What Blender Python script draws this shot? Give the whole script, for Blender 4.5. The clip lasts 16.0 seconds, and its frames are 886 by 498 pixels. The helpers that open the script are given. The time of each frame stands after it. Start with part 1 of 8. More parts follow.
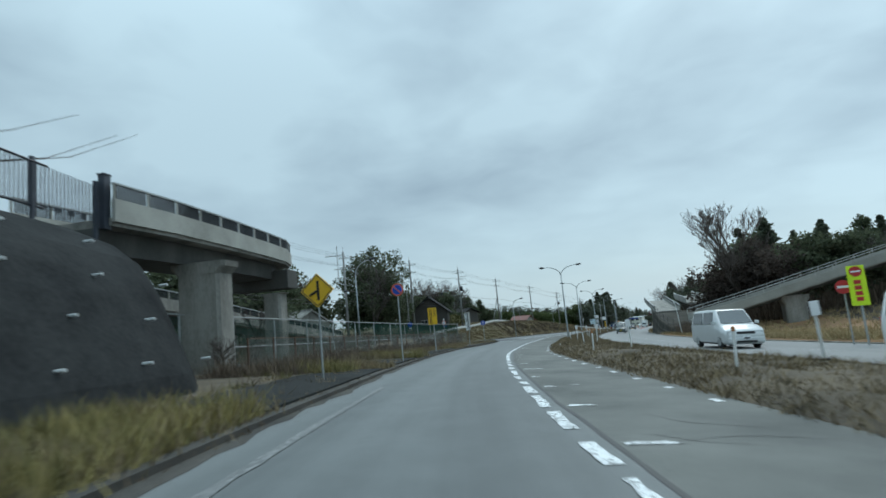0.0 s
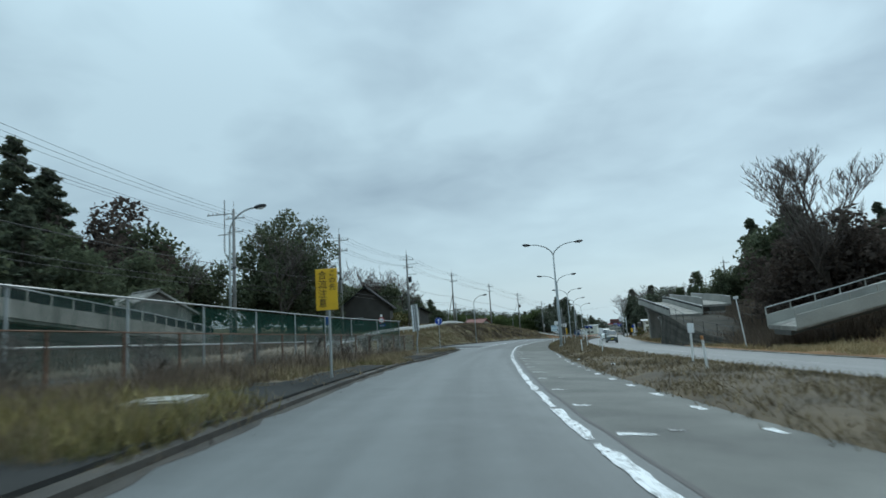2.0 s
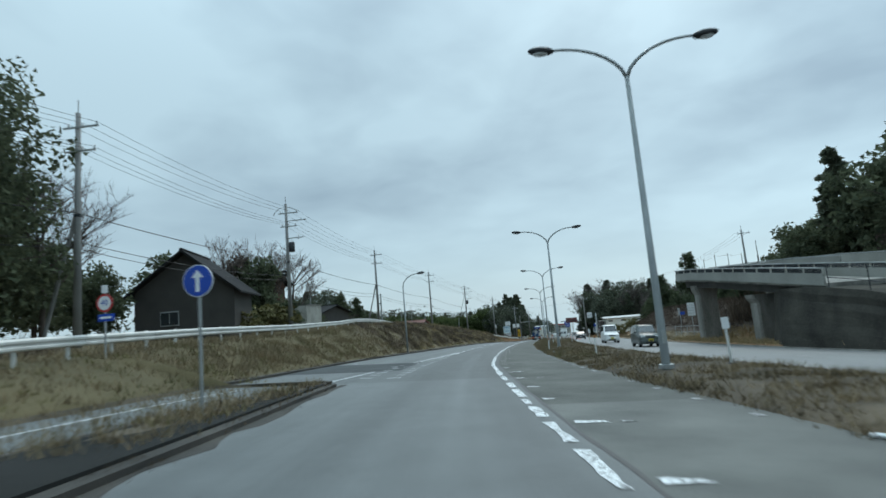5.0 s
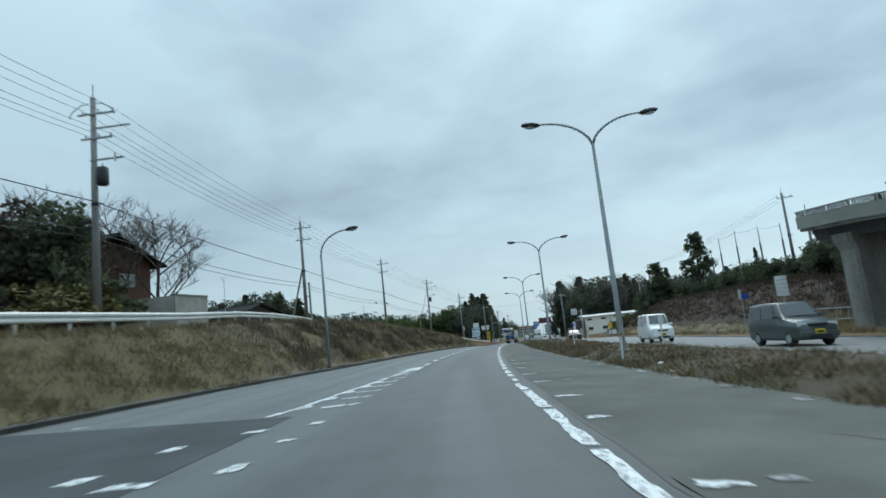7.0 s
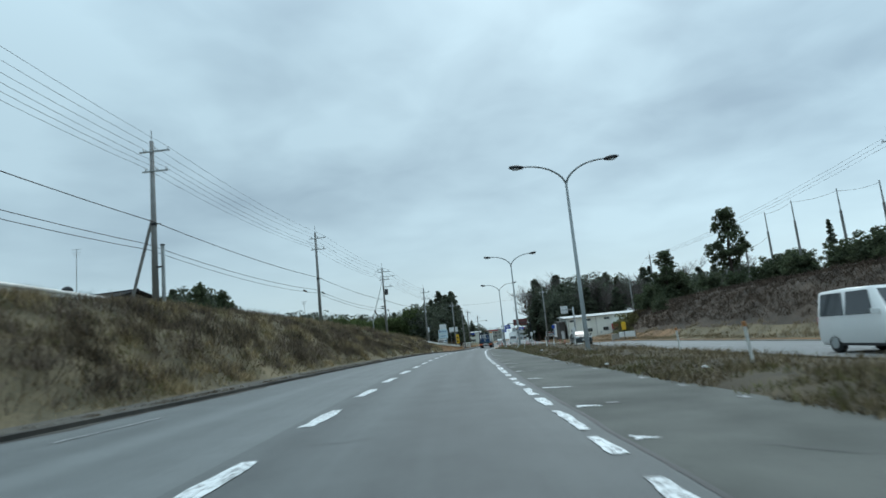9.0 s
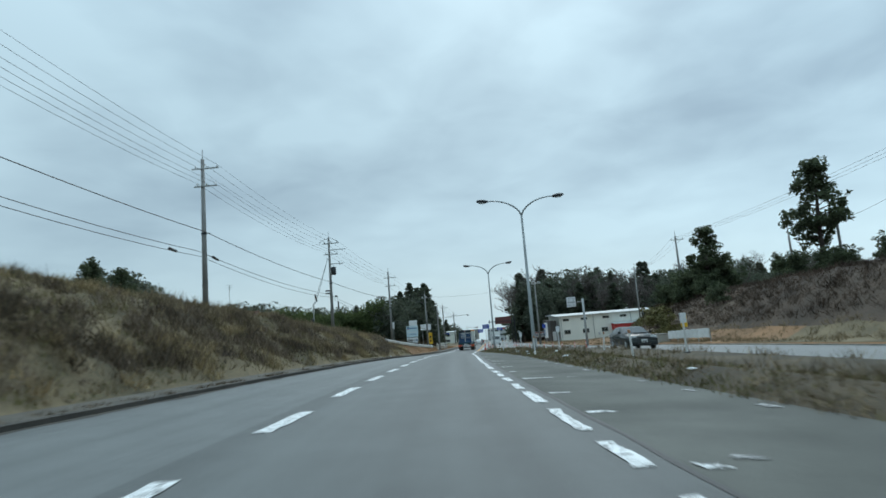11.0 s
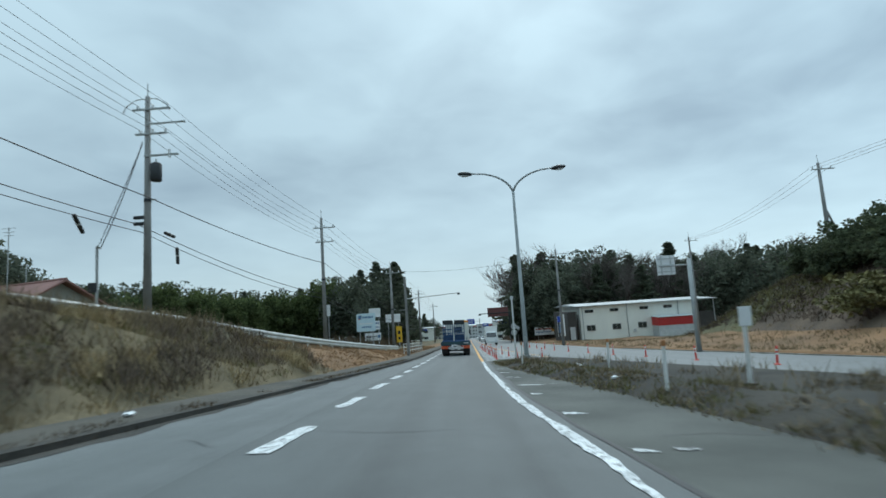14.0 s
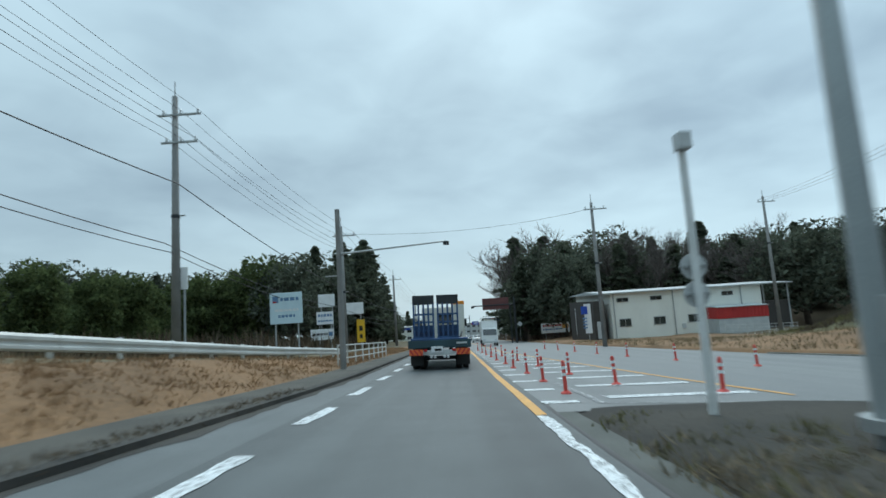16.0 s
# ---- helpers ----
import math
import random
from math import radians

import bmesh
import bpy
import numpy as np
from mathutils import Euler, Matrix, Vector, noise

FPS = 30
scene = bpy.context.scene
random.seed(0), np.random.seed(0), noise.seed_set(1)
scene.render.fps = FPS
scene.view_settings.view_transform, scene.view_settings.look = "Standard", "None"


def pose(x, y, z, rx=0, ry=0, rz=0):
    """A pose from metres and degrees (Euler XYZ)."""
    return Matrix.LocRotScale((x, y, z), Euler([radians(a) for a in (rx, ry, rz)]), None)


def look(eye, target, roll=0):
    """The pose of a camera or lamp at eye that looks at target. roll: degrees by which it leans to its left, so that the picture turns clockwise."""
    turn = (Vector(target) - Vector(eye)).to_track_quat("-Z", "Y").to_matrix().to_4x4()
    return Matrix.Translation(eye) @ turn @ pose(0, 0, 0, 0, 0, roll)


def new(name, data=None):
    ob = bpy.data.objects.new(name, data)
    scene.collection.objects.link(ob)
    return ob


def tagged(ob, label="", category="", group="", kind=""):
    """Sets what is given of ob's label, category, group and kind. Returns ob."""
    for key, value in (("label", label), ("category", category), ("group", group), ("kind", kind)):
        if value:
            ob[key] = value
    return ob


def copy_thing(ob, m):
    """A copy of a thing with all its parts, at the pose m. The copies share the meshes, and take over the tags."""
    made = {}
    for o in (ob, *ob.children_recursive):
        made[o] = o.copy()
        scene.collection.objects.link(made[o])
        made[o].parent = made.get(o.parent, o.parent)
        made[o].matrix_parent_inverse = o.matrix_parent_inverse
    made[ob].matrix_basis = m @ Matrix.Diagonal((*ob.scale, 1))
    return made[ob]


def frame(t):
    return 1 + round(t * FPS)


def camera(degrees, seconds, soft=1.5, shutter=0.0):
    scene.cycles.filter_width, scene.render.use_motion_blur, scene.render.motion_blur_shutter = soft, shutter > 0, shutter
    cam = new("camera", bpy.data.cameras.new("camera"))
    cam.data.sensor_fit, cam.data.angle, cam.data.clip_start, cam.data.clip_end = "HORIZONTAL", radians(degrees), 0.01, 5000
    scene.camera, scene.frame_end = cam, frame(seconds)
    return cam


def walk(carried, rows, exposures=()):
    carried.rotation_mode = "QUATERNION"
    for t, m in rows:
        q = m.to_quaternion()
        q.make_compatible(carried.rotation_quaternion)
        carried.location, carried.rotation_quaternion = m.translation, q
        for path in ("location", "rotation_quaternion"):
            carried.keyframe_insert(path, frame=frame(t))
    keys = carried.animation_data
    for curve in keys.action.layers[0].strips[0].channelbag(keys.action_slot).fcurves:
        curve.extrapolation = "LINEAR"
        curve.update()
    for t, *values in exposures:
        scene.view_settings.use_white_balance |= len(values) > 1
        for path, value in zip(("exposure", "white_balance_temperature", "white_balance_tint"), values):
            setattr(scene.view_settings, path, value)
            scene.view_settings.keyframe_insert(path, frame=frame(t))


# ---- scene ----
cam = camera(81.3, 16.0, 1.6, 0.3)

PATH = [
    (0, (0.153, -0.381, 1.659), (0.129, 1.593, 1.976), -2.7),
    (0.5, (0.164, 5.243, 1.466), (0.179, 7.219, 1.78), -2.6),
    (1, (0.164, 10.842, 1.396), (0.225, 12.815, 1.716), -2.4),
    (1.5, (0.42, 16.263, 1.393), (0.529, 18.233, 1.72), -2.3),
    (2, (0.865, 21.954, 1.476), (1.026, 23.921, 1.802), -1.0),
    (2.5, (1.604, 27.399, 1.353), (1.814, 29.362, 1.671), -1.5),
    (3, (2.302, 33.038, 1.315), (2.564, 34.994, 1.64), -2.4),
    (3.5, (3.314, 38.679, 1.294), (3.614, 40.628, 1.624), -2.6),
    (4, (4.302, 44.029, 1.18), (4.635, 45.971, 1.521), -2.7),
    (4.5, (5.42, 49.556, 1.252), (5.78, 51.494, 1.589), -2.5),
    (7, (11.267, 75.667, 1.041), (11.806, 77.561, 1.393), -4.1),
    (7.5, (12.844, 80.858, 0.994), (13.412, 82.744, 1.341), -4.0),
    (8, (14.355, 85.979, 1.049), (14.957, 87.854, 1.401), -4.0),
    (8.5, (16.066, 91.254, 1.047), (16.7, 93.118, 1.4), -3.9),
    (9, (17.855, 96.369, 1.063), (18.518, 98.222, 1.42), -3.8),
    (11.5, (27.847, 122.234, 1.037), (28.612, 124.048, 1.392), -2.5),
    (12, (30.109, 127.615, 1.14), (30.883, 129.423, 1.5), -2.3),
    (12.5, (32.231, 132.668, 1.161), (33.017, 134.473, 1.514), -2.3),
    (13, (34.368, 137.746, 1.151), (35.165, 139.547, 1.499), -2.1),
    (13.5, (36.623, 142.78, 1.156), (37.429, 144.578, 1.498), -2.0),
    (14, (38.735, 147.738, 1.052), (39.558, 149.53, 1.391), -2.1),
    (14.5, (41.046, 152.703, 0.889), (41.882, 154.488, 1.229), -2.5),
    (15, (43.5, 157.827, 0.941), (44.355, 159.604, 1.274), -2.6),
    (15.5, (45.949, 162.746, 0.836), (46.817, 164.518, 1.166), -2.5),
    (16, (48.567, 167.950, 0.786), (49.436, 169.721, 1.125), -2.2),
]
EXPO = [(0.0, 0.27), (16.0, 0.27)]
# the carriageway falls gently along its length and is banked into the bend
FALL, BANK, COURSE = 2.8, 2.0, -18.0
ALONG = Vector((-math.sin(radians(COURSE)), math.cos(radians(COURSE)), 0))
ACROSS = Vector((math.cos(radians(COURSE)), math.sin(radians(COURSE)), 0))
LAY = (Vector((0, 0, 1)) - ACROSS * math.tan(radians(BANK)) - ALONG * math.tan(radians(FALL))).rotation_difference(Vector((0, 0, 1))).to_matrix().to_4x4()
walk(cam, [(t, LAY @ look(eye, target, roll)) for t, eye, target, roll in PATH], EXPO)

# ---- world and light ----
SUN_ELEV, SUN_AZ = 48, 35
world = bpy.data.worlds.new("overcast_sky")
scene.world = world
world.use_nodes = True
wn, wl = world.node_tree.nodes, world.node_tree.links


def wmath(op, a, b=None):
    n = wn.new("ShaderNodeMath")
    n.operation = op
    for i, v in enumerate((a, b)):
        if v is None:
            continue
        if isinstance(v, (int, float)):
            n.inputs[i].default_value = v
        else:
            wl.new(v, n.inputs[i])
    return n.outputs[0]


def build_sky():
    sky = wn.new("ShaderNodeTexSky")
    sky.sky_type, sky.sun_disc = "NISHITA", False
    sky.sun_elevation, sky.sun_rotation = radians(SUN_ELEV), radians(SUN_AZ)
    coord = wn.new("ShaderNodeTexCoord")
    sep = wn.new("ShaderNodeSeparateXYZ")
    wl.new(coord.outputs["Generated"], sep.inputs[0])
    up = wmath("MAXIMUM", sep.outputs[2], 0.0)
    # a flat cloud layer seen in perspective
    den = wmath("ADD", up, 0.22)
    flat = wn.new("ShaderNodeCombineXYZ")
    wl.new(wmath("DIVIDE", sep.outputs[0], den), flat.inputs[0])
    wl.new(wmath("DIVIDE", sep.outputs[1], den), flat.inputs[1])
    flat.inputs[2].default_value = 3.7
    big = wn.new("ShaderNodeTexNoise")
    big.inputs["Scale"].default_value, big.inputs["Detail"].default_value, big.inputs["Roughness"].default_value = 1.15, 3.5, 0.5
    wl.new(flat.outputs[0], big.inputs["Vector"])
    fine = wn.new("ShaderNodeTexNoise")
    fine.inputs["Scale"].default_value, fine.inputs["Detail"].default_value, fine.inputs["Distortion"].default_value = 3.4, 4.0, 0.4
    wl.new(flat.outputs[0], fine.inputs["Vector"])
    mix = wmath("ADD", wmath("MULTIPLY", big.outputs[0], 0.75), wmath("MULTIPLY", fine.outputs[0], 0.25))
    ramp = wn.new("ShaderNodeValToRGB")
    ramp.color_ramp.elements[0].position, ramp.color_ramp.elements[0].color = 0.35, (0.255, 0.362, 0.436, 1)
    ramp.color_ramp.elements[1].position, ramp.color_ramp.elements[1].color = 0.60, (0.44, 0.605, 0.685, 1)
    # towards the horizon the cloud evens out to pale grey
    low = wmath("MINIMUM", wmath("MULTIPLY", up, 3.2), 1.0)
    even = wmath("ADD", wmath("MULTIPLY", mix, low), wmath("MULTIPLY", wmath("SUBTRACT", 1.0, low), 0.585))
    wl.new(even, ramp.inputs[0])
    # overcast: the zenith is brighter than the horizon
    lift = wmath("ADD", 0.925, wmath("MULTIPLY", wmath("POWER", up, 4.0), 2.8))
    # the cloud is a little brighter towards the hidden sun
    lift = wmath("MULTIPLY", lift, wmath("ADD", 1.0, wmath("MULTIPLY", wmath("POWER", wmath("MAXIMUM", sep.outputs[0], 0.0), 2.0), 0.35)))
    scaled = wn.new("ShaderNodeVectorMath")
    scaled.operation = "SCALE"
    wl.new(ramp.outputs[0], scaled.inputs[0])
    wl.new(lift, scaled.inputs["Scale"])
    clear = wn.new("ShaderNodeVectorMath")
    clear.operation = "SCALE"
    wl.new(sky.outputs[0], clear.inputs[0])
    clear.inputs["Scale"].default_value = 0.10
    blend = wn.new("ShaderNodeMix")
    blend.data_type = "RGBA"
    blend.inputs[0].default_value = 0.9
    wl.new(clear.outputs[0], blend.inputs[6])
    wl.new(scaled.outputs[0], blend.inputs[7])
    wl.new(blend.outputs[2], wn["Background"].inputs[0])
    wn["Background"].inputs[1].default_value = 1.0


build_sky()
sun = new("sun", bpy.data.lights.new("sun", "SUN"))
sun.data.energy, sun.data.angle, sun.data.color = 0.9, radians(25), (0.97, 0.98, 0.95)
sun.matrix_world = look((0, 0, 60), (-math.sin(radians(SUN_AZ)) * 60, -math.cos(radians(SUN_AZ)) * 60, 60 - 60 * math.tan(radians(SUN_ELEV))))

# ---- the line of the road: metres along it, its heading and its height ----
LINE = [(-90, 0.21, 0.46), (0, 0.21, 0.46), (10, -2.43, 0.40), (20, -4.82, 0.32), (30, -7.03, 0.24), (40, -9.10, 0.15), (50, -11.05, 0.08), (60, -12.91, 0.02),
        (70, -14.66, -0.02), (80, -16.29, -0.05), (90, -17.80, -0.05), (100, -19.18, -0.04), (110, -20.44, -0.02), (120, -21.57, 0.0), (130, -22.61, 0.01),
        (140, -23.58, 0.01), (150, -24.51, -0.02), (160, -25.46, -0.09), (170, -26.50, -0.23), (176, -27.1, -0.33), (190, -27.1, -0.42), (1500, -27.1, -0.42)]
ST = np.arange(-90, 1500, 0.5)
HD = np.radians(np.interp(ST, [a for a, b, c in LINE], [b for a, b, c in LINE]))
SX = np.concatenate([[0], np.cumsum(-np.sin(HD[:-1]) * 0.5)])
SY = np.concatenate([[0], np.cumsum(np.cos(HD[:-1]) * 0.5)])
SX += 0.024 - np.interp(0, ST, SX)
SY += -0.428 - np.interp(0, ST, SY)
SZ = np.interp(ST, [a for a, b, c in LINE], [c for a, b, c in LINE])


def R(s, u, z=0.0):
    """The place s metres along the road, u metres to its right and z above it."""
    a = np.interp(s, ST, HD)
    return LAY @ Vector((float(np.interp(s, ST, SX) + u * math.cos(a)), float(np.interp(s, ST, SY) + u * math.sin(a)), float(np.interp(s, ST, SZ) + z)))


def heading(s):
    return math.degrees(np.interp(s, ST, HD))


def RM(s, u, z=0.0, turn=0.0, up=0.0):
    """A plumb frame; up: how far over its foot the point stands that is plumb with s and u."""
    p, q = R(s, u, z), R(s, u, z + up)
    return pose(q.x, q.y, p.z, 0, 0, heading(s) + turn)


def RG(s, u, z=0.0, turn=0.0):
    """A frame that lies on the carriageway with its slope, for what stands on wheels."""
    p = R(s, u, z)
    m = LAY @ pose(0, 0, 0, 0, 0, heading(s) + turn)
    m.translation = p
    return m


def table(*rows):
    xs = [r[0] for r in rows]
    ys = [r[1] for r in rows]
    return lambda s: float(np.interp(s, xs, ys))


edge_left = table((-90, -3.0), (13, -2.85), (22, -3.05), (36, -3.4), (46, -3.55), (52, -3.15), (56, -3.1), (64, -3.3), (72.9, -3.75), (73.1, -8.35), (80, -8.35), (90, -8.25), (98, -7.85), (104, -7.35), (112, -6.65), (122, -6.3), (135, -5.85), (145, -5.45), (157, -5.0), (168, -4.35), (178, -4.05), (186, -3.7), (195, -3.4), (1500, -3.4))
line_u = table((-30, 1.46), (0, 1.46), (20, 1.38), (30, 1.36), (44, 1.68), (60, 1.66), (71, 1.5), (81, 1.2), (92, 1.33), (104, 1.54), (120, 1.68), (142, 1.58), (156, 1.5), (164, 1.22), (184, 1.2), (1500, 1.3))
seam_u = lambda s: line_u(s) + 0.27
ramp_left = table((-90, -17), (20, -17), (30, -16), (45, -12.5), (55, -10), (66, -8.4), (73, -8.35), (80, -8.35))
ramp_right = table((-90, -13), (20, -13), (30, -12), (45, -9), (55, -6.5), (61, -5.4), (67.7, -5.05), (73, -4.1))
crest_u = table((-90, -20), (30, -19.5), (45, -16), (55, -13.5), (66, -11.8), (80, -12), (140, -11.6), (150, -10.6), (165, -9.8), (180, -8.6), (190, -7.8), (205, -6.6), (1500, -6.6))
crest_z = table((-90, 0.3), (45, 0.3), (55, 0.5), (66, 0.9), (75, 1.4), (83, 1.75), (90, 2.0), (98, 2.4), (104, 2.75), (111, 3.0), (117, 3.2), (125, 3.35), (139, 3.25), (150, 2.8), (156, 2.6), (164, 2.35), (172, 2.1), (180, 1.42), (189, 0.98), (206, 0.3), (1500, 0.2))
median_near = table((-90, 4.4), (15, 4.35), (30, 3.95), (45, 4.4), (58, 4.95), (70, 4.9), (90, 4.8), (110, 4.7), (150, 4.2), (164, 3.4), (171, 2.75), (175, 2.4), (181, 1.85), (185.5, 1.75), (1500, 1.75))
median_far = table((-90, 9.3), (120, 9.5), (150, 10.2), (165, 9.3), (175, 7.7), (181, 6.8), (184.4, 6.2), (185.2, 5.2), (185.5, 3.2), (185.6, 2.0), (1500, 2.0))
oncoming_far = table((-90, 17.2), (170, 17.0), (190, 15.2), (200, 13.5), (230, 12), (1500, 12))
bank_right_z = table((-90, 0.3), (50, 0.3), (62, 1.5), (85, 2.4), (104, 3.0), (130, 4.1), (150, 4.5), (186, 5.4), (200, 5.8), (205, 5.2), (212, 2.9), (218, 1.1), (223, 0.4), (258, 0.4), (275, 2.5), (340, 4), (1500, 2))
hill_right_z = table((-90, 2.5), (40, 3), (70, 5), (130, 6.5), (200, 8), (209, 6.8), (219, 2.4), (227, 0.7), (248, 0.8), (258, 3.5), (290, 8), (340, 9), (600, 3), (1500, 2))

foot_right = table((160, 0.0), (185, 2.5), (200, 6.0), (218, 8.5), (235, 3.0), (262, 0.0))

# ---- materials ----


def mat(name, a, b=None, rough=0.8, scale=3.0, fine=40.0, bump=0.15, metal=0.0, spread=0.5, island=0.0, spec=0.5, stretch=(1, 1, 1), lanes=False):
    """Two colours mixed by large and fine noise at real-world size, with fine relief. island: how much pieces of one mesh differ."""
    m = bpy.data.materials.new(name)
    m.use_nodes = True
    n, l = m.node_tree.nodes, m.node_tree.links
    bsdf = n["Principled BSDF"]
    bsdf.inputs["Roughness"].default_value, bsdf.inputs["Metallic"].default_value = rough, metal
    bsdf.inputs["Specular IOR Level"].default_value = spec
    b = b or tuple(c * 0.72 for c in a)
    geo = n.new("ShaderNodeNewGeometry")
    mp = n.new("ShaderNodeMapping")
    mp.inputs["Scale"].default_value = stretch
    l.new(geo.outputs["Position"], mp.inputs[0])
    n1, n2 = n.new("ShaderNodeTexNoise"), n.new("ShaderNodeTexNoise")
    broad = mp.outputs[0]
    if lanes:
        # streaks along the road, from the map of metres across and along it
        uv = n.new("ShaderNodeUVMap")
        ml = n.new("ShaderNodeMapping")
        ml.inputs["Scale"].default_value = (1.6, 0.035, 1)
        l.new(uv.outputs[0], ml.inputs[0])
        broad = ml.outputs[0]
    n1.inputs["Scale"].default_value, n1.inputs["Detail"].default_value = 1.0 / scale, 5.0
    n2.inputs["Scale"].default_value, n2.inputs["Detail"].default_value = fine, 3.0
    l.new(broad, n1.inputs["Vector"])
    l.new(mp.outputs[0], n2.inputs["Vector"])
    add = n.new("ShaderNodeMath")
    add.operation = "MULTIPLY_ADD"
    l.new(n2.outputs[0], add.inputs[0])
    add.inputs[1].default_value = 0.45
    sub = n.new("ShaderNodeMath")
    sub.operation = "SUBTRACT"
    l.new(n1.outputs[0], sub.inputs[0])
    sub.inputs[1].default_value = 0.225
    l.new(sub.outputs[0], add.inputs[2])
    out = add.outputs[0]
    if lanes:
        # blotches and oil stains of about a metre
        n3 = n.new("ShaderNodeTexNoise")
        n3.inputs["Scale"].default_value, n3.inputs["Detail"].default_value, n3.inputs["Roughness"].default_value = 1.1, 7.0, 0.65
        l.new(mp.outputs[0], n3.inputs["Vector"])
        s3 = n.new("ShaderNodeMath")
        s3.operation = "SUBTRACT"
        l.new(n3.outputs[0], s3.inputs[0])
        s3.inputs[1].default_value = 0.5
        a3 = n.new("ShaderNodeMath")
        a3.operation = "MULTIPLY_ADD"
        l.new(s3.outputs[0], a3.inputs[0])
        a3.inputs[1].default_value = 0.42
        l.new(out, a3.inputs[2])
        out = a3.outputs[0]
    if island:
        add2 = n.new("ShaderNodeMath")
        add2.operation = "MULTIPLY_ADD"
        l.new(geo.outputs["Random Per Island"], add2.inputs[0])
        add2.inputs[1].default_value = island
        sub2 = n.new("ShaderNodeMath")
        sub2.operation = "SUBTRACT"
        l.new(out, sub2.inputs[0])
        sub2.inputs[1].default_value = island / 2
        l.new(sub2.outputs[0], add2.inputs[2])
        out = add2.outputs[0]
    ramp = n.new("ShaderNodeValToRGB")
    ramp.color_ramp.elements[0].position, ramp.color_ramp.elements[0].color = 0.5 - spread / 2, (*b, 1)
    ramp.color_ramp.elements[1].position, ramp.color_ramp.elements[1].color = 0.5 + spread / 2, (*a, 1)
    l.new(out, ramp.inputs[0])
    l.new(ramp.outputs[0], bsdf.inputs["Base Color"])
    if bump:
        bp = n.new("ShaderNodeBump")
        bp.inputs["Strength"].default_value, bp.inputs["Distance"].default_value = bump, 0.02
        l.new(n2.outputs[0], bp.inputs["Height"])
        l.new(bp.outputs[0], bsdf.inputs["Normal"])
    return m


def leafy(m, share):
    """Lets some of the light pass through the leaves."""
    n, l = m.node_tree.nodes, m.node_tree.links
    bsdf, out = n["Principled BSDF"], n["Material Output"]
    tl = n.new("ShaderNodeBsdfTranslucent")
    l.new(bsdf.inputs["Base Color"].links[0].from_socket, tl.inputs["Color"])
    mx = n.new("ShaderNodeMixShader")
    mx.inputs[0].default_value = share
    l.new(bsdf.outputs[0], mx.inputs[1])
    l.new(tl.outputs[0], mx.inputs[2])
    l.new(mx.outputs[0], out.inputs["Surface"])
    return m


def worn_paint(name, paint, under, wear):
    """Road paint, worn through to the asphalt in patches."""
    m = mat(name, paint, tuple(c * 0.8 for c in paint), 0.6, 0.6, 60)
    n, l = m.node_tree.nodes, m.node_tree.links
    bsdf = n["Principled BSDF"]
    src = bsdf.inputs["Base Color"].links[0].from_socket
    geo = n.new("ShaderNodeNewGeometry")
    tex = n.new("ShaderNodeTexNoise")
    tex.inputs["Scale"].default_value, tex.inputs["Detail"].default_value, tex.inputs["Roughness"].default_value = 13.0, 6.0, 0.75
    l.new(geo.outputs["Position"], tex.inputs["Vector"])
    ramp = n.new("ShaderNodeValToRGB")
    ramp.color_ramp.elements[0].position, ramp.color_ramp.elements[1].position = wear, wear + 0.05
    l.new(tex.outputs[0], ramp.inputs[0])
    mx = n.new("ShaderNodeMix")
    mx.data_type = "RGBA"
    l.new(ramp.outputs[0], mx.inputs[0])
    mx.inputs[6].default_value = (*under, 1)
    l.new(src, mx.inputs[7])
    l.new(mx.outputs[2], bsdf.inputs["Base Color"])
    return m


M_LANE = mat("lane_asphalt", (0.138, 0.150, 0.149), (0.080, 0.089, 0.089), 0.62, 1.7, 90, 0.3, spread=0.34, lanes=True)
M_LANE2 = mat("older_lane_asphalt", (0.104, 0.115, 0.114), (0.055, 0.062, 0.062), 0.62, 1.7, 90, 0.3, spread=0.34, lanes=True)
M_SHOULDER = mat("shoulder_asphalt", (0.150, 0.154, 0.140), (0.068, 0.072, 0.066), 0.8, 1.6, 60, 0.4, spread=0.42)
M_SHOULDER2 = mat("darker_shoulder_asphalt", (0.116, 0.119, 0.106), (0.052, 0.055, 0.048), 0.85, 1.6, 60, 0.4, spread=0.42)
M_ONCOMING = mat("oncoming_asphalt", (0.20, 0.205, 0.20), (0.14, 0.145, 0.145), 0.65, 1.7, 60, 0.25, lanes=True)
M_PATCH = mat("patch_asphalt", (0.036, 0.037, 0.036), (0.018, 0.019, 0.018), 0.95, 2, 50, 0.4, spec=0.15)
M_PATCH2 = mat("newer_asphalt_patch", (0.078, 0.086, 0.088), (0.046, 0.051, 0.053), 0.85, 1.5, 50, 0.3, spec=0.25)
M_SEAM = mat("seam_tar", (0.024, 0.026, 0.026), None, 0.5, 1, 40, 0.2)
M_WHITE = worn_paint("road_paint_white", (0.78, 0.8, 0.8), (0.13, 0.135, 0.135), 0.44)
M_FAINT = worn_paint("road_paint_faint", (0.5, 0.5, 0.5), (0.13, 0.135, 0.135), 0.52)
M_TRACE = worn_paint("road_paint_trace", (0.26, 0.265, 0.26), (0.11, 0.115, 0.115), 0.5)
M_ORANGE = worn_paint("road_paint_orange", (0.72, 0.36, 0.08), (0.13, 0.13, 0.13), 0.38)
M_GUTTER = mat("gutter_soil", (0.075, 0.068, 0.058), (0.03, 0.029, 0.026), 0.95, 1.5, 20, 0.6, spread=0.4)
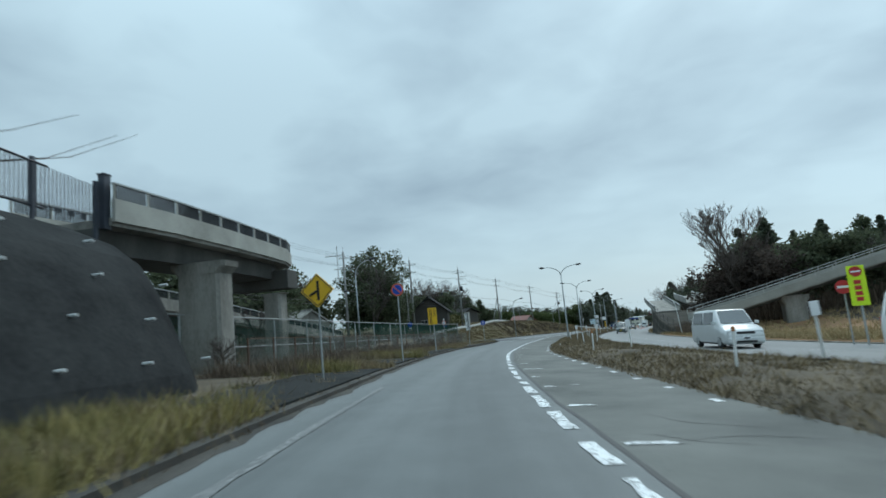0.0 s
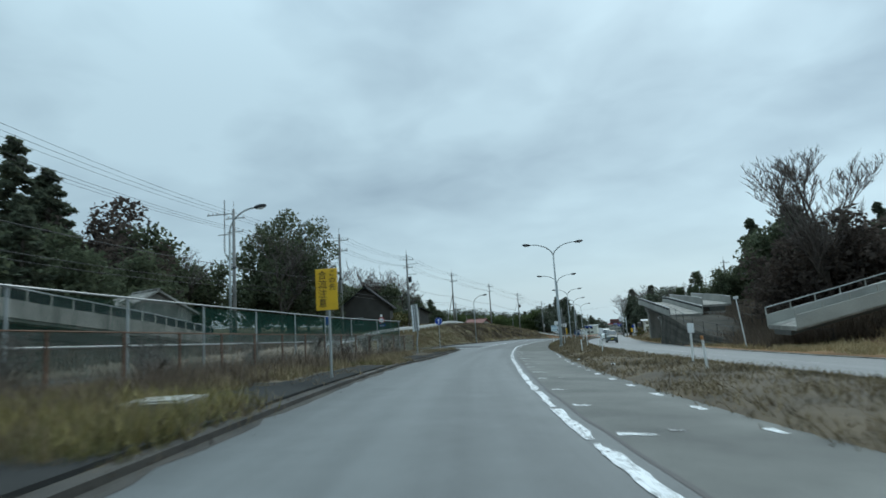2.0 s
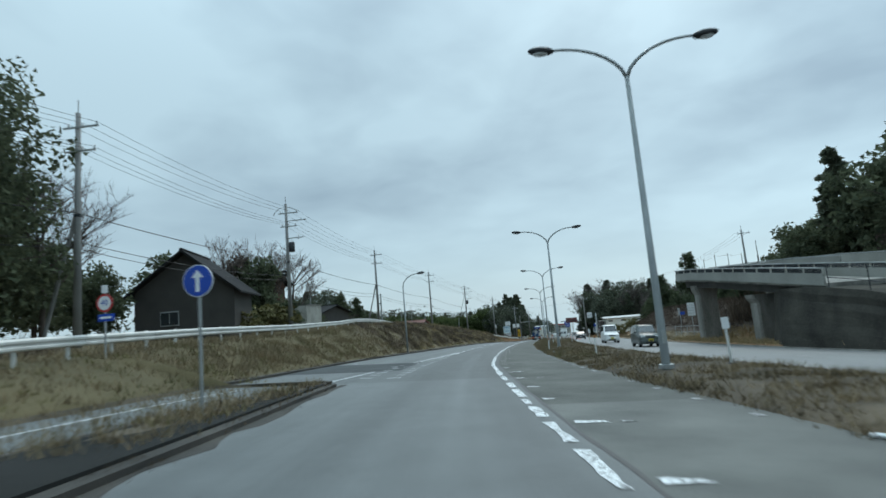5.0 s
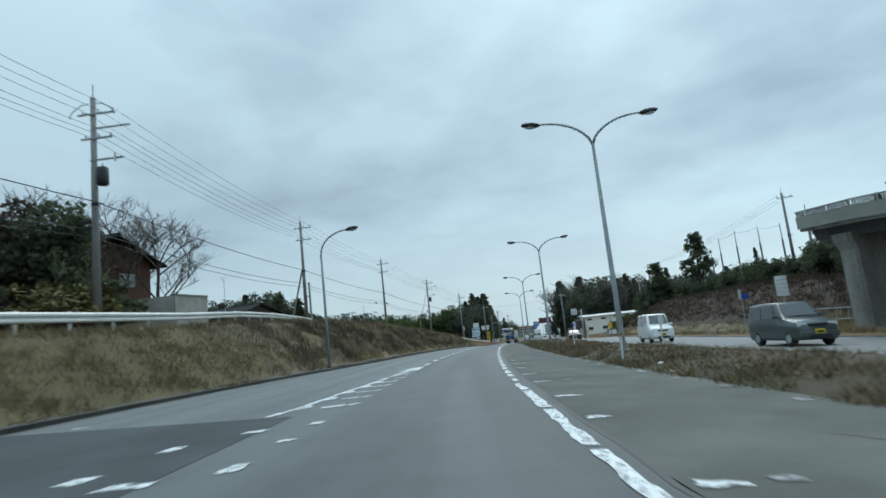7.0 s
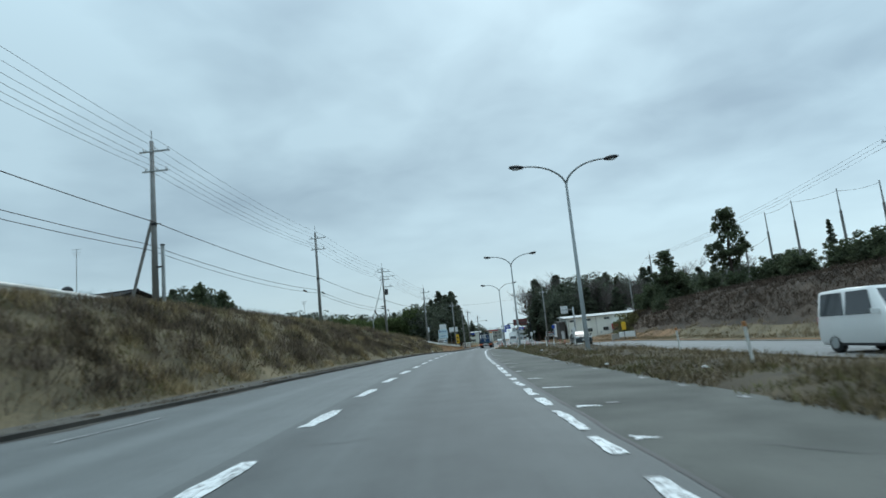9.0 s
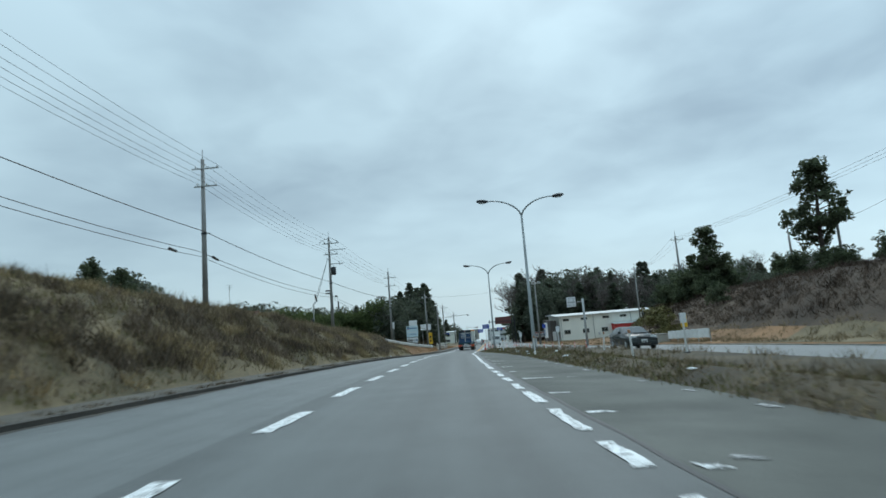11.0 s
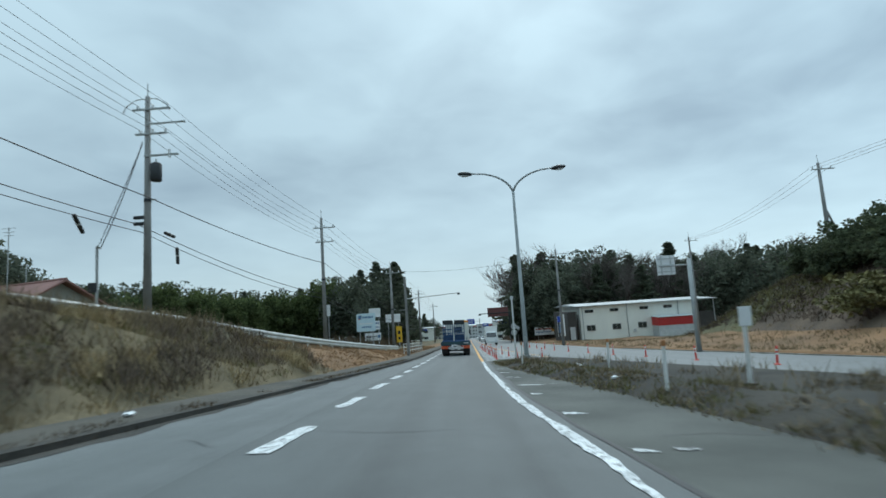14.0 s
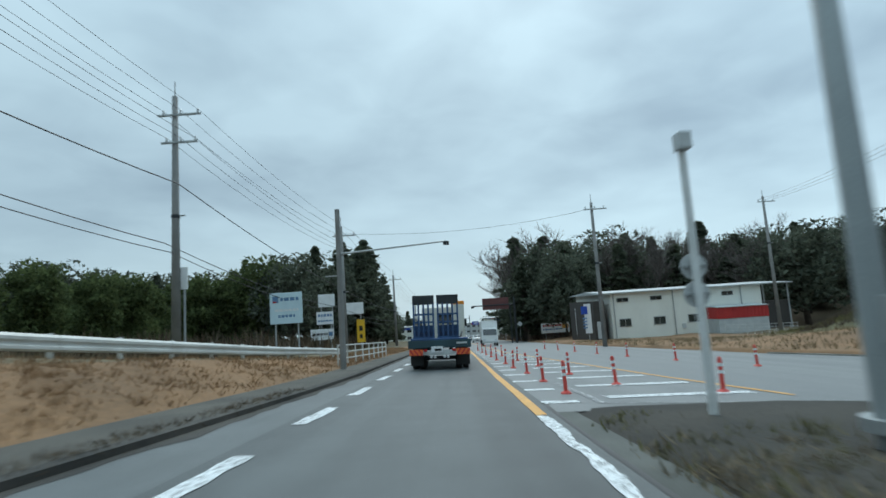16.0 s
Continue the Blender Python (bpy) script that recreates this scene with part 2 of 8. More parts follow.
M_KERB = mat("kerb_concrete", (0.072, 0.058, 0.044), (0.027, 0.022, 0.018), 0.9, 1.2, 30, 0.4, spread=0.45)
M_SOIL = mat("verge_soil", (0.115, 0.09, 0.06), (0.04, 0.035, 0.025), 0.95, 2.2, 14, 0.7, spread=0.4)
M_BANK = mat("bank_turf", (0.118, 0.094, 0.043), (0.080, 0.066, 0.030), 0.95, 3.0, 9, 0.9, spread=0.4)
M_CUT2 = mat("cutting_dry_grass", (0.128, 0.090, 0.061), (0.052, 0.039, 0.028), 0.95, 2.6, 9, 1.0, spread=0.4)
M_CUT = mat("cutting_slope_litter", (0.078, 0.054, 0.036), (0.032, 0.024, 0.017), 0.95, 2.6, 9, 1.0, spread=0.4)
# leaf copy for far trees, with distance haze lifted into the colour
M_WOODLEAF = mat("far_leaf_hazed", (0.132, 0.150, 0.108), (0.056, 0.067, 0.051), 0.9, 2.5, 3, 0, island=0.7, spread=0.7, spec=0.12)
M_BANK2 = mat("bank_leaf_litter", (0.180, 0.140, 0.080), (0.070, 0.060, 0.035), 0.95, 2.2, 9, 1.0, spread=0.35)
M_PATH = mat("dusty_verge_path", (0.115, 0.105, 0.088), (0.062, 0.058, 0.05), 0.95, 1.4, 30, 0.5, spread=0.45)
M_MEDIAN2 = mat("darker_median_soil", (0.092, 0.071, 0.044), (0.036, 0.029, 0.019), 0.95, 1.8, 16, 0.7, spread=0.4)
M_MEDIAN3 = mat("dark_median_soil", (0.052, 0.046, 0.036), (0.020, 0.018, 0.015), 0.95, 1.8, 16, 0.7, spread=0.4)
M_FIELD = mat("dry_field", (0.28, 0.155, 0.074), (0.14, 0.082, 0.042), 0.95, 4, 8, 0.7, spread=0.45)
M_MEDIAN = mat("median_soil", (0.130, 0.100, 0.064), (0.056, 0.045, 0.032), 0.95, 1.8, 16, 0.7, spread=0.4)
M_HILL = mat("hill_undergrowth", (0.20, 0.15, 0.097), (0.08, 0.063, 0.042), 0.95, 6, 4, 0.9, spread=0.4)
M_OLIVE = mat("olive_slope", (0.112, 0.105, 0.044), (0.056, 0.055, 0.025), 0.95, 4, 6, 0.8, spread=0.45)
M_CONC = mat("pale_concrete", (0.39, 0.39, 0.355), (0.24, 0.24, 0.215), 0.85, 1.6, 25, 0.2, spread=0.4)
M_CONC2 = mat("weathered_concrete", (0.31, 0.30, 0.272), (0.135, 0.131, 0.116), 0.9, 0.9, 20, 0.3, spread=0.35, stretch=(1, 1, 0.25))
# concrete with the shade under the decks put into its dark colour
M_GIRDER = mat("shaded_girder", (0.092, 0.09, 0.082), (0.042, 0.042, 0.039), 0.9, 1.2, 18, 0.3, stretch=(1, 1, 0.3))
M_WALLSLOPE = mat("mossy_slope_stone", (0.085, 0.080, 0.068), (0.036, 0.035, 0.031), 1.0, 1.5, 9, 0.8, spec=0.08)
M_PARAPET = mat("plain_parapet_concrete", (0.34, 0.34, 0.31), (0.22, 0.22, 0.20), 0.9, 2.6, 12, 0.15, spread=0.5)
M_PITCH = mat("dark_slope_stone", (0.042, 0.044, 0.044), (0.016, 0.017, 0.018), 1.0, 1.5, 9, 0.8, spec=0.08)
M_GALV = mat("galvanised_steel", (0.40, 0.42, 0.42), (0.27, 0.29, 0.29), 0.5, 0.8, 50, 0.05, 0.4)
M_POLE = mat("pole_concrete", (0.25, 0.25, 0.24), (0.16, 0.16, 0.155), 0.9, 1.0, 30, 0.1)
M_LAMP = mat("lamp_pole_paint", (0.30, 0.33, 0.33), (0.21, 0.23, 0.235), 0.55, 1.0, 40, 0.05, 0.2)
M_DARKMETAL = mat("dark_metal", (0.035, 0.04, 0.045), (0.02, 0.022, 0.025), 0.55, 0.5, 40, 0.05, 0.3)
M_BLUEBLACK = mat("blue_black_rail_paint", (0.028, 0.036, 0.052), (0.016, 0.02, 0.03), 0.5, 0.5, 40, 0.05)
M_RAIL = mat("white_rail_paint", (0.66, 0.67, 0.65), (0.48, 0.48, 0.45), 0.5, 0.8, 30, 0.06, 0.1)
M_WHITEP = mat("white_paint", (0.72, 0.73, 0.72), (0.55, 0.56, 0.54), 0.5, 0.4, 30, 0.05)
M_GREYP = mat("grey_panel", (0.52, 0.54, 0.54), (0.40, 0.42, 0.42), 0.55, 0.5, 30, 0.05)
M_NET = mat("green_net", (0.016, 0.068, 0.050), (0.008, 0.040, 0.030), 0.95, 1.5, 60, 0.2, spec=0.1)
M_WIRE = mat("chain_wire", (0.22, 0.22, 0.20), None, 0.6, 1, 30, 0, 0.5)
M_RUST = mat("rusty_post", (0.17, 0.09, 0.055), (0.08, 0.045, 0.03), 0.85, 0.4, 30, 0.2)
M_CABLE = mat("cable_sheath", (0.03, 0.031, 0.033), None, 0.6, 1, 30, 0)
M_YELLOW = mat("sign_yellow", (0.78, 0.47, 0.02), (0.62, 0.36, 0.02), 0.45, 0.5, 30, 0.03)
M_LIME = mat("sign_lime", (0.62, 0.85, 0.02), (0.55, 0.75, 0.02), 0.45, 0.5, 30, 0.03)
M_BLACK = mat("sign_black", (0.018, 0.018, 0.018), None, 0.5, 0.5, 30, 0.03)
M_SBLUE = mat("sign_blue", (0.015, 0.07, 0.42), (0.012, 0.055, 0.33), 0.4, 0.5, 30, 0.03)
M_SRED = mat("sign_red", (0.62, 0.13, 0.06), (0.5, 0.1, 0.05), 0.45, 0.5, 30, 0.03)
M_NRED = mat("sign_deep_red", (0.5, 0.03, 0.03), None, 0.45, 0.5, 30, 0.03)
M_SWHITE = mat("sign_white", (0.75, 0.77, 0.78), (0.65, 0.67, 0.68), 0.45, 0.5, 30, 0.03)
M_PANELBLUE = mat("board_pale_blue", (0.55, 0.70, 0.76), (0.48, 0.62, 0.69), 0.5, 0.6, 30, 0.03)
M_TEXTBLUE = mat("board_text_blue", (0.12, 0.24, 0.42), None, 0.5, 0.6, 30, 0.03)
M_BROWNRED = mat("sign_back_maroon", (0.14, 0.045, 0.04), (0.09, 0.03, 0.03), 0.6, 0.6, 30, 0.05)
M_POSTRED = mat("flexible_post_red", (0.62, 0.07, 0.05), (0.5, 0.05, 0.04), 0.5, 0.5, 30, 0.03)
M_REFLECT = mat("reflector_orange", (0.8, 0.28, 0.03), None, 0.3, 0.5, 30, 0.03)
M_WALL = mat("factory_wall", (0.78, 0.79, 0.73), (0.66, 0.67, 0.62), 0.75, 2, 20, 0.08, stretch=(1, 1, 0.4))
M_ROOF = mat("metal_roof", (0.50, 0.53, 0.54), (0.38, 0.41, 0.42), 0.45, 2, 20, 0.05, 0.3)
M_REDWALL = mat("red_shutter", (0.50, 0.035, 0.03), (0.40, 0.03, 0.03), 0.6, 1, 25, 0.05)
M_BROWNWALL = mat("brown_house_wall", (0.115, 0.055, 0.03), (0.075, 0.036, 0.022), 0.85, 1.5, 20, 0.15)
M_DARKROOF = mat("dark_tile_roof", (0.03, 0.03, 0.031), (0.018, 0.019, 0.02), 0.9, 1, 20, 0.3, spec=0.15)
M_REDROOF = mat("faded_red_roof", (0.27, 0.13, 0.11), (0.2, 0.1, 0.085), 0.8, 1, 20, 0.3)
M_DARKWALL = mat("dark_wall", (0.06, 0.055, 0.05), None, 0.85, 1, 20, 0.1)
M_BARK = mat("bark", (0.095, 0.075, 0.06), (0.045, 0.037, 0.03), 0.95, 0.5, 20, 0.5)
M_TWIG = mat("twig", (0.14, 0.118, 0.105), (0.075, 0.063, 0.056), 0.95, 0.8, 20, 0, island=0.4)
M_LEAF = mat("evergreen_leaf", (0.134, 0.156, 0.094), (0.057, 0.069, 0.044), 0.9, 2.5, 3, 0, island=0.7, spread=0.7, spec=0.12)
M_NEEDLE = mat("conifer_needle", (0.142, 0.162, 0.110), (0.060, 0.072, 0.053), 0.9, 2.5, 3, 0, island=0.7, spread=0.7, spec=0.12)
M_PINE = mat("pine_needle", (0.115, 0.14, 0.078), (0.048, 0.06, 0.04), 0.9, 2.0, 3, 0, island=0.7, spread=0.7, spec=0.12)
M_BAMBOO = mat("bamboo_leaf", (0.130, 0.165, 0.066), (0.052, 0.070, 0.032), 0.9, 3, 2, 0, island=0.7, spread=0.7, spec=0.12)
M_RUSSET = mat("russet_leaf", (0.108, 0.086, 0.072), (0.048, 0.040, 0.035), 0.9, 2.5, 3, 0, island=0.6, spec=0.12)
for m in (M_LEAF, M_NEEDLE, M_PINE, M_BAMBOO, M_RUSSET, M_WOODLEAF):
    leafy(m, 0.42)
M_BLADE = mat("dry_grass_blade", (0.30, 0.222, 0.128), (0.13, 0.103, 0.057), 0.9, 2.5, 3, 0, island=0.8, spread=0.8)
M_STRAW = mat("straw_blade", (0.36, 0.21, 0.105), (0.17, 0.10, 0.05), 0.9, 4, 3, 0, island=0.6, spread=0.8)
M_GREENBLADE = mat("green_grass_blade", (0.18, 0.158, 0.056), (0.092, 0.088, 0.034), 0.9, 2.5, 3, 0, island=0.8, spread=0.8)
M_TUFT = mat("yellow_grass_blade", (0.33, 0.265, 0.095), (0.115, 0.105, 0.04), 0.9, 2.5, 3, 0, island=0.8, spread=0.8)
M_BRUSH = mat("brush_stem", (0.20, 0.148, 0.106), (0.062, 0.047, 0.035), 0.95, 2.5, 3, 0, island=0.8, spread=0.8)
M_WEED = mat("median_weed", (0.26, 0.19, 0.105), (0.075, 0.062, 0.038), 0.95, 2.0, 3, 0, island=0.8, spread=0.8)
M_BRUSHDARK = mat("dark_brush_stem", (0.150, 0.106, 0.064), (0.042, 0.033, 0.021), 0.95, 2.0, 3, 0, island=0.8, spread=0.8)
M_SLOPEBRUSH = mat("cutting_brush_stem", (0.105, 0.068, 0.045), (0.032, 0.023, 0.017), 0.95, 2.4, 3, 0, island=0.8, spread=0.8)
M_FARGRASS = mat("far_verge_straw", (0.45, 0.33, 0.18), (0.20, 0.16, 0.075), 0.9, 4, 3, 0, island=0.6, spread=0.8)
M_TYRE = mat("tyre_rubber", (0.022, 0.022, 0.022), None, 0.85, 0.3, 40, 0.1)
M_TRUCKBLUE = mat("truck_blue", (0.022, 0.075, 0.19), (0.012, 0.045, 0.12), 0.45, 0.5, 30, 0.05)
M_TRUCKTEAL = mat("truck_teal_beam", (0.02, 0.06, 0.075), (0.012, 0.035, 0.045), 0.5, 0.5, 30, 0.05)
M_CREAM = mat("cream_paint", (0.60, 0.60, 0.54), (0.5, 0.5, 0.45), 0.4, 0.8, 30, 0.03)
M_HAZARD = mat("hazard_orange", (0.78, 0.16, 0.03), None, 0.35, 0.5, 30, 0.02)
M_TAIL = mat("tail_lamp_red", (0.5, 0.02, 0.02), None, 0.25, 0.5, 30, 0)
M_SILVER = mat("silver_van_paint", (0.58, 0.60, 0.60), (0.52, 0.54, 0.54), 0.28, 0.8, 30, 0, 0.1)
M_CARWHITE = mat("white_car_paint", (0.72, 0.73, 0.72), (0.66, 0.67, 0.66), 0.28, 0.8, 30, 0)
M_CARGREEN = mat("grey_green_car_paint", (0.085, 0.105, 0.103), (0.07, 0.088, 0.086), 0.28, 0.8, 30, 0, 0.2)
M_CARBLACK = mat("black_car_paint", (0.022, 0.028, 0.028), None, 0.25, 0.8, 30, 0)
M_PLATE_Y = mat("plate_yellow", (0.75, 0.6, 0.04), None, 0.5, 0.5, 30, 0)
M_HEADLAMP = mat("headlamp_lens", (0.62, 0.65, 0.66), None, 0.12, 0.5, 30, 0)
M_GLASS = mat("dark_window_glass", (0.03, 0.036, 0.04), (0.02, 0.025, 0.028), 0.06, 0.8, 10, 0, spec=1.0)

# ---- mesh helpers ----


def mesh_object(name, bm, material, smooth=False):
    me = bpy.data.meshes.new(name)
    bmesh.ops.recalc_face_normals(bm, faces=bm.faces)
    bm.to_mesh(me)
    bm.free()
    for f in me.polygons:
        f.use_smooth = smooth
    for mt in material if isinstance(material, (list, tuple)) else (material,):
        me.materials.append(mt)
    return new(name, me)


def part(name, bm, material, parent, label="", smooth=False):
    ob = mesh_object(name, bm, material, smooth)
    ob.parent = parent
    return tagged(ob, label)


def thing(name, m, label, category, group="", kind=""):
    ob = new(name)
    ob.matrix_basis = m
    ob.empty_display_size = 0.2
    return tagged(ob, label, category, group, kind)


def box(c, size, bm=None, rot=None, bevel=0.0):
    b = bmesh.new()
    bmesh.ops.create_cube(b, size=1, matrix=Matrix.Diagonal((*size, 1)))
    if bevel:
        bmesh.ops.bevel(b, geom=list(b.edges), offset=bevel, segments=2, affect="EDGES", profile=0.6)
    b.transform(Matrix.Translation(c) @ (rot or Matrix()))
    return merge(bm, b)


def merge(bm, b):
    if bm is None:
        return b
    tmp = bpy.data.meshes.new("tmp")
    b.to_mesh(tmp)
    b.free()
    bm.from_mesh(tmp)
    bpy.data.meshes.remove(tmp)
    return bm


def tube(pts, radii, bm=None, n=8, caps=True):
    """A round bar along points; radii: one or one for each point."""
    bm = bm or bmesh.new()
    pts = [Vector(p) for p in pts]
    if isinstance(radii, (int, float)):
        radii = [radii] * len(pts)
    rings = []
    side = None
    for i, p in enumerate(pts):
        d = (pts[min(i + 1, len(pts) - 1)] - pts[max(i - 1, 0)]).normalized()
        if side is None:
            side = d.cross(Vector((0, 0, 1)) if abs(d.z) < 0.9 else Vector((1, 0, 0))).normalized()
        side = (side - d * side.dot(d)).normalized()
        other = d.cross(side)
        rings.append([bm.verts.new(p + (side * math.cos(2 * math.pi * k / n) + other * math.sin(2 * math.pi * k / n)) * radii[i]) for k in range(n)])
    loft(bm, rings, caps)
    return bm


def loft(bm, rings, caps=True, closed=True):
    for a, b in zip(rings, rings[1:]):
        for k in range(len(a) if closed else len(a) - 1):
            j = (k + 1) % len(a)
            bm.faces.new((a[k], a[j], b[j], b[k]))
    if caps and closed:
        bm.faces.new(rings[0][::-1])
        bm.faces.new(rings[-1])
    return bm


def disc(c, r, depth, axis="y", n=28, bm=None):
    d = {"x": Vector((1, 0, 0)), "y": Vector((0, 1, 0)), "z": Vector((0, 0, 1))}[axis] * depth / 2
    return tube([Vector(c) - d, Vector(c) + d], r, bm, n)


def plate(outline, y, depth, bm=None):
    """An upright plate facing -y: outline of (x, z), its front at y."""
    bm = bm or bmesh.new()
    a = [bm.verts.new((x, y, z)) for x, z in outline]
    b = [bm.verts.new((x, y + depth, z)) for x, z in outline]
    loft(bm, [a, b])
    return bm


def quads(verts, faces, name, material, smooth=False):
    me = bpy.data.meshes.new(name)
    me.from_pydata(verts, [], faces)
    for mt in material if isinstance(material, (list, tuple)) else (material,):
        me.materials.append(mt)
    return me


def strip(name, s0, s1, left, right, z, material, label, step=2.0, kind="structure", category="road", depth=0.0):
    """A band of paving between two lines along the road."""
    bm = bmesh.new()
    n = max(2, int(math.ceil((s1 - s0) / step)) + 1)
    rows = []
    for s in np.linspace(s0, s1, n):
        a, b = left(s) if callable(left) else left, right(s) if callable(right) else right
        if depth:
            rows.append([bm.verts.new(R(s, u, h)) for u, h in ((a, z - depth), (a, z), (b, z), (b, z - depth))])
        else:
            rows.append([bm.verts.new(R(s, a + (b - a) * k, z)) for k in (0, 0.33, 0.67, 1)])
    loft(bm, rows, False, bool(depth))
    if not depth:
        # a map of metres across and along the road
        layer = bm.loops.layers.uv.new("UVMap")
        where = {}
        for s, row in zip(np.linspace(s0, s1, n), rows):
            a, b = left(s) if callable(left) else left, right(s) if callable(right) else right
            for v, k in zip(row, (0, 0.33, 0.67, 1)):
                where[v] = (a + (b - a) * k, s)
        for f in bm.faces:
            for lp in f.loops:
                lp[layer].uv = where[lp.vert]
    return tagged(mesh_object(name, bm, material), label, category, "", kind)

# ---- the ground, paving and kerbs ----


def vary(x, y, k=0.35, seed=0.0):
    return noise.noise(Vector((x * k, y * k, seed)))


path_w = table((74, 0.0), (96, 0.1), (112, 0.75), (150, 1.05), (185, 1.15), (300, 0.6))


def ground_row(s):
    """Pairs of u and height above the road, and the material of the span that begins there."""
    e, c, zc = edge_left(s), crest_u(s), crest_z(s)
    foot = ramp_left(s) - 0.25 if s < 73 else e - 0.35 - path_w(s)
    rr = ramp_right(s) if s < 73 else e - 0.2
    out = []
    behind = max(zc - 0.1, 0.2)
    for u in (-900, -400, -200, -120, -80, -60, -48, -40, -34, -29, -25, -22.5):
        out.append((u, behind + 0.25 + 0.4 * vary(s, u, 0.06, 3), 7 if s < 60 else 1))
    for u, k in ((c - 4, 0), (c - 2, 0), (c - 0.8, 0), (c, 0)):
        out.append((min(u, -6.61 + 0.1 * (u - c)) if s > 200 else u, zc + 0.10 * vary(s, u, 0.4), 8 if s > 98 else 1 if s > 64 else 7))
    for k in (0.15, 0.35, 0.55, 0.75, 0.9):
        u = c + (foot - c) * k
        z = zc + (0.12 - zc) * (k ** 1.15)
        out.append((u, z + (0.22 + 0.2 * (108 < s < 178)) * min(zc, 1.5) * vary(s, u * 2, 0.45, 1), 5 if s > 177 else (8 if s > 98 else 1 if s > 64 else 7)))
    out.append((foot, 0.10, 9 if s >= 73 else 0))
    lo = -0.07
    if s < 73:
        out += [(foot + 0.1, lo, 0), (rr - 0.1, lo, 0), (rr, 0.10, 0)]
        for k in (0.25, 0.5, 0.75):
            u = rr + (e - 0.25 - rr) * k
            out.append((u, 0.13 + 0.06 * vary(s, u, 0.7, 2), 0))
        out += [(e - 0.22, 0.06, 0), (e - 0.1, lo, 0)]
    else:
        for k in range(6):
            out.append((foot + 0.02 * k, 0.10, 9))
        out += [(e - 0.22, 0.09, 9), (e - 0.1, lo, 0)]
    mn, mf, of = median_near(s), median_far(s), oncoming_far(s)
    low = s > 185
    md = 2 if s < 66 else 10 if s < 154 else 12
    out += [(mn - 0.1, lo, md), (mn + 0.02, lo if low else 0.02, md)]
    for k in (0.12, 0.25, 0.4, 0.55, 0.7, 0.85):
        u = mn + 0.12 + (mf - mn - 0.24) * k
        bare = float(np.interp(s, [112, 128, 176, 183], [0, 1, 1, 0]))
        ridge = 0.29 + 0.05 * vary(s, u, 0.8, 5) if k < 0.2 else 0.19 + 0.04 * vary(s, u, 0.8, 5)
        rough = float(np.interp(s, [120, 150], [0.14, 0.07])) + float(np.interp(s, [120, 150], [0.10, 0.05])) * vary(s, u, 0.8, 5) + 0.1 * math.sin(k * math.pi)
        out.append((u, lo if low else rough + (ridge - rough) * bare, md))
    out += [(mf - 0.12, lo if low else 0.08, md), (mf - 0.05, lo, md), (of + 0.1, lo, 4)]
    zb, zh = bank_right_z(s), hill_right_z(s)
    for d, k in ((0.15, 0.12), (0.8, 0.16), (1.6, 0.2), (2.4, 0.24)):
        out.append((of + d, k + 0.05 * vary(s, of + d, 0.7, 6), 4 if s < 100 or s > 150 else 8))
    fr = foot_right(s)
    for d, k in ((3.6 + fr, 0.16), (5 + fr, 0.38), (6.6 + fr, 0.62), (8.2 + fr, 0.83), (10 + fr, 1.0)):
        out.append((of + d, 0.24 + (zb - 0.24) * k + 0.3 * min(zb / 3, 1) * vary(s, d * 2, 0.3, 7), 6 if 196 < s < 224 else (3 if s < 62 or 222 < s < 262 else 11 if s < 166 else 13)))
    for d, k in ((13 + fr, 0.1), (17 + fr, 0.3), (22 + fr, 0.55), (30 + fr, 0.85), (42 + fr, 1.0), (60, 1.2), (90, 1.3), (130, 1.3), (185, 1.2)):
        out.append((of + d, zb + (zh - zb) * k + 0.5 * vary(s, d, 0.12, 8), 6 if 192 < s < 224 and d < 28 else (3 if s < 45 and d < 20 else (11 if s < 166 else 13) if d < 25 and s < 192 else 7)))
    return out


def build_ground():
    stations = list(np.arange(-88, 73, 2.0)) + [72.95, 73.05] + list(np.arange(74, 300, 2.0)) + list(np.arange(300, 500, 10.0)) + list(np.arange(500, 1450, 50.0)) + [1450]
    stations = sorted(set(round(float(x), 2) for x in stations))
    me_v, me_f, idx = [], [], []
    width = None
    for s in stations:
        row = ground_row(s)
        width = len(row)
        for u, z, m in row:
            me_v.append(R(s, u, z))
    for i in range(len(stations) - 1):
        row = ground_row(stations[i])
        for k in range(width - 1):
            a = i * width + k
            me_f.append((a, a + 1, a + 1 + width, a + width))
            idx.append(row[k][2])
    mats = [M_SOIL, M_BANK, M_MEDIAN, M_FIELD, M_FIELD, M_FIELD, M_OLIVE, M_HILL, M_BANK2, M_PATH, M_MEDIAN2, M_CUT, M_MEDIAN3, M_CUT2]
    me = quads(me_v, me_f, "ground", mats)
    for p, i in zip(me.polygons, idx):
        p.material_index, p.use_smooth = i, True
    tagged(new("ground", me), "rolling roadside ground of dry turf, soil and brush", "ground", "", "structure")


ROWS_AT = {}


def height(s, u):
    """The ground's height above the road's line."""
    k = round(s * 2) / 2
    if k not in ROWS_AT:
        row = ground_row(k)
        ROWS_AT[k] = ([r[0] for r in row], [r[1] for r in row])
    return float(np.interp(u, *ROWS_AT[k]))


build_ground()
bm = bmesh.new()
bmesh.ops.create_grid(bm, x_segments=4, y_segments=4, size=3500, matrix=LAY @ Matrix.Translation((300, 1200, -1.6)))
tagged(mesh_object("backdrop_ground", bm, M_HILL), "flat dark country reaching to the horizon", "ground", "", "structure")

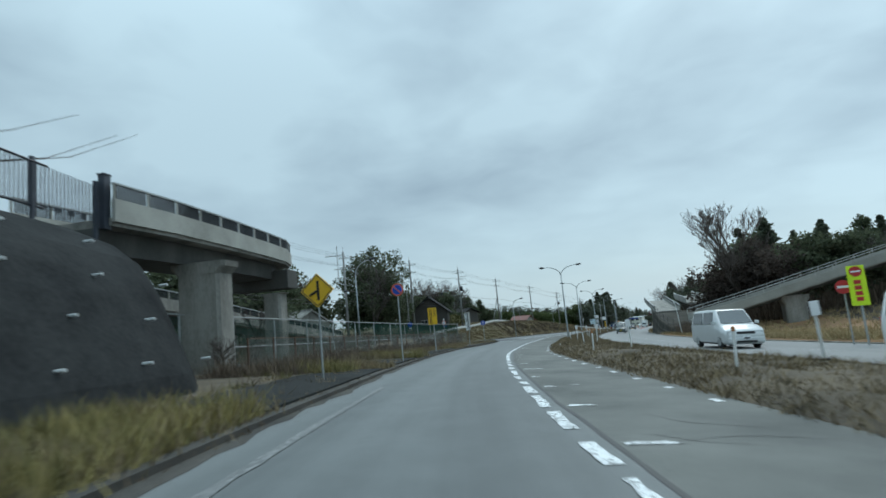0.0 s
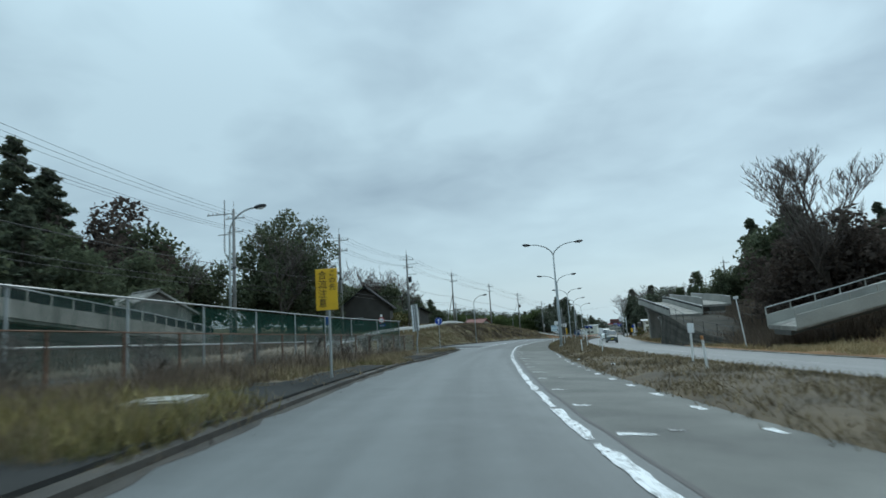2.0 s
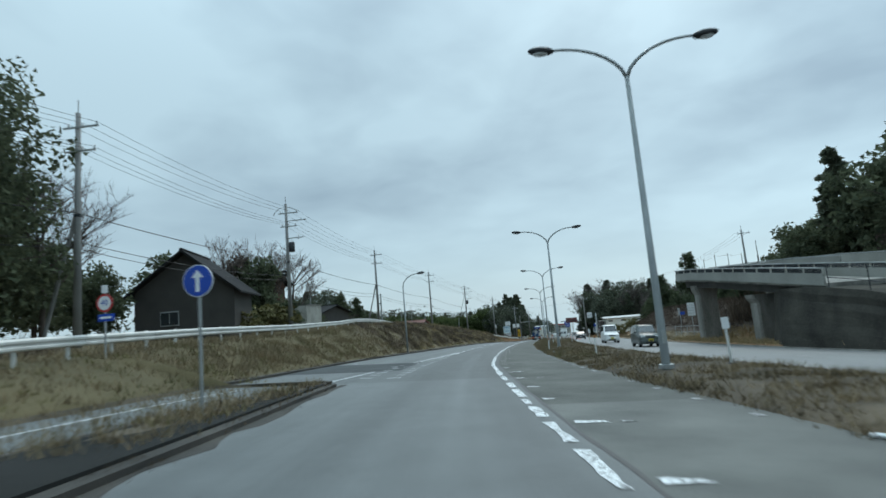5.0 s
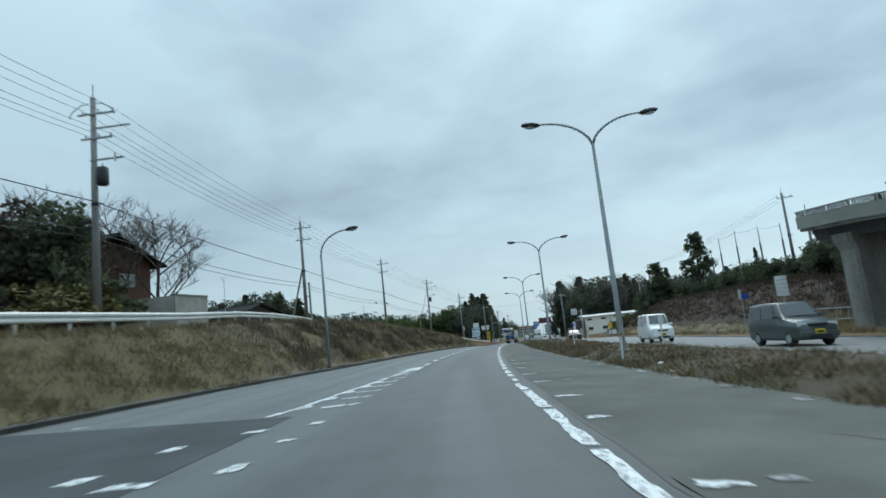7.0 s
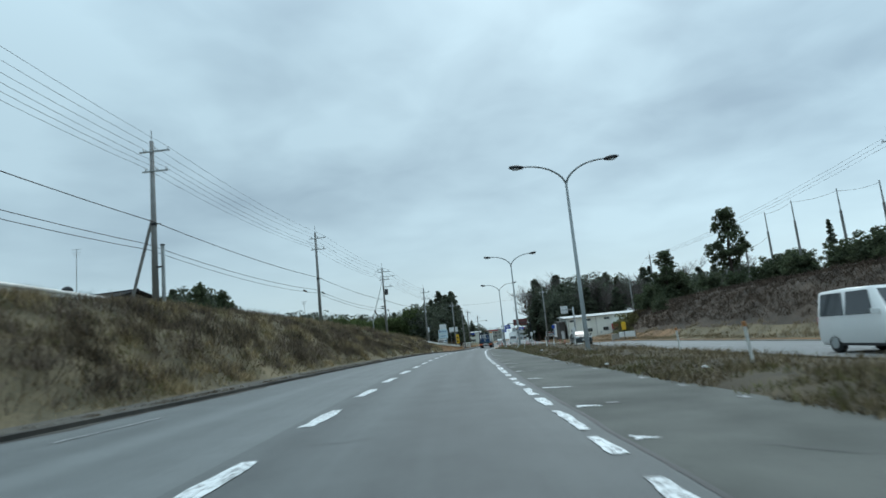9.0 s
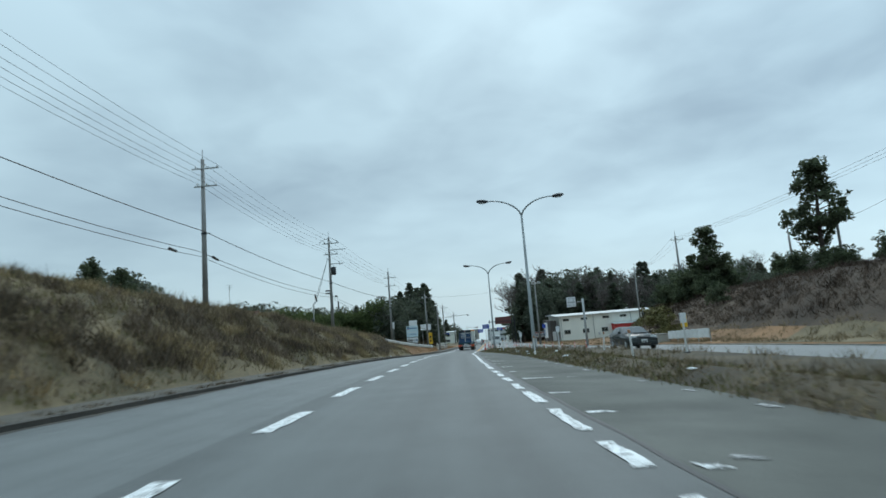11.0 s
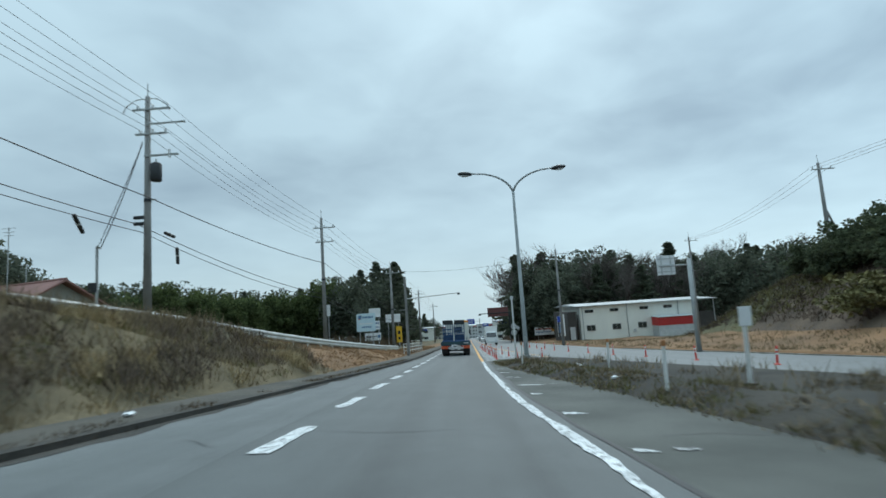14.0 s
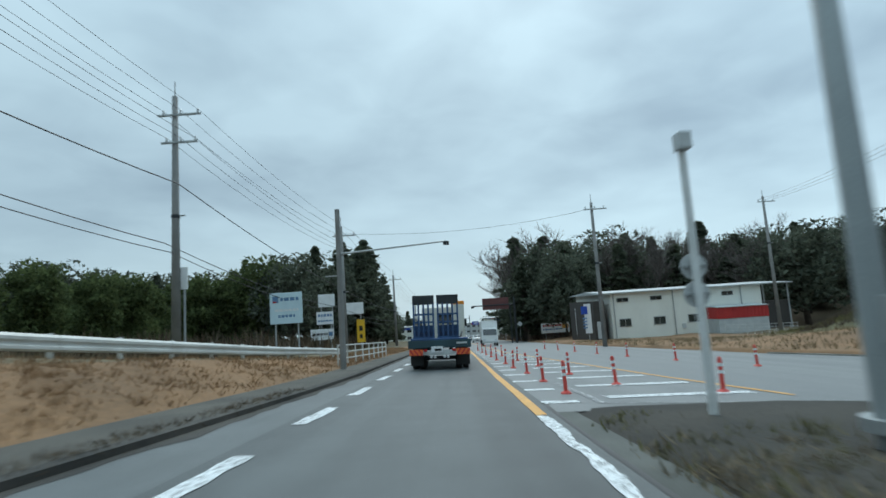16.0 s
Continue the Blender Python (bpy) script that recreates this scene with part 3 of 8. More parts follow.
strip("road", -88, 73, edge_left, seam_u, 0.0, M_LANE, "grey worn asphalt carriageway with tyre tracks")
lane_join = table((73, -3.85), (86, -3.6), (100, -2.45), (110, -2.35), (145, -2.3), (180, -2.6), (1450, -2.6))
strip("road_merging", 73, 1450, lambda s: edge_left(max(s, 73.2)), lane_join, 0.0, M_LANE, "grey worn asphalt merging lane")
strip("road_lane", 73, 1450, lane_join, seam_u, 0.0, M_LANE2, "darker grey worn asphalt lane with tyre tracks")
strip("road_shoulder", -88, 66, seam_u, median_near, 0.0, M_SHOULDER, "paler patched asphalt shoulder beside the median")
strip("road_shoulder_darker", 66, 185, seam_u, median_near, 0.0, M_SHOULDER2, "darker asphalt shoulder beside the median")
strip("road_oncoming", -88, 185, median_far, oncoming_far, 0.0, M_ONCOMING, "pale grey asphalt carriageway for oncoming traffic")
strip("road_ahead", 185, 1450, seam_u, oncoming_far, 0.0, M_ONCOMING, "pale grey asphalt carriageway past the median's end")
strip("road_ramp", -20, 73, ramp_left, ramp_right, 0.004, M_LANE, "narrow asphalt slip road joining the carriageway")
strip("road_slip_end", 79, 86.3, lambda s: edge_left(s), -2.92, 0.005, M_PATCH2, "darker asphalt of the slip road up to a straight joint")
strip("pavement_apron_1", 8.5, 19, -5.6, lambda s: edge_left(s) - 0.25, 0.13, M_PATCH, "dark asphalt footway beside the kerb", depth=0.2, category="pavement")
strip("pavement_apron_4", 21.2, 35.8, lambda s: -6.0 + 0.9 * vary(s, 4, 0.3, 81), lambda s: edge_left(s) - 0.25, 0.134, M_PATCH, "dark asphalt footway between grass tufts", depth=0.2, category="pavement")
strip("pavement_apron_2", 35.8, 44.2, lambda s: -4.9 + 0.4 * vary(s, 4, 0.4, 82), lambda s: edge_left(s) - 0.25, 0.13, M_PATCH, "dark asphalt driveway beside the kerb", depth=0.2, category="pavement")
strip("pavement_apron_5", 49.5, 57, lambda s: -4.7 + 0.3 * vary(s, 4, 0.5, 83), lambda s: edge_left(s) - 0.25, 0.126, M_PATCH, "dark asphalt footway strewn with dead weeds", depth=0.2, category="pavement")
strip("pavement_apron_3", 57, 71.5, lambda s: ramp_right(s) + 0.2, lambda s: edge_left(s) - 0.25, 0.13, M_PATCH, "dark asphalt traffic island between slip road and carriageway", depth=0.2, category="pavement")
strip("seam", -30, 186, lambda s: seam_u(s) - 0.035 + 0.05 * vary(s, 3, 0.6), lambda s: seam_u(s) + 0.03 + 0.05 * vary(s, 3, 0.6) + 0.035 * vary(s, 9, 1.1), 0.004, M_SEAM, "dark tar seam along the lane's edge", 0.5, category="road seam")
strip("gutter_left", -60, 72.5, edge_left, lambda s: edge_left(s) + 0.22 + 0.28 * vary(s, 2, 0.9, 71), 0.004, M_GUTTER, "dirty gutter strip of silt beside the kerb", 0.6, category="gutter")
strip("gutter_bank", 74, 260, edge_left, lambda s: edge_left(s) + 0.22 + 0.26 * vary(s, 2, 0.9, 72), 0.004, M_GUTTER, "dark silted gutter strip beside the bank", 0.6, category="gutter")
strip("kerb_left", -60, 72, lambda s: edge_left(s) - 0.24, edge_left, 0.085, M_GUTTER, "low dark kerb buried in soil and leaf litter", depth=0.3, category="kerb")
strip("kerb_bank", 74, 260, lambda s: edge_left(s) - 0.28, edge_left, 0.09, M_GUTTER, "low dark soil-covered kerb at the bank's foot", depth=0.3, category="kerb")
strip("kerb_ramp", 50, 72, ramp_right, lambda s: ramp_right(s) + 0.18, 0.12, M_KERB, "low concrete kerb along the slip road", depth=0.3, category="kerb")
strip("kerb_median_far", -60, 156, lambda s: median_far(s) - 0.16, median_far, 0.12, M_KERB, "low dirty concrete kerb of the median's far side", depth=0.3, category="kerb")
strip("kerb_verge", -60, 200, oncoming_far, lambda s: oncoming_far(s) + 0.18, 0.06, M_CONC2, "low concrete kerb of the far verge", depth=0.3, category="kerb")


# ---- road markings ----
MARK = thing("road_marking", Matrix(), "worn white and orange lines painted on the asphalt", "road marking", "", "structure")


ragged = random.Random(17)


def mark(name, corners, material, z=0.009):
    # ragged edges, as paint has on coarse asphalt
    bm = bmesh.new()
    (a, b, c, d), n = corners, 7
    j = lambda: ragged.uniform(-0.032, 0.032)
    rows = []
    for k in range(n):
        f = k / (n - 1)
        e = 0.0 if 0 < k < n - 1 else 0.02
        p, q = (a[0] + (d[0] - a[0]) * f, a[1] + (d[1] - a[1]) * f), (b[0] + (c[0] - b[0]) * f, b[1] + (c[1] - b[1]) * f)
        rows.append([bm.verts.new(R(p[0] + (q[0] - p[0]) * g + j() + ragged.uniform(-e, e), p[1] + (q[1] - p[1]) * g + j(), z)) for g in (0, 0.33, 0.67, 1)])
    loft(bm, rows, False, False)
    return part(name, bm, material, MARK)


def band(name, s0, s1, u0, u1, material, z=0.009, step=1.5, wear=False):
    bm = bmesh.new()
    n = max(4, int((s1 - s0) / (0.16 if wear else 0.3 if s1 < 200 else step)) + 1)
    f0 = u0 if callable(u0) else (lambda s: u0)
    rows = []
    for s in np.linspace(s0, s1, n):
        worn = (max(0.0, vary(s, 1.5, 0.8, 61)) * 0.1, max(0.0, vary(s, 7.5, 0.9, 62)) * 0.13) if wear else (0, 0)
        rows.append([bm.verts.new(R(s + ragged.uniform(-0.04, 0.04), f0(s) + d + ragged.uniform(-0.02, 0.02), z)) for d in (worn[0], u1 - worn[1])])
    loft(bm, rows, False, False)
    return part(name, bm, material, MARK)


rng = random.Random(5)
s = -12.0
while s < 139:
    n = rng.uniform(0.7, 1.7)
    if 22 < s < 47 or 72 < s < 86:
        n = 2.6
    band("lane_line", s, s + n, lambda s: line_u(s) - 0.09, 0.19, M_WHITE, 0.009, 0.8, True)
    s += n + (0.25 if 22 < s < 47 or 72 < s < 86 else rng.uniform(0.4, 0.8))
band("edge_line", 140, 184.6, lambda s: line_u(s) - 0.08, 0.175, M_WHITE, 0.009, 1.5, True)
band("edge_line", 184.7, 420, lambda s: line_u(s) - 0.08, 0.17, M_ORANGE)
dash_u = table((100, -2.15), (108, -2.08), (140, -1.92), (153, -1.93), (168, -2.12), (178, -2.27), (187, -2.33), (420, -2.3))
for k in range(78):
    s = 103.6 + 4.1 * k
    v, w = dash_u(s), rng.uniform(0.85, 1.05)
    mark("lane_dash", [(s - w, v - 0.14), (s - w, v + 0.09), (s + w, v + 0.14), (s + w, v - 0.09)], M_WHITE)
for k in range(64):
    s = -6 + 2.9 * k + rng.uniform(-0.3, 0.3)
    if s < 183:
        n = rng.uniform(0.22, 0.45) if k % 4 else rng.uniform(0.45, 0.8)
        v = seam_u(s) + 0.08
        mark("tick", [(s, v), (s, v + n), (s + 0.12, v + n - 0.1), (s + 0.2, v + 0.02)], M_WHITE)
        if k % 3 == 0:
            v, s = v + n + rng.uniform(0.08, 0.3), s + rng.uniform(-0.1, 0.3)
            mark("tick", [(s, v), (s, v + 0.22), (s + 0.1, v + 0.2), (s + 0.12, v + 0.02)], M_FAINT)
for k in range(86):
    s = -8 + 2.05 * k
    if s < 150 and rng.random() < 0.85:
        u, n = median_near(s) - 0.32, rng.uniform(0.25, 0.55)
        mark("tick", [(s, u - 0.08), (s, u + 0.07), (s + n, u + 0.08), (s + n, u - 0.07)], M_WHITE if s < 60 else M_FAINT)
band("edge_line", -12, 13, -2.05, 0.13, M_TRACE)
band("edge_line", -30, 190, lambda s: median_far(s) + 0.35, 0.15, M_FAINT)
for k in range(40):
    s = -20 + 8 * k
    mark("lane_dash", [(s, 13.2), (s, 13.4), (s + 4, 13.4), (s + 4, 13.2)], M_FAINT)
band("edge_line", 186, 420, lambda s: float(np.interp(s, [186, 215, 420], [5.6, 3.4, 1.9])), 0.14, M_ORANGE)
# the gore where the slip road joins
gore_out = table((57, -6.35), (60, -6.15), (66, -5.75), (73, -5.0))
band("edge_line", 57, 68, lambda s: gore_out(s) + 0.05, 0.14, M_WHITE)
band("edge_line", 60, 72, table((60, -7.6), (64, -7.4), (69, -7.25), (72, -6.8)), 0.12, M_WHITE)
band("edge_line", 72.8, 79, table((72.8, -4.65), (79, -4.05)), 0.14, M_WHITE)
# past the joint a line with teeth on its inner side, and two rows of short ticks
teeth_u = table((86.4, -3.5), (87.6, -3.27), (89.2, -3.15), (90.65, -3.05), (92, -2.9), (93, -2.84), (95, -2.69), (98, -2.4))
band("edge_line", 86.4, 93.6, teeth_u, 0.13, M_WHITE)
for k in range(5):
    s = 87.3 + 1.42 * k
    mark("gore_dash", [(s - 0.1, teeth_u(s) + 0.1), (s + 0.12, teeth_u(s) + 0.36), (s + 0.55, teeth_u(s) + 0.32), (s + 0.75, teeth_u(s) + 0.1)], M_WHITE)
    mark("gore_dash", [(s - 0.05, -2.72 + 0.04 * k), (s + 0.12, -2.32 + 0.02 * k), (s + 0.34, -2.3 + 0.02 * k), (s + 0.2, -2.7 + 0.04 * k)], M_WHITE)
    mark("gore_dash", [(s + 0.1, -2.2), (s + 0.35, -2.06), (s + 0.52, -2.05), (s + 0.28, -2.22)], M_WHITE)
for s in (94.0, 95.6, 97.0):
    mark("gore_dash", [(s, teeth_u(s) - 0.04), (s, teeth_u(s) + 0.16), (s + 1.1, teeth_u(s + 1.1) + 0.16), (s + 1.1, teeth_u(s + 1.1) - 0.04)], M_WHITE)
    mark("gore_dash", [(s + 0.5, -2.35), (s + 0.6, -2.0), (s + 0.8, -1.98), (s + 0.7, -2.33)], M_WHITE)
for s, u, n, w in ((83.6, -3.75, 0.35, 0.2), (82.2, -3.9, 0.3, 0.25), (81.9, -3.3, 0.2, 0.45), (82.3, -2.4, 0.35, 0.2), (84.7, -3.15, 0.2, 0.3), (83.8, -2.36, 0.18, 0.2), (85.1, -2.34, 0.3, 0.18), (86.6, -7.1, 0.1, 0.25)):
    mark("gore_dash", [(s, u), (s + 0.05, u + w), (s + n + 0.08, u + w + 0.03), (s + n, u + 0.04)], M_WHITE)
for s in np.arange(74.5, 81, 1.45):
    a, b = -3.7, -2.15
    mark("gore_dash", [(s, b - 0.45), (s + 0.12, b), (s + 0.3, b), (s + 0.18, b - 0.45)], M_WHITE)
    mark("gore_dash", [(s + 0.5, a), (s + 0.62, a + 0.4), (s + 0.8, a + 0.4), (s + 0.68, a)], M_WHITE)
band("edge_line", 106.8, 109.3, lambda s: edge_left(s) + 1.15, 0.13, M_FAINT)
mark("gore_patch", [(98.3, -2.75), (98.6, -2.0), (101.3, -1.95), (100.9, -2.4)], M_WHITE)
# hatching past the median's end
for k in range(16):
    s = 186 + 2.3 * k
    w = float(np.interp(s, [186, 215, 230], [3.6, 1.6, 0.6]))
    mark("hatch_bar", [(s, 1.45), (s, 2.1), (s + 0.35, 2.1), (s + 0.35, 1.45)], M_WHITE)
    if w > 1:
        mark("hatch_bar", [(s + 0.5, 2.7), (s + 0.5, 1.75 + w), (s + 0.85, 1.75 + w), (s + 0.85, 2.7)], M_WHITE)


# cracks in the shoulder and the lanes
CRACK = thing("road_crack", Matrix(), "thin dark cracks in the worn asphalt", "road crack", "", "structure")
for k in range(44):
    s, across = rng.uniform(-4, 180), k % 3
    u0, u1 = (seam_u(s) + 0.15, median_near(s) - 0.1) if across < 2 else (edge_left(s) + 0.6, line_u(s) - 0.3)
    length = rng.uniform(0.8, 2.4)
    p = [s, rng.uniform(u0, max(u0, u1 - length * 0.6))]
    turn = rng.uniform(-0.5, 0.5)
    bm = bmesh.new()
    rows = []
    for j in range(9):
        w = 0.011 * (1 - abs(j - 4) / 4.6)
        rows.append([bm.verts.new(R(p[0] - w, p[1], 0.006)), bm.verts.new(R(p[0] + w, p[1] + w, 0.006))])
        turn += rng.uniform(-0.5, 0.5)
        p = [p[0] + length / 8 * math.sin(turn), min(p[1] + length / 8 * abs(math.cos(turn)), u1)]
    loft(bm, rows, False, False)
    part("crack", bm, M_SEAM, CRACK)

# ---- grass and brush ----


def blades(name, label, material, count, where, low, high, width, lean=0.5, seed=1, clump=5, category="grass"):
    """Many thin upright blades in clumps, one mesh. where(rng) gives s, u."""
    g = np.random.default_rng(seed)
    r = random.Random(seed)
    verts = np.zeros((count * clump, 3, 3))
    k = 0
    for i in range(count):
        s, u = where(r)
        p = R(s, u, height(s, u) - 0.03)
        h = r.uniform(low, high)
        for j in range(clump):
            d = g.normal(0, 0.10 + 0.1 * h, 2)
            a = g.uniform(0, math.pi)
            w = width * g.uniform(0.5, 1.2)
            t = g.normal(0, lean, 2) * h * 0.6
            hh = h * g.uniform(0.55, 1.0)
            b = np.array((p.x + d[0], p.y + d[1], p.z))
            off = np.array((math.cos(a) * w, math.sin(a) * w, 0))
            verts[k, 0], verts[k, 1], verts[k, 2] = b - off, b + off, b + np.array((t[0], t[1], hh))
            k += 1
    faces = np.arange(k * 3).reshape(-1, 3)
    me = quads(verts.reshape(-1, 3).tolist(), faces.tolist(), name, material)
    return tagged(new(name, me), label, category, "", "stuff")


def spread(s0, s1, u0, u1, k=1.0, seed=0.0, cut=-9.0):
    def pick(r):
        while True:
            s = s0 + (s1 - s0) * r.random()
            a = u0(s) if callable(u0) else u0
            b = u1(s) if callable(u1) else u1
            u = a + (b - a) * r.random() ** k
            if 0.65 * vary(s, u, 0.55, seed) + 0.55 * vary(s, u, 1.7, seed + 5) > cut:
                return s, u
    return pick


def off_ramp(s0, s1, u0, u1, seed=0.0, cut=-9.0):
    base = spread(s0, s1, u0, u1, 1.0, seed, cut)

    def pick(r):
        while True:
            s, u = base(r)
            if s < 72 and (ramp_left(s) - 0.2 < u < ramp_right(s) + 0.2 or (u > -5.7 and (8.8 < s < 19.3 or 21.2 < s < 27.2)) or (u > -5.1 and 31 < s < 44.2) or (u > -4.75 and s > 49.5) or (s > 56.5 and u > ramp_right(s) - 0.3)):
                continue
            if s < 17 and u < -5.75:
                continue
            return s, u
    return pick


blades("verge_grass", "dry brown grass and weeds along the kerb", M_BLADE, 8000, off_ramp(-2, 72, -8.2, lambda s: edge_left(s) - 0.18, 1, -0.02), 0.14, 0.5, 0.016, 0.5, 11, 6)
blades("verge_green_grass", "patches of yellow-green grass on the verge", M_GREENBLADE, 4600, off_ramp(-2, 66, -8.5, lambda s: edge_left(s) - 0.3, 4, 0.12), 0.10, 0.32, 0.016, 0.5, 12, 6)
for seed, (a, b, n, far) in enumerate(((1.5, 9.0, 620, -5.6), (17.6, 20.4, 360, -7.2), (27.3, 31.5, 560, -7.0))):
    blades("grass_tuft", "tall yellow-green grass tufts beside the kerb", M_TUFT, n, spread(a, b, far, (lambda s: edge_left(s) - 1.4) if seed == 1 else (lambda s: edge_left(s) - 0.3), 0.8, 50 + seed, -0.1), 0.22, 0.62, 0.016, 0.6, 60 + seed, 7)
blades("verge_brush", "tall dead weeds in front of the fence", M_BRUSH, 2900, off_ramp(12, 60, -9.4, -5.4, 6, 0.06), 0.25, 0.95, 0.013, 0.5, 13, 8)
blades("back_brush", "dark dead scrub behind the fence", M_BRUSH, 2600, off_ramp(18, 75, -26, -15, 2, -0.2), 0.5, 1.4, 0.03, 0.4, 14, 6)
blades("kerb_weeds", "low dead weeds and litter along the kerb", M_BRUSHDARK, 4200, spread(-2, 72, lambda s: edge_left(s) - 0.32, lambda s: edge_left(s) + 0.16, 1.0, 7, -0.1), 0.03, 0.16, 0.014, 0.9, 32, 6, "weeds")
blades("gutter_weeds", "low dead weeds along the bank's kerb", M_BRUSHDARK, 4200, spread(74, 190, lambda s: edge_left(s) - 0.5, lambda s: edge_left(s) + 0.06, 1.0, 8, -0.05), 0.03, 0.14, 0.014, 0.9, 33, 6, "weeds")
blades("apron_weeds", "thin dead weeds and leaf litter on the footway", M_BRUSHDARK, 1500, spread(8, 72, lambda s: -5.9 if s < 50 else ramp_right(s), lambda s: edge_left(s) - 0.2, 1.0, 41, 0.12), 0.02, 0.12, 0.014, 1.1, 35, 6, "weeds")
blades("apron_grass", "pale dead grass tufts on the footway's edge", M_BLADE, 700, spread(8, 72, lambda s: -5.9 if s < 50 else ramp_right(s), lambda s: edge_left(s) - 0.2, 1.0, 43, 0.2), 0.06, 0.3, 0.014, 0.7, 36, 6)
blades("bank_scrub", "scattered dead brown scrub on the embankment", M_BLADE, 1300, spread(76, 106, lambda s: crest_u(s) - 0.5, lambda s: edge_left(s) - 0.6, 0.7, 44, 0.1), 0.15, 0.55, 0.015, 0.6, 37, 7)
foot_u = lambda s: edge_left(s) - 0.42 - path_w(s)
blades("bank_grass", "dry brown grass on the embankment", M_BLADE, 12000, spread(62, 177, lambda s: crest_u(s) - 1.5, foot_u, 1.0, 3, -0.5), 0.12, 0.42, 0.018, 0.5, 15, 6)
blades("bank_green_grass", "olive-green grass patches on the embankment", M_GREENBLADE, 6200, spread(64, 172, lambda s: crest_u(s) - 1, foot_u, 1.0, 9, 0.02), 0.08, 0.26, 0.018, 0.5, 16, 6)
blades("bank_brush", "dead brown scrub on the embankment", M_BRUSH, 7000, spread(103, 178, lambda s: crest_u(s) - 1, lambda s: foot_u(s) - 0.3, 0.9, 12, 0.0), 0.15, 0.6, 0.016, 0.6, 17, 8)
blades("bank_dark_scrub", "dark leafless scrub in patches on the embankment", M_BRUSHDARK, 2800, spread(104, 160, lambda s: crest_u(s) + 0.6, lambda s: foot_u(s) - 0.5, 1.0, 91, 0.2), 0.2, 0.6, 0.016, 0.6, 92, 9, "scrub")
blades("bank_straw_tufts", "pale straw tufts along the embankment's crest and foot", M_FARGRASS, 3000, spread(112, 178, lambda s: crest_u(s) - 0.8, lambda s: foot_u(s), 1.0, 95, 0.24), 0.2, 0.55, 0.014, 0.7, 96, 10)
blades("crest_tufts", "tall pale dead grass tufts along the embankment's crest", M_BLADE, 800, spread(140, 172, lambda s: crest_u(s) - 0.1, lambda s: crest_u(s) + 0.9, 1.0, 71, -0.05), 0.35, 0.8, 0.014, 0.5, 72, 8)
blades("straw_grass", "cropped straw-coloured grass by the guardrail", M_STRAW, 6500, spread(174, 235, lambda s: crest_u(s) - 1.5, foot_u, 1.0, 3, -0.6), 0.06, 0.2, 0.02, 0.6, 18, 6)
blades("crest_grass", "dry grass behind the embankment's crest", M_BLADE, 3000, spread(66, 205, lambda s: crest_u(s) - 12, lambda s: crest_u(s) - 1, 1.0, 3, -0.3), 0.15, 0.45, 0.03, 0.5, 19, 5)
blades("median_weeds", "brown dead weeds on the median strip", M_WEED, 7200, spread(-4, 68, lambda s: median_near(s) + 0.02, lambda s: median_far(s) - 0.2, 1.4, 20, -0.2), 0.06, 0.28, 0.015, 0.75, 20, 6, "weeds")
blades("median_weeds", "low brown dead weeds on the darker median strip", M_WEED, 6200, spread(66, 126, lambda s: median_near(s) - 0.02, lambda s: median_far(s) - 0.2, 1.8, 20, -0.05), 0.07, 0.30, 0.014, 0.75, 28, 6, "weeds")
blades("median_weeds", "sparse flattened weeds on the darker median strip", M_WEED, 3200, spread(122, 183, lambda s: median_near(s) - 0.04, lambda s: median_near(s) + 1.1, 1.3, 20, -0.1), 0.04, 0.17, 0.013, 1.0, 29, 6, "weeds")
blades("median_tufts", "few dead weed tufts on the bare median strip", M_WEED, 600, spread(122, 180, lambda s: median_near(s) + 0.5, lambda s: median_far(s) - 0.3, 1.6, 46, 0.22), 0.12, 0.5, 0.013, 0.6, 38, 9, "weeds")
blades("median_grass", "olive grass tufts on the median strip", M_GREENBLADE, 3600, spread(80, 184, lambda s: median_near(s) + 0.02, lambda s: median_near(s) + 1.6, 1.5, 25, -0.05), 0.05, 0.2, 0.016, 0.5, 21, 6)
blades("far_verge_grass", "straw-coloured grass on the far verge", M_FARGRASS, 7000, spread(5, 110, lambda s: oncoming_far(s) + 0.4, lambda s: oncoming_far(s) + 4.5, 1.2, 30, -0.3), 0.15, 0.5, 0.03, 0.5, 22, 6)
blades("cutting_verge_grass", "thin dry brown grass at the cutting's foot", M_BLADE, 3800, spread(100, 235, lambda s: oncoming_far(s) + 0.4, lambda s: oncoming_far(s) + 4.0 + foot_right(s), 1.2, 30, -0.1), 0.12, 0.4, 0.02, 0.5, 31, 6)
blades("field_grass", "pale dry grass of the field beside the ramp", M_FARGRASS, 3500, spread(10, 62, lambda s: oncoming_far(s) + 3, 50, 1.0, 31, -0.4), 0.2, 0.55, 0.05, 0.5, 23, 5)
blades("slope_brush", "brown leafless scrub on the cutting slope", M_SLOPEBRUSH, 14000, spread(104, 216, lambda s: oncoming_far(s) + 4.2 + foot_right(s), lambda s: oncoming_far(s) + 19 + foot_right(s), 1.0, 33, -0.3), 0.25, 0.75, 0.022, 1.0, 24, 7, "scrub")
blades("hill_scrub", "dark leafless scrub under the trees", M_BRUSH, 5200, spread(60, 110, 22.5, 40, 1.0, 35, -0.4), 1.0, 3.0, 0.05, 0.35, 25, 8, "scrub")
blades("ramp_scrub", "brown leafless scrub in front of the ramp embankment", M_BRUSH, 2600, spread(58, 82, 18.2, 24.0, 1.0, 97, -0.2), 0.5, 1.7, 0.024, 0.45, 98, 8, "scrub")
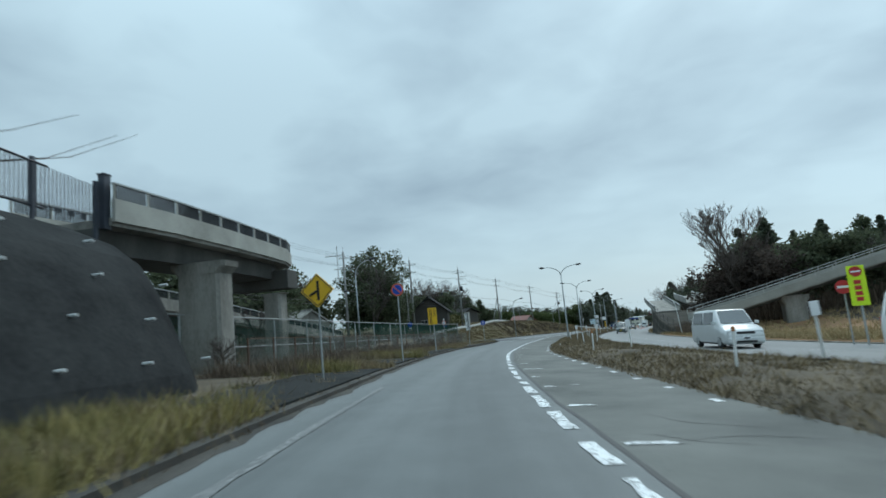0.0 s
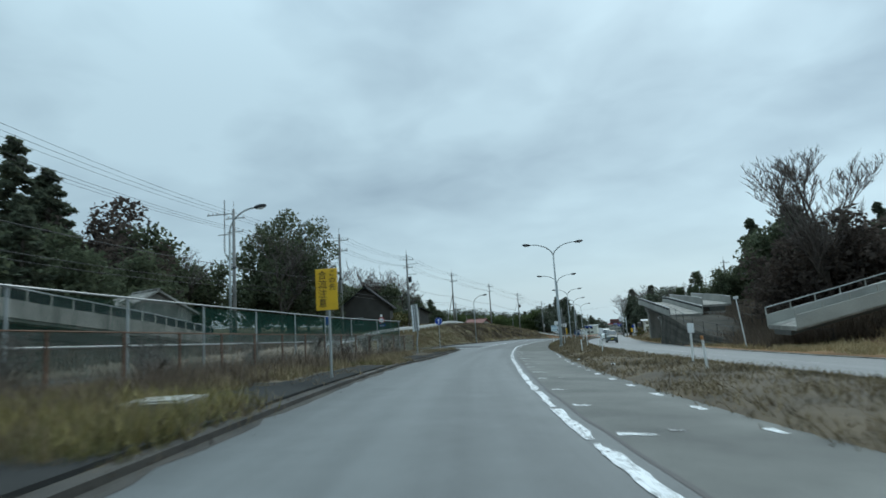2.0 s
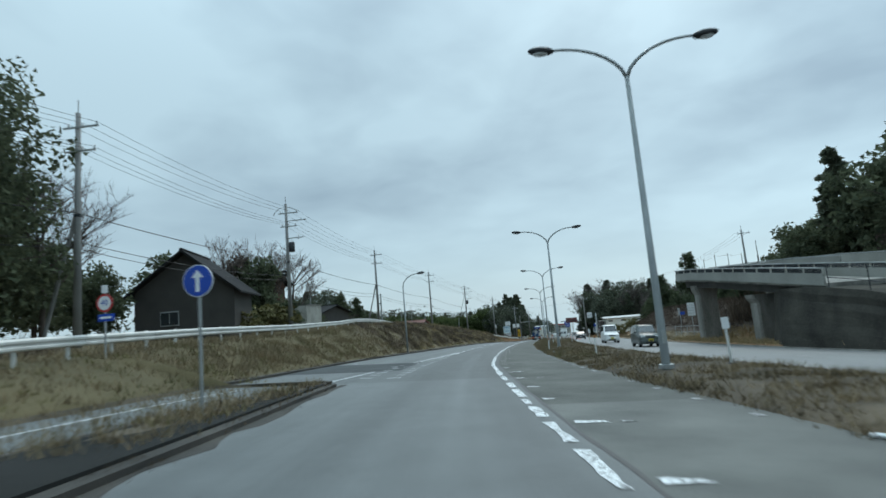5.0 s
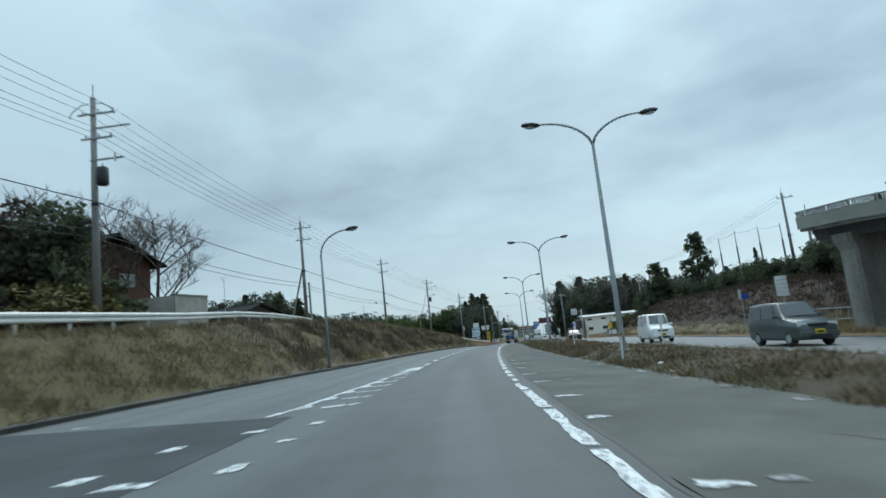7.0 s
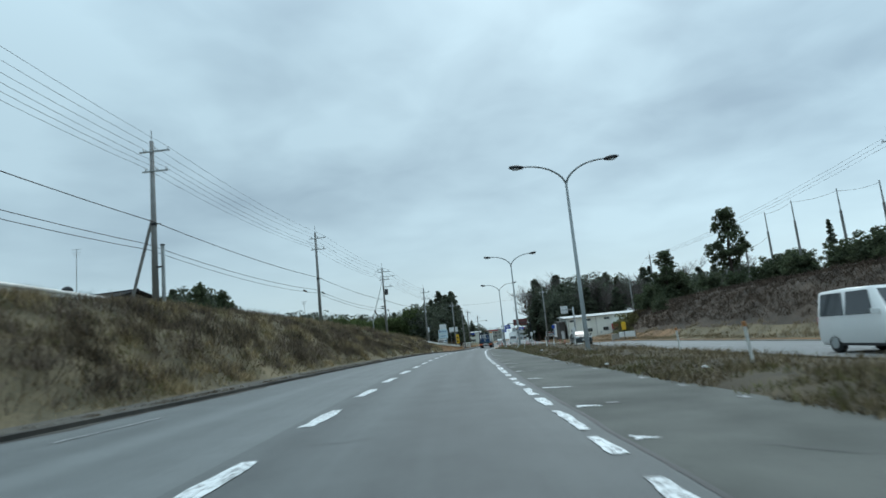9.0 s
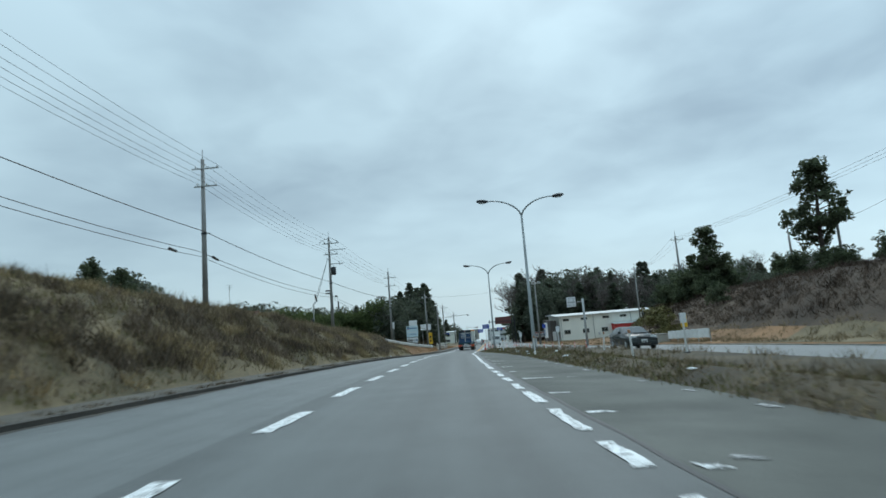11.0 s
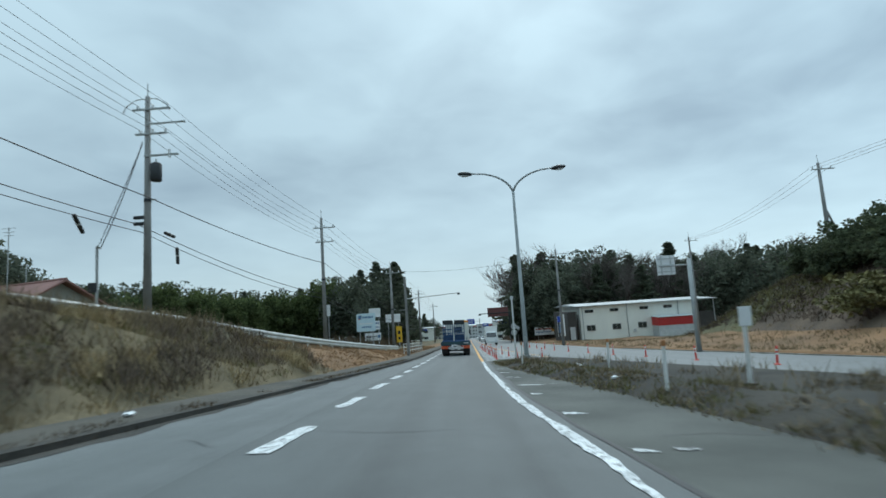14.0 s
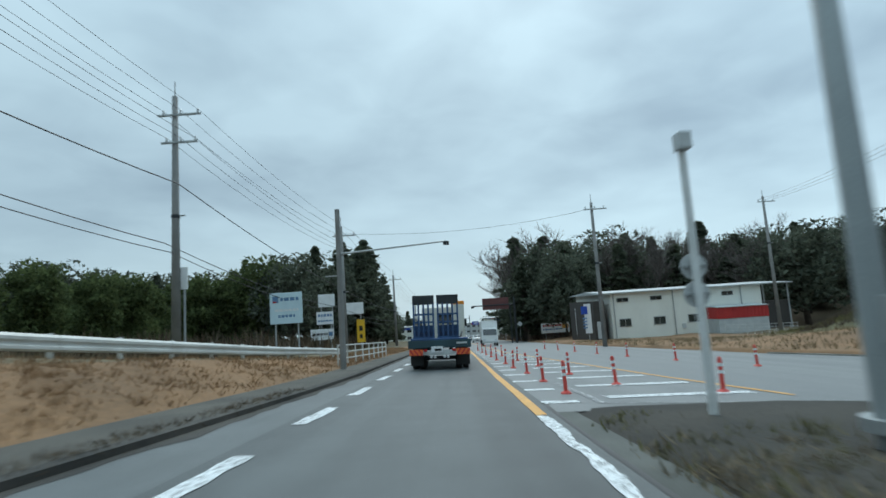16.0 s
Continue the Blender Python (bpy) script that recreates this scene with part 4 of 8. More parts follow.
blades("olive_scrub", "olive-green scrub on the cutting's end", M_GREENBLADE, 4200, spread(192, 220, lambda s: oncoming_far(s) + 5 + foot_right(s), lambda s: oncoming_far(s) + 21 + foot_right(s), 1.0, 36, -0.4), 0.15, 0.45, 0.05, 0.6, 26, 7, "scrub")
blades("belt_undergrowth", "dark undergrowth below the trees beyond the bank", M_BRUSHDARK, 3600, spread(206, 262, -90, -11, 0.8, 39, -0.9), 0.8, 2.4, 0.10, 0.4, 34, 6, "scrub")
blades("wood_undergrowth", "dark undergrowth at the wood's edge", M_BRUSH, 2500, spread(262, 330, 12, 60, 1.0, 38, -0.4), 0.8, 2.2, 0.09, 0.4, 27, 6, "scrub")

# ---- street lamps ----
LAMP_LABEL = "tall grey twin-arm street lamp on the median"


def luminaire(parent, at, side):
    bm = bmesh.new()
    bmesh.ops.create_uvsphere(bm, u_segments=14, v_segments=8, radius=0.5, matrix=Matrix.Translation(at) @ pose(0, 0, 0, 0, -6 * side, 0) @ Matrix.Diagonal((0.78, 0.34, 0.24, 1)))
    head = part("lamp_head", bm, M_DARKMETAL, parent, "dark oval lamp head", True)
    bm = bmesh.new()
    bmesh.ops.create_uvsphere(bm, u_segments=12, v_segments=6, radius=0.5, matrix=Matrix.Translation(Vector(at) - Vector((0, 0, 0.07))) @ Matrix.Diagonal((0.5, 0.26, 0.16, 1)))
    part("lens", bm, M_HEADLAMP, head, "clear lamp lens", True)


def twin_lamp(m):
    t = thing("street_lamp", m, LAMP_LABEL, "street lamp", "twin lamps on the median")
    part("pole", tube([(0, 0, -0.3), (0, 0, 0.1), (0, 0, 8.3)], [0.125, 0.115, 0.062], None, 12), M_LAMP, t, smooth=True)
    part("base_plate", disc((0, 0, 0.12), 0.2, 0.1, "z", 12), M_GALV, t)
    part("cable_door", box((0, -0.11, 0.9), (0.1, 0.03, 0.35), bevel=0.008), M_GALV, t)
    for side in (-1, 1):
        pts = [(0, 0, 8.25)] + [(side * 2.05 * (k / 9) ** 1.25, 0, 8.25 + 1.12 * math.sin(math.pi / 2 * (k / 9) ** 0.8) - 0.06 * k / 9) for k in range(1, 10)]
        part("arm", tube(pts, [0.055 - 0.002 * k for k in range(10)], None, 8), M_LAMP, t, smooth=True)
        luminaire(t, (side * 2.35, 0, 9.33), side)
    return t


first = twin_lamp(RM(70.0, 5.35, height(70, 5.35), 0, 8.9))
for s, u, dz in ((97.0, 5.7, 0), (123.7, 5.95, 0), (152.2, 4.75, 0), (180.6, 3.1, 0.1)):
    copy_thing(first, RM(s, u, height(s, u) - 0.05 + dz, 0, 8.9) @ Matrix.Scale(1.04 if s > 180 else 1.0, 4))


def single_lamp(m, side=1, tall=7.5):
    t = thing("street_lamp", m, "grey single-arm street lamp beside the carriageway", "street lamp", "single lamps at the roadside")
    part("pole", tube([(0, 0, -0.3), (0, 0, tall - 1.3)], [0.085, 0.06], None, 10), M_LAMP, t, smooth=True)
    pts = [(0, 0, tall - 1.32)] + [(side * 1.6 * (1 - math.cos(math.pi / 2 * k / 8)), 0, tall - 1.32 + 1.25 * math.sin(math.pi / 2 * k / 8)) for k in range(1, 9)]
    part("arm", tube(pts, 0.045, None, 8), M_LAMP, t, smooth=True)
    luminaire(t, (side * 1.85, 0, tall - 0.04), side)
    return t


lamp = single_lamp(RM(104.9, -7.85, 0.1, 0, 7.0))
copy_thing(lamp, RM(53.5, -16.35, 0.2, 0, 8.6) @ Matrix.Diagonal((1.15, 1, 1.28, 1)))
copy_thing(lamp, RM(150, 42, height(150, 42), 0, 7))
copy_thing(lamp, RM(118, 40, height(118, 40), 0, 7))

# ---- utility poles and wires ----


def insulator(x, z):
    return tube([(x, 0, z), (x, 0, z + 0.08), (x, 0, z + 0.22), (x, 0, z + 0.26)], [0.02, 0.055, 0.05, 0.015], None, 8)


def utility_pole(s, u, top, arm_z, transformer=False, brace=0, plain=False, base=None):
    """A concrete pole; top and arm_z are heights over the road."""
    zb = height(s, u) if base is None else base
    t = thing("utility_pole", RM(s, u, zb, 0, arm_z - zb), "grey concrete utility pole with steel crossarms" + (" and a transformer" if transformer else ""), "utility pole", "utility poles along the road")
    h, a = top - zb, arm_z - zb
    part("pole", tube([(0, 0, -0.5), (0, 0, h)], [0.2, 0.115], None, 12), M_POLE, t, smooth=True)
    part("spike", tube([(0, 0, h), (0, 0, h + 0.7)], 0.025, None, 6), M_GALV, t)
    for k, (dz, w) in enumerate(((0, 0.95), (-1.25, 0.8))):
        if plain and k:
            continue
        arm = part("crossarm", box((0.25, -0.12, a + dz), (2 * w, 0.08, 0.09), bevel=0.01), M_GALV, t)
        for x in (-0.55, 0.25, 1.05):
            part("insulator", insulator(0.25 + (x - 0.25) * w, a + dz + 0.04), M_SWHITE, arm, "white porcelain insulator")
    part("clamp_band", tube([(0, 0, a - 4.6), (0, 0, a - 4.45)], 0.175, None, 10), M_DARKMETAL, t)
    part("cable_bracket", box((0.22, 0, a - 4.5), (0.4, 0.06, 0.06)), M_GALV, t)
    if transformer:
        can = part("transformer", tube([(0.42, 0, a - 3.6), (0.42, 0, a - 3.55), (0.42, 0, a - 2.75), (0.42, 0, a - 2.7)], [0.22, 0.26, 0.26, 0.2], None, 14), M_DARKMETAL, t, "dark grey transformer can", True)
        part("bushing", tube([(0.42, 0, a - 2.7), (0.42, 0, a - 2.5)], 0.05, None, 8), M_SWHITE, can)
        part("bracket", box((0.2, 0, a - 3.2), (0.4, 0.12, 0.1)), M_GALV, t)
        part("crossarm", box((0.75, -0.12, a - 2.35), (1.7, 0.08, 0.09), bevel=0.01), M_GALV, t)
        part("fuse", tube([(1.15, -0.12, a - 2.5), (1.15, -0.12, a - 2.1)], 0.06, None, 8), M_SWHITE, t, "white cut-out fuse")
        part("crossarm", box((1.0, -0.12, a - 0.75), (1.9, 0.07, 0.08), bevel=0.01), M_GALV, t)
        for q in (-1, 1):
            part("brace", tube([(0.12 * q, -0.12, a + 0.55), (0.55 * q, -0.12, a + 0.5), (1.0 * q, -0.12, a + 0.2), (1.15 * q, -0.12, a - 0.1)], 0.025, None, 5), M_GALV, t)
        for z in (a - 5.35, a - 5.65):
            part("terminal_box", box((-0.35, -0.1, z), (0.5, 0.16, 0.16), bevel=0.03), M_DARKMETAL, t)
    if brace:
        part("brace", tube([(brace, -0.3, -0.3), (brace * 0.06, 0, h * 0.55)], 0.09, None, 8), M_POLE, t, "leaning prop")
    return t


POLES = [(38, -24.5, 12.6, 11.9), (65, -23.3, 13.1, 12.2), (79.0, -19.0, 13.4, 12.6), (99.8, -17.4, 14.1, 13.2), (128.0, -18.0, 14.4, 13.7),
         (154.1, -16.6, 14.2, 13.5), (177.5, -14.8, 13.6, 12.9), (198.1, -12.0, 12.2, 11.3), (217.7, -8.9, 10.4, 9.6), (250, -8.5, 10.3, 9.6), (290, -8.5, 10.3, 9.6)]
for i, (s, u, top, a) in enumerate(POLES):
    if i:
        utility_pole(s, u, top, a, i in (3, 6), -1.7 if i in (2, 4) else 0, i > 7)


# a riser frame on the pole beside the slip road
t = thing("riser_frame", RM(65, -23.3, 8.4, 0, 4), "pipe frame with insulators bolted to a utility pole", "pole fitting")
part("riser", tube([(-0.15, -0.1, 0.2), (-0.75, -0.1, 0.55), (-0.85, -0.1, 0.8), (-0.85, -0.1, 5.6)], 0.05, None, 8), M_GALV, t)
for z, x in ((4.3, -2.6), (2.4, -1.5)):
    arm = part("crossarm", box((x / 2, -0.1, z), (-x, 0.08, 0.09), bevel=0.01), M_GALV, t)
    for k in range(3 if z > 3 else 0):
        ob = part("insulator", insulator(x + 0.1 + 0.45 * k, z + 0.04), M_SWHITE, arm)
for k in range(4):
    part("spool", tube([(-0.98, -0.1, 1.0 + 0.3 * k), (-0.98, -0.1, 1.12 + 0.3 * k)], 0.06, None, 8), M_SWHITE, t)


def wire(name, a, b, sag, r, group):
    a, b = Vector(a), Vector(b)
    o = (a + b) / 2
    pts = [a.lerp(b, k / 9) - Vector((0, 0, sag * 4 * (k / 9) * (1 - k / 9))) - o for k in range(10)]
    ob = mesh_object(name, tube(pts, r, None, 4), M_CABLE)
    ob.location = o
    return tagged(ob, "black cable hung between two utility poles" if r > 0.015 else "thin dark wire hung between two utility poles", "cable", group)


def span(p, q, dx, dz, sag, r, group="overhead cables"):
    (s0, u0, _, a0), (s1, u1, _, a1) = p, q
    name = "cable" if r > 0.015 else "wire"
    wire(name, R(s0, u0 + dx, a0 + dz), R(s1, u1 + dx, a1 + dz), sag, r, group)


for p, q in zip(POLES, POLES[1:]):
    for dx in (-0.55, 0.25, 1.05):
        span(p, q, dx, 0.28, 0.45, 0.011)
    for dx in (-0.35, 0.25, 0.85):
        span(p, q, dx, -0.98, 0.5, 0.011)
    wire("cable", R(p[0], p[1] + 0.3, p[3] - 4.4 + (1.3 if p[0] == 198.1 else 0)), R(q[0], q[1] + 0.3, q[3] - 4.4 + (1.3 if q[0] == 198.1 else 0)), 0.3, 0.026, "overhead cables")
    span(p, q, -0.15, -5.7, 0.4, 0.02)
    span(p, q, 0.1, -6.1, 0.45, 0.018)
for s, u, top in ((142.4, 36.2, 15.6), (198.0, 30.8, 15.0), (232, 34, 15), (219.2, 11.85, 11.9)):
    utility_pole(s, u, top, top - 0.6, False, 1.8 if s == 198.0 else 0, True)
RPOLES = [(142.4, 36.2, 15.6, 15.0), (198.0, 30.8, 15.0, 14.4), (232, 34, 15, 14.4)]
for p, q in zip(RPOLES, RPOLES[1:]):
    for dx in (-0.55, 0.25, 1.05):
        span(p, q, dx, 0.28, 0.9, 0.012)
wire("wire", R(217.7, -8.7, 9.8), R(219.2, 11.85, 11.4), 0.7, 0.012, "overhead cables")
# a short service post beside the transformer pole, with its drop cable and cable closures
zb = height(177, -16.5)
t = thing("service_post", RM(177, -16.5, zb, 0, 5), "short grey steel service post behind the guardrail", "post")
part("post", tube([(0, 0, -0.3), (0, 0, 6.1 - zb)], 0.06, None, 8), M_GALV, t)
part("weather_head", tube([(0, 0, 6.0 - zb), (0.1, -0.05, 6.15 - zb), (0.22, -0.1, 6.0 - zb)], 0.05, None, 8), M_GALV, t)
part("meter_box", box((-0.12, -0.12, 4.2 - zb), (0.3, 0.2, 0.45), bevel=0.02), M_DARKMETAL, t)
wire("cable", R(177.5, -14.95, 11.3), R(177, -16.3, 6.0), 0.25, 0.022, "overhead cables")
wire("cable", R(177.5, -14.95, 11.2), R(177, -16.4, 6.1), 0.05, 0.018, "overhead cables")
for s, u, z, tilt in ((179.6, -14.6, 7.1, 84), (180.4, -14.6, 6.15, 6), (174.2, -15.2, 6.45, 38), (156.0, -16.5, 7.6, 80), (151.5, -16.9, 7.4, 84)):
    t = thing("cable_closure", RM(s, u, z), "black tubular cable closure hung from the cables", "cable fitting", "cable closures")
    t.matrix_basis = RM(s, u, z) @ pose(0, 0, 0, tilt, 0, 0)
    part("tube", tube([(0, 0, -0.45), (0, 0, -0.40), (0, 0, 0.40), (0, 0, 0.45)], [0.05, 0.085, 0.085, 0.05], None, 10), M_BLACK, t)
    part("clip", tube([(0, 0, -0.04), (0, 0, 0.04)], 0.1, None, 10), M_GALV, t)

# a short stub pole bracketed to its taller neighbour on the bank
zb = height(128.4, -17.35)
t = thing("stub_pole", RM(128.4, -17.35, zb, 0, 4), "short grey steel stub pole beside a utility pole", "pole")
part("pole", tube([(0, 0, -0.3), (0, 0, 7.9 - zb)], [0.12, 0.10], None, 10), M_GALV, t)
part("cap", tube([(0, 0, 7.9 - zb), (0, 0, 7.98 - zb)], 0.13, None, 10), M_DARKMETAL, t)
part("bracket", box((-0.3, -0.15, 6.6 - zb), (0.6, 0.07, 0.09), bevel=0.01), M_DARKMETAL, t)
for s, u, top in ((145, -37.2, 12.3), (190, -33, 10.6)):
    zb = height(s, u)
    t = thing("aerial_mast", RM(s, u, zb, 0, top - zb), "thin grey television aerial mast beyond the embankment", "aerial", "aerial masts")
    part("mast", tube([(0, 0, -0.2), (0, 0, top - zb)], [0.05, 0.03], None, 6), M_GALV, t)
    for k, half in ((0.05, 0.55), (0.35, 0.45), (0.6, 0.35)):
        part("crossbar", box((0, 0, top - zb - k), (2 * half, 0.03, 0.03)), M_GALV, t)

# net poles of a driving range on the hill
for s, u, h in ((161.2, 34.7, 13.6), (157.2, 35.7, 13.9), (149.5, 35.8, 13.0), (144.9, 36.5, 12.4), (139.5, 37, 13.4), (172, 36.5, 13.6), (182, 37.5, 13.2)):
    z = height(s, u)
    t = thing("net_pole", RM(s, u, z, 0, h - z), "slender dark steel pole of a golf net", "pole", "golf net poles")
    part("pole", tube([(0, 0, -0.3), (0, 0, (h - z) * 0.72)], [0.14, 0.11], None, 8), M_POLE, t)
    part("top_pole", tube([(0, 0, (h - z) * 0.72), (0, 0, h - z)], [0.07, 0.05], None, 8), M_GALV, t)
for (s0, u0, z0), (s1, u1, z1) in (((161.2, 34.7, 13.4), (157.2, 35.7, 13.7)), ((157.2, 35.7, 13.7), (149.5, 35.8, 12.8)), ((149.5, 35.8, 12.8), (144.9, 36.5, 12.2)), ((161.2, 34.7, 10.8), (172, 36.5, 10.8)), ((172, 36.5, 13.4), (182, 37.5, 13.0))):
    wire("wire", R(s0, u0, z0), R(s1, u1, z1), 0.2, 0.014, "golf net cables")

# ---- left viaduct: stone slope, black railing, deck with parapet, piers ----


def slope_block(name, rows, label, back=None, belly=1.0, facing=None):
    """Sloping stone facing: rows of (s, foot u, top u, top z)."""
    bm = bmesh.new()
    rings = []
    for s, uf, ut, zt in rows:
        ring = [R(s, uf, -0.3)]
        for k in range(1, 9):
            f = k / 8
            ring.append(R(s, uf + (ut - uf) * (0.55 * f + 0.45 * f ** belly) + 0.10 * vary(s, k, 0.9, 3), zt * f))
        ub = back if back else ut + (ut - uf) * 0.9
        ring += [R(s, ub, zt), R(s, ub, -0.3)]
        rings.append([bm.verts.new(p) for p in ring])
    loft(bm, rings)
    return tagged(mesh_object(name, bm, facing or M_PITCH), label, "embankment", "", "structure")


ABUT = slope_block("abutment_left", [(s, -5.7 - 0.02 * max(s, 0), -11.0, 4.7) for s in np.arange(-30, 11, 2.0)] + [(12.4, -6.3, -11.0, 4.7), (13.6, -6.9, -11.1, 4.7), (14.6, -8.0, -11.3, 4.65), (15.5, -9.3, -11.6, 4.6), (16.3, -10.7, -12.0, 4.5)], "steep dark stone-faced embankment of the overpass", None, 7.0)
slope_block("abutment_right", [(62, 18.6, 18.9, 0.3), (66, 18.0, 18.4, 0.6), (71, 17.5, 17.9, 1.1), (76, 17.15, 17.55, 1.85), (80, 17.15, 17.5, 2.6), (84, 17.15, 17.5, 3.1), (87, 17.2, 17.5, 3.2), (89.5, 17.9, 18.4, 3.2), (91, 19.2, 19.6, 3.2)], "dark mossy stone embankment carrying the overpass ramp", 23.0, 1.0, M_WALLSLOPE)

for k in range(30):
    s, z = -1.0 + 2.3 * (k % 7) + 0.9 * (k // 7 % 2), 0.9 + 0.95 * (k // 7)
    if s < 13 and z < 4.2:
        a = -5.7 - 0.02 * max(s, 0)
        f = z / 4.7
        v = a + (-11.0 - a) * (0.55 * f + 0.45 * f ** 7)
        c, d = R(s, v - 0.05, z), R(s, v + 0.16, z + 0.02)
        part("drain_pipe", tube([c, d], 0.035, None, 8), M_GREYP, ABUT, "short pale plastic drain pipe")

g = thing("railing", RM(0, -11.3, 0), "blue-black vertical-bar steel railing on the embankment", "railing", "overpass railings")
inv = RM(0, -11.3, 0).inverted()
for s in np.arange(-7.2, 15.2, 2.2):
    part("post", box(inv @ R(s, -11.25, 5.52), (0.11, 0.11, 1.9), bevel=0.01), M_BLUEBLACK, g)
for z in (6.32, 5.12):
    part("rail", tube([inv @ R(s, -11.25, z) for s in np.arange(-9, 15.1, 2.2)], 0.035, None, 6), M_BLUEBLACK, g)
bar = box((0, 0, 0), (0.03, 0.03, 1.2))
me = bpy.data.meshes.new("bar")
bar.to_mesh(me)
bar.free()
me.materials.append(M_BLUEBLACK)
for s in np.arange(-6, 14.9, 0.13):
    ob = new("bar", me)
    ob.parent = g
    ob.location = inv @ R(s, -11.25, 5.72)


def viaduct(name, label, centre, width, rail_side, girder=1.0, bars=True, post_step=1.25, per=8, rail_h=1.15, solid=0.62, face=None):
    """A deck along points (x, y, z of its rail top); parapets on both sides."""
    pts = [Vector(p) for p in centre]
    o = pts[0].copy()
    o.z = 0
    t = thing(name, Matrix.Translation(o), label, "overpass", "overpass spans")
    pts = [p - o for p in pts]
    dirs = [(pts[min(i + 1, len(pts) - 1)] - pts[max(i - 1, 0)]).normalized() for i in range(len(pts))]
    sides = [Vector((d.y, -d.x, 0)).normalized() for d in dirs]

    def sweep(profile):
        bm = bmesh.new()
        loft(bm, [[bm.verts.new(p + n * a + Vector((0, 0, b))) for a, b in profile] for p, n in zip(pts, sides)])
        return bm
    w = width / 2
    zc = -rail_h + solid
    part("deck", sweep([(-w, -rail_h - 0.25), (w, -rail_h - 0.25), (w, -rail_h), (-w, -rail_h)]), M_CONC2, t)
    # the underside's shade is in the girder's colour
    part("girder", sweep([(-w + 0.7, -rail_h - 0.25 - girder), (w - 0.7, -rail_h - 0.25 - girder), (w - 0.6, -rail_h - 0.25), (-w + 0.6, -rail_h - 0.25)]), M_GIRDER, t, "concrete girder in a dark colour that holds the deck's shade")
    length = sum((b - a).length for a, b in zip(pts, pts[1:]))
    for q in (-1, 1):
        par = part("parapet", sweep([(q * w, -rail_h - 0.12), (q * (w + 0.12), -rail_h - 0.12), (q * (w + 0.12), zc), (q * w, zc)]), face or M_CONC, t, "concrete parapet")
        part("hand_rail", sweep([(q * w, -0.06), (q * (w + 0.12), -0.06), (q * (w + 0.12), 0), (q * w, 0)]), M_GALV, par)
        if not bars:
            continue
        # posts and bars at even steps along the deck
        lens = [(b - a).length for a, b in zip(pts, pts[1:])]
        d = 0.0
        k = 0
        post = box((0, 0, zc / 2 - 0.02), (0.06, 0.06, -zc - 0.02))
        pm = bpy.data.meshes.new("rail_post")
        post.to_mesh(pm)
        post.free()
        pm.materials.append(M_CONC)
        bmm = box((0, 0, (zc - 0.05) / 2), (0.05, 0.05, -zc - 0.02))
        qm = bpy.data.meshes.new("bar")
        bmm.to_mesh(qm)
        bmm.free()
        qm.materials.append(M_DARKMETAL)
        while d < length:
            left, i = d, 0
            while i < len(lens) - 1 and left > lens[i]:
                left -= lens[i]
                i += 1
            f = left / lens[i]
            p = pts[i].lerp(pts[i + 1], f) + sides[i].lerp(sides[i + 1], f) * q * (w + (0.09 if k % per == 0 else 0.06))
            ob = new("rail_post" if k % per == 0 else "bar", pm if k % per == 0 else qm)
            ob.parent = par
            ob.location = p
            d += post_step / per
            k += 1
    return t


def pier(s, u, top, width, depth, cap, label="weathered concrete bridge pier with a flared cap", turn=0.0):
    zb = height(s, u)
    t = thing("bridge_pier", RM(s, u, zb - 0.3, turn, top - zb), label, "bridge pier", "overpass piers")
    h = top - zb + 0.3
    w, d = width / 2, depth / 2
    b = 0.12
    oct_ = [(-w + b, -d), (w - b, -d), (w, -d + b), (w, d - b), (w - b, d), (-w + b, d), (-w, d - b), (-w, -d + b)]
    bm = bmesh.new()
    loft(bm, [[bm.verts.new((x, y, z)) for x, y in oct_] for z in (0, h - cap * 0.9)])
    part("shaft", bm, M_CONC2, t)
    bm = bmesh.new()
    loft(bm, [[bm.verts.new((x * k, y * 1.03, z)) for x, y in oct_] for z, k in ((h - cap * 0.9, 1.0), (h - cap * 0.4, 1.3), (h, 1.34))])
    part("cap", bm, M_CONC2, t, "flared pier cap")
    return t


deck = [R(15.2, -12.8, 6.42), R(18, -12.6, 6.58), R(21.5, -12.5, 6.72), R(25, -12.5, 6.82), R(27.3, -12.6, 6.88), R(28.8, -13.1, 6.9)]
viaduct("overpass_span", "pale concrete overpass deck with barred parapet, ending in mid-air", deck, 3.6, 1, girder=0.8, post_step=1.5, per=12)
part_end = thing("end_post", RM(15.1, -11.15, 5.0), "thick blue-black end post of the overpass railing", "post")
part("post", box((0, 0, 0.85), (0.22, 0.3, 1.75), bevel=0.02), M_BLUEBLACK, part_end)
part("cap", box((0, 0, 1.75), (0.26, 0.34, 0.06), bevel=0.01), M_BLUEBLACK, part_end)
pier(20.0, -10.75, 4.55, 1.75, 1.2, 0.55)
t = pier(28.0, -11.55, 4.0, 1.0, 1.0, 0.1, "round-edged pale concrete pier with a crosshead beam")
# beam under the deck, its shade painted by the same dark colour
part("crosshead", box((-0.55, 0.0, 4.9), (3.3, 1.3, 1.05), bevel=0.06), M_GIRDER, t, "crosshead beam in a dark colour that holds the deck's shade")
viaduct("ramp_span", "pale concrete footway ramp with railing behind the fence", [R(24, -21.5, 5.2), R(31, -20.6, 4.6), R(37, -20.2, 4.0), R(43, -20.1, 3.4), R(50, -20.3, 2.85), R(58, -21.5, 2.2)], 2.6, 1, girder=0.5, face=M_CONC2)
for s, top in ((30, 3.0), (38, 2.4), (46, 1.5)):
    pier(s, -20.5, top, 0.8, 0.8, 0.4, "slim concrete pier under the footway ramp")

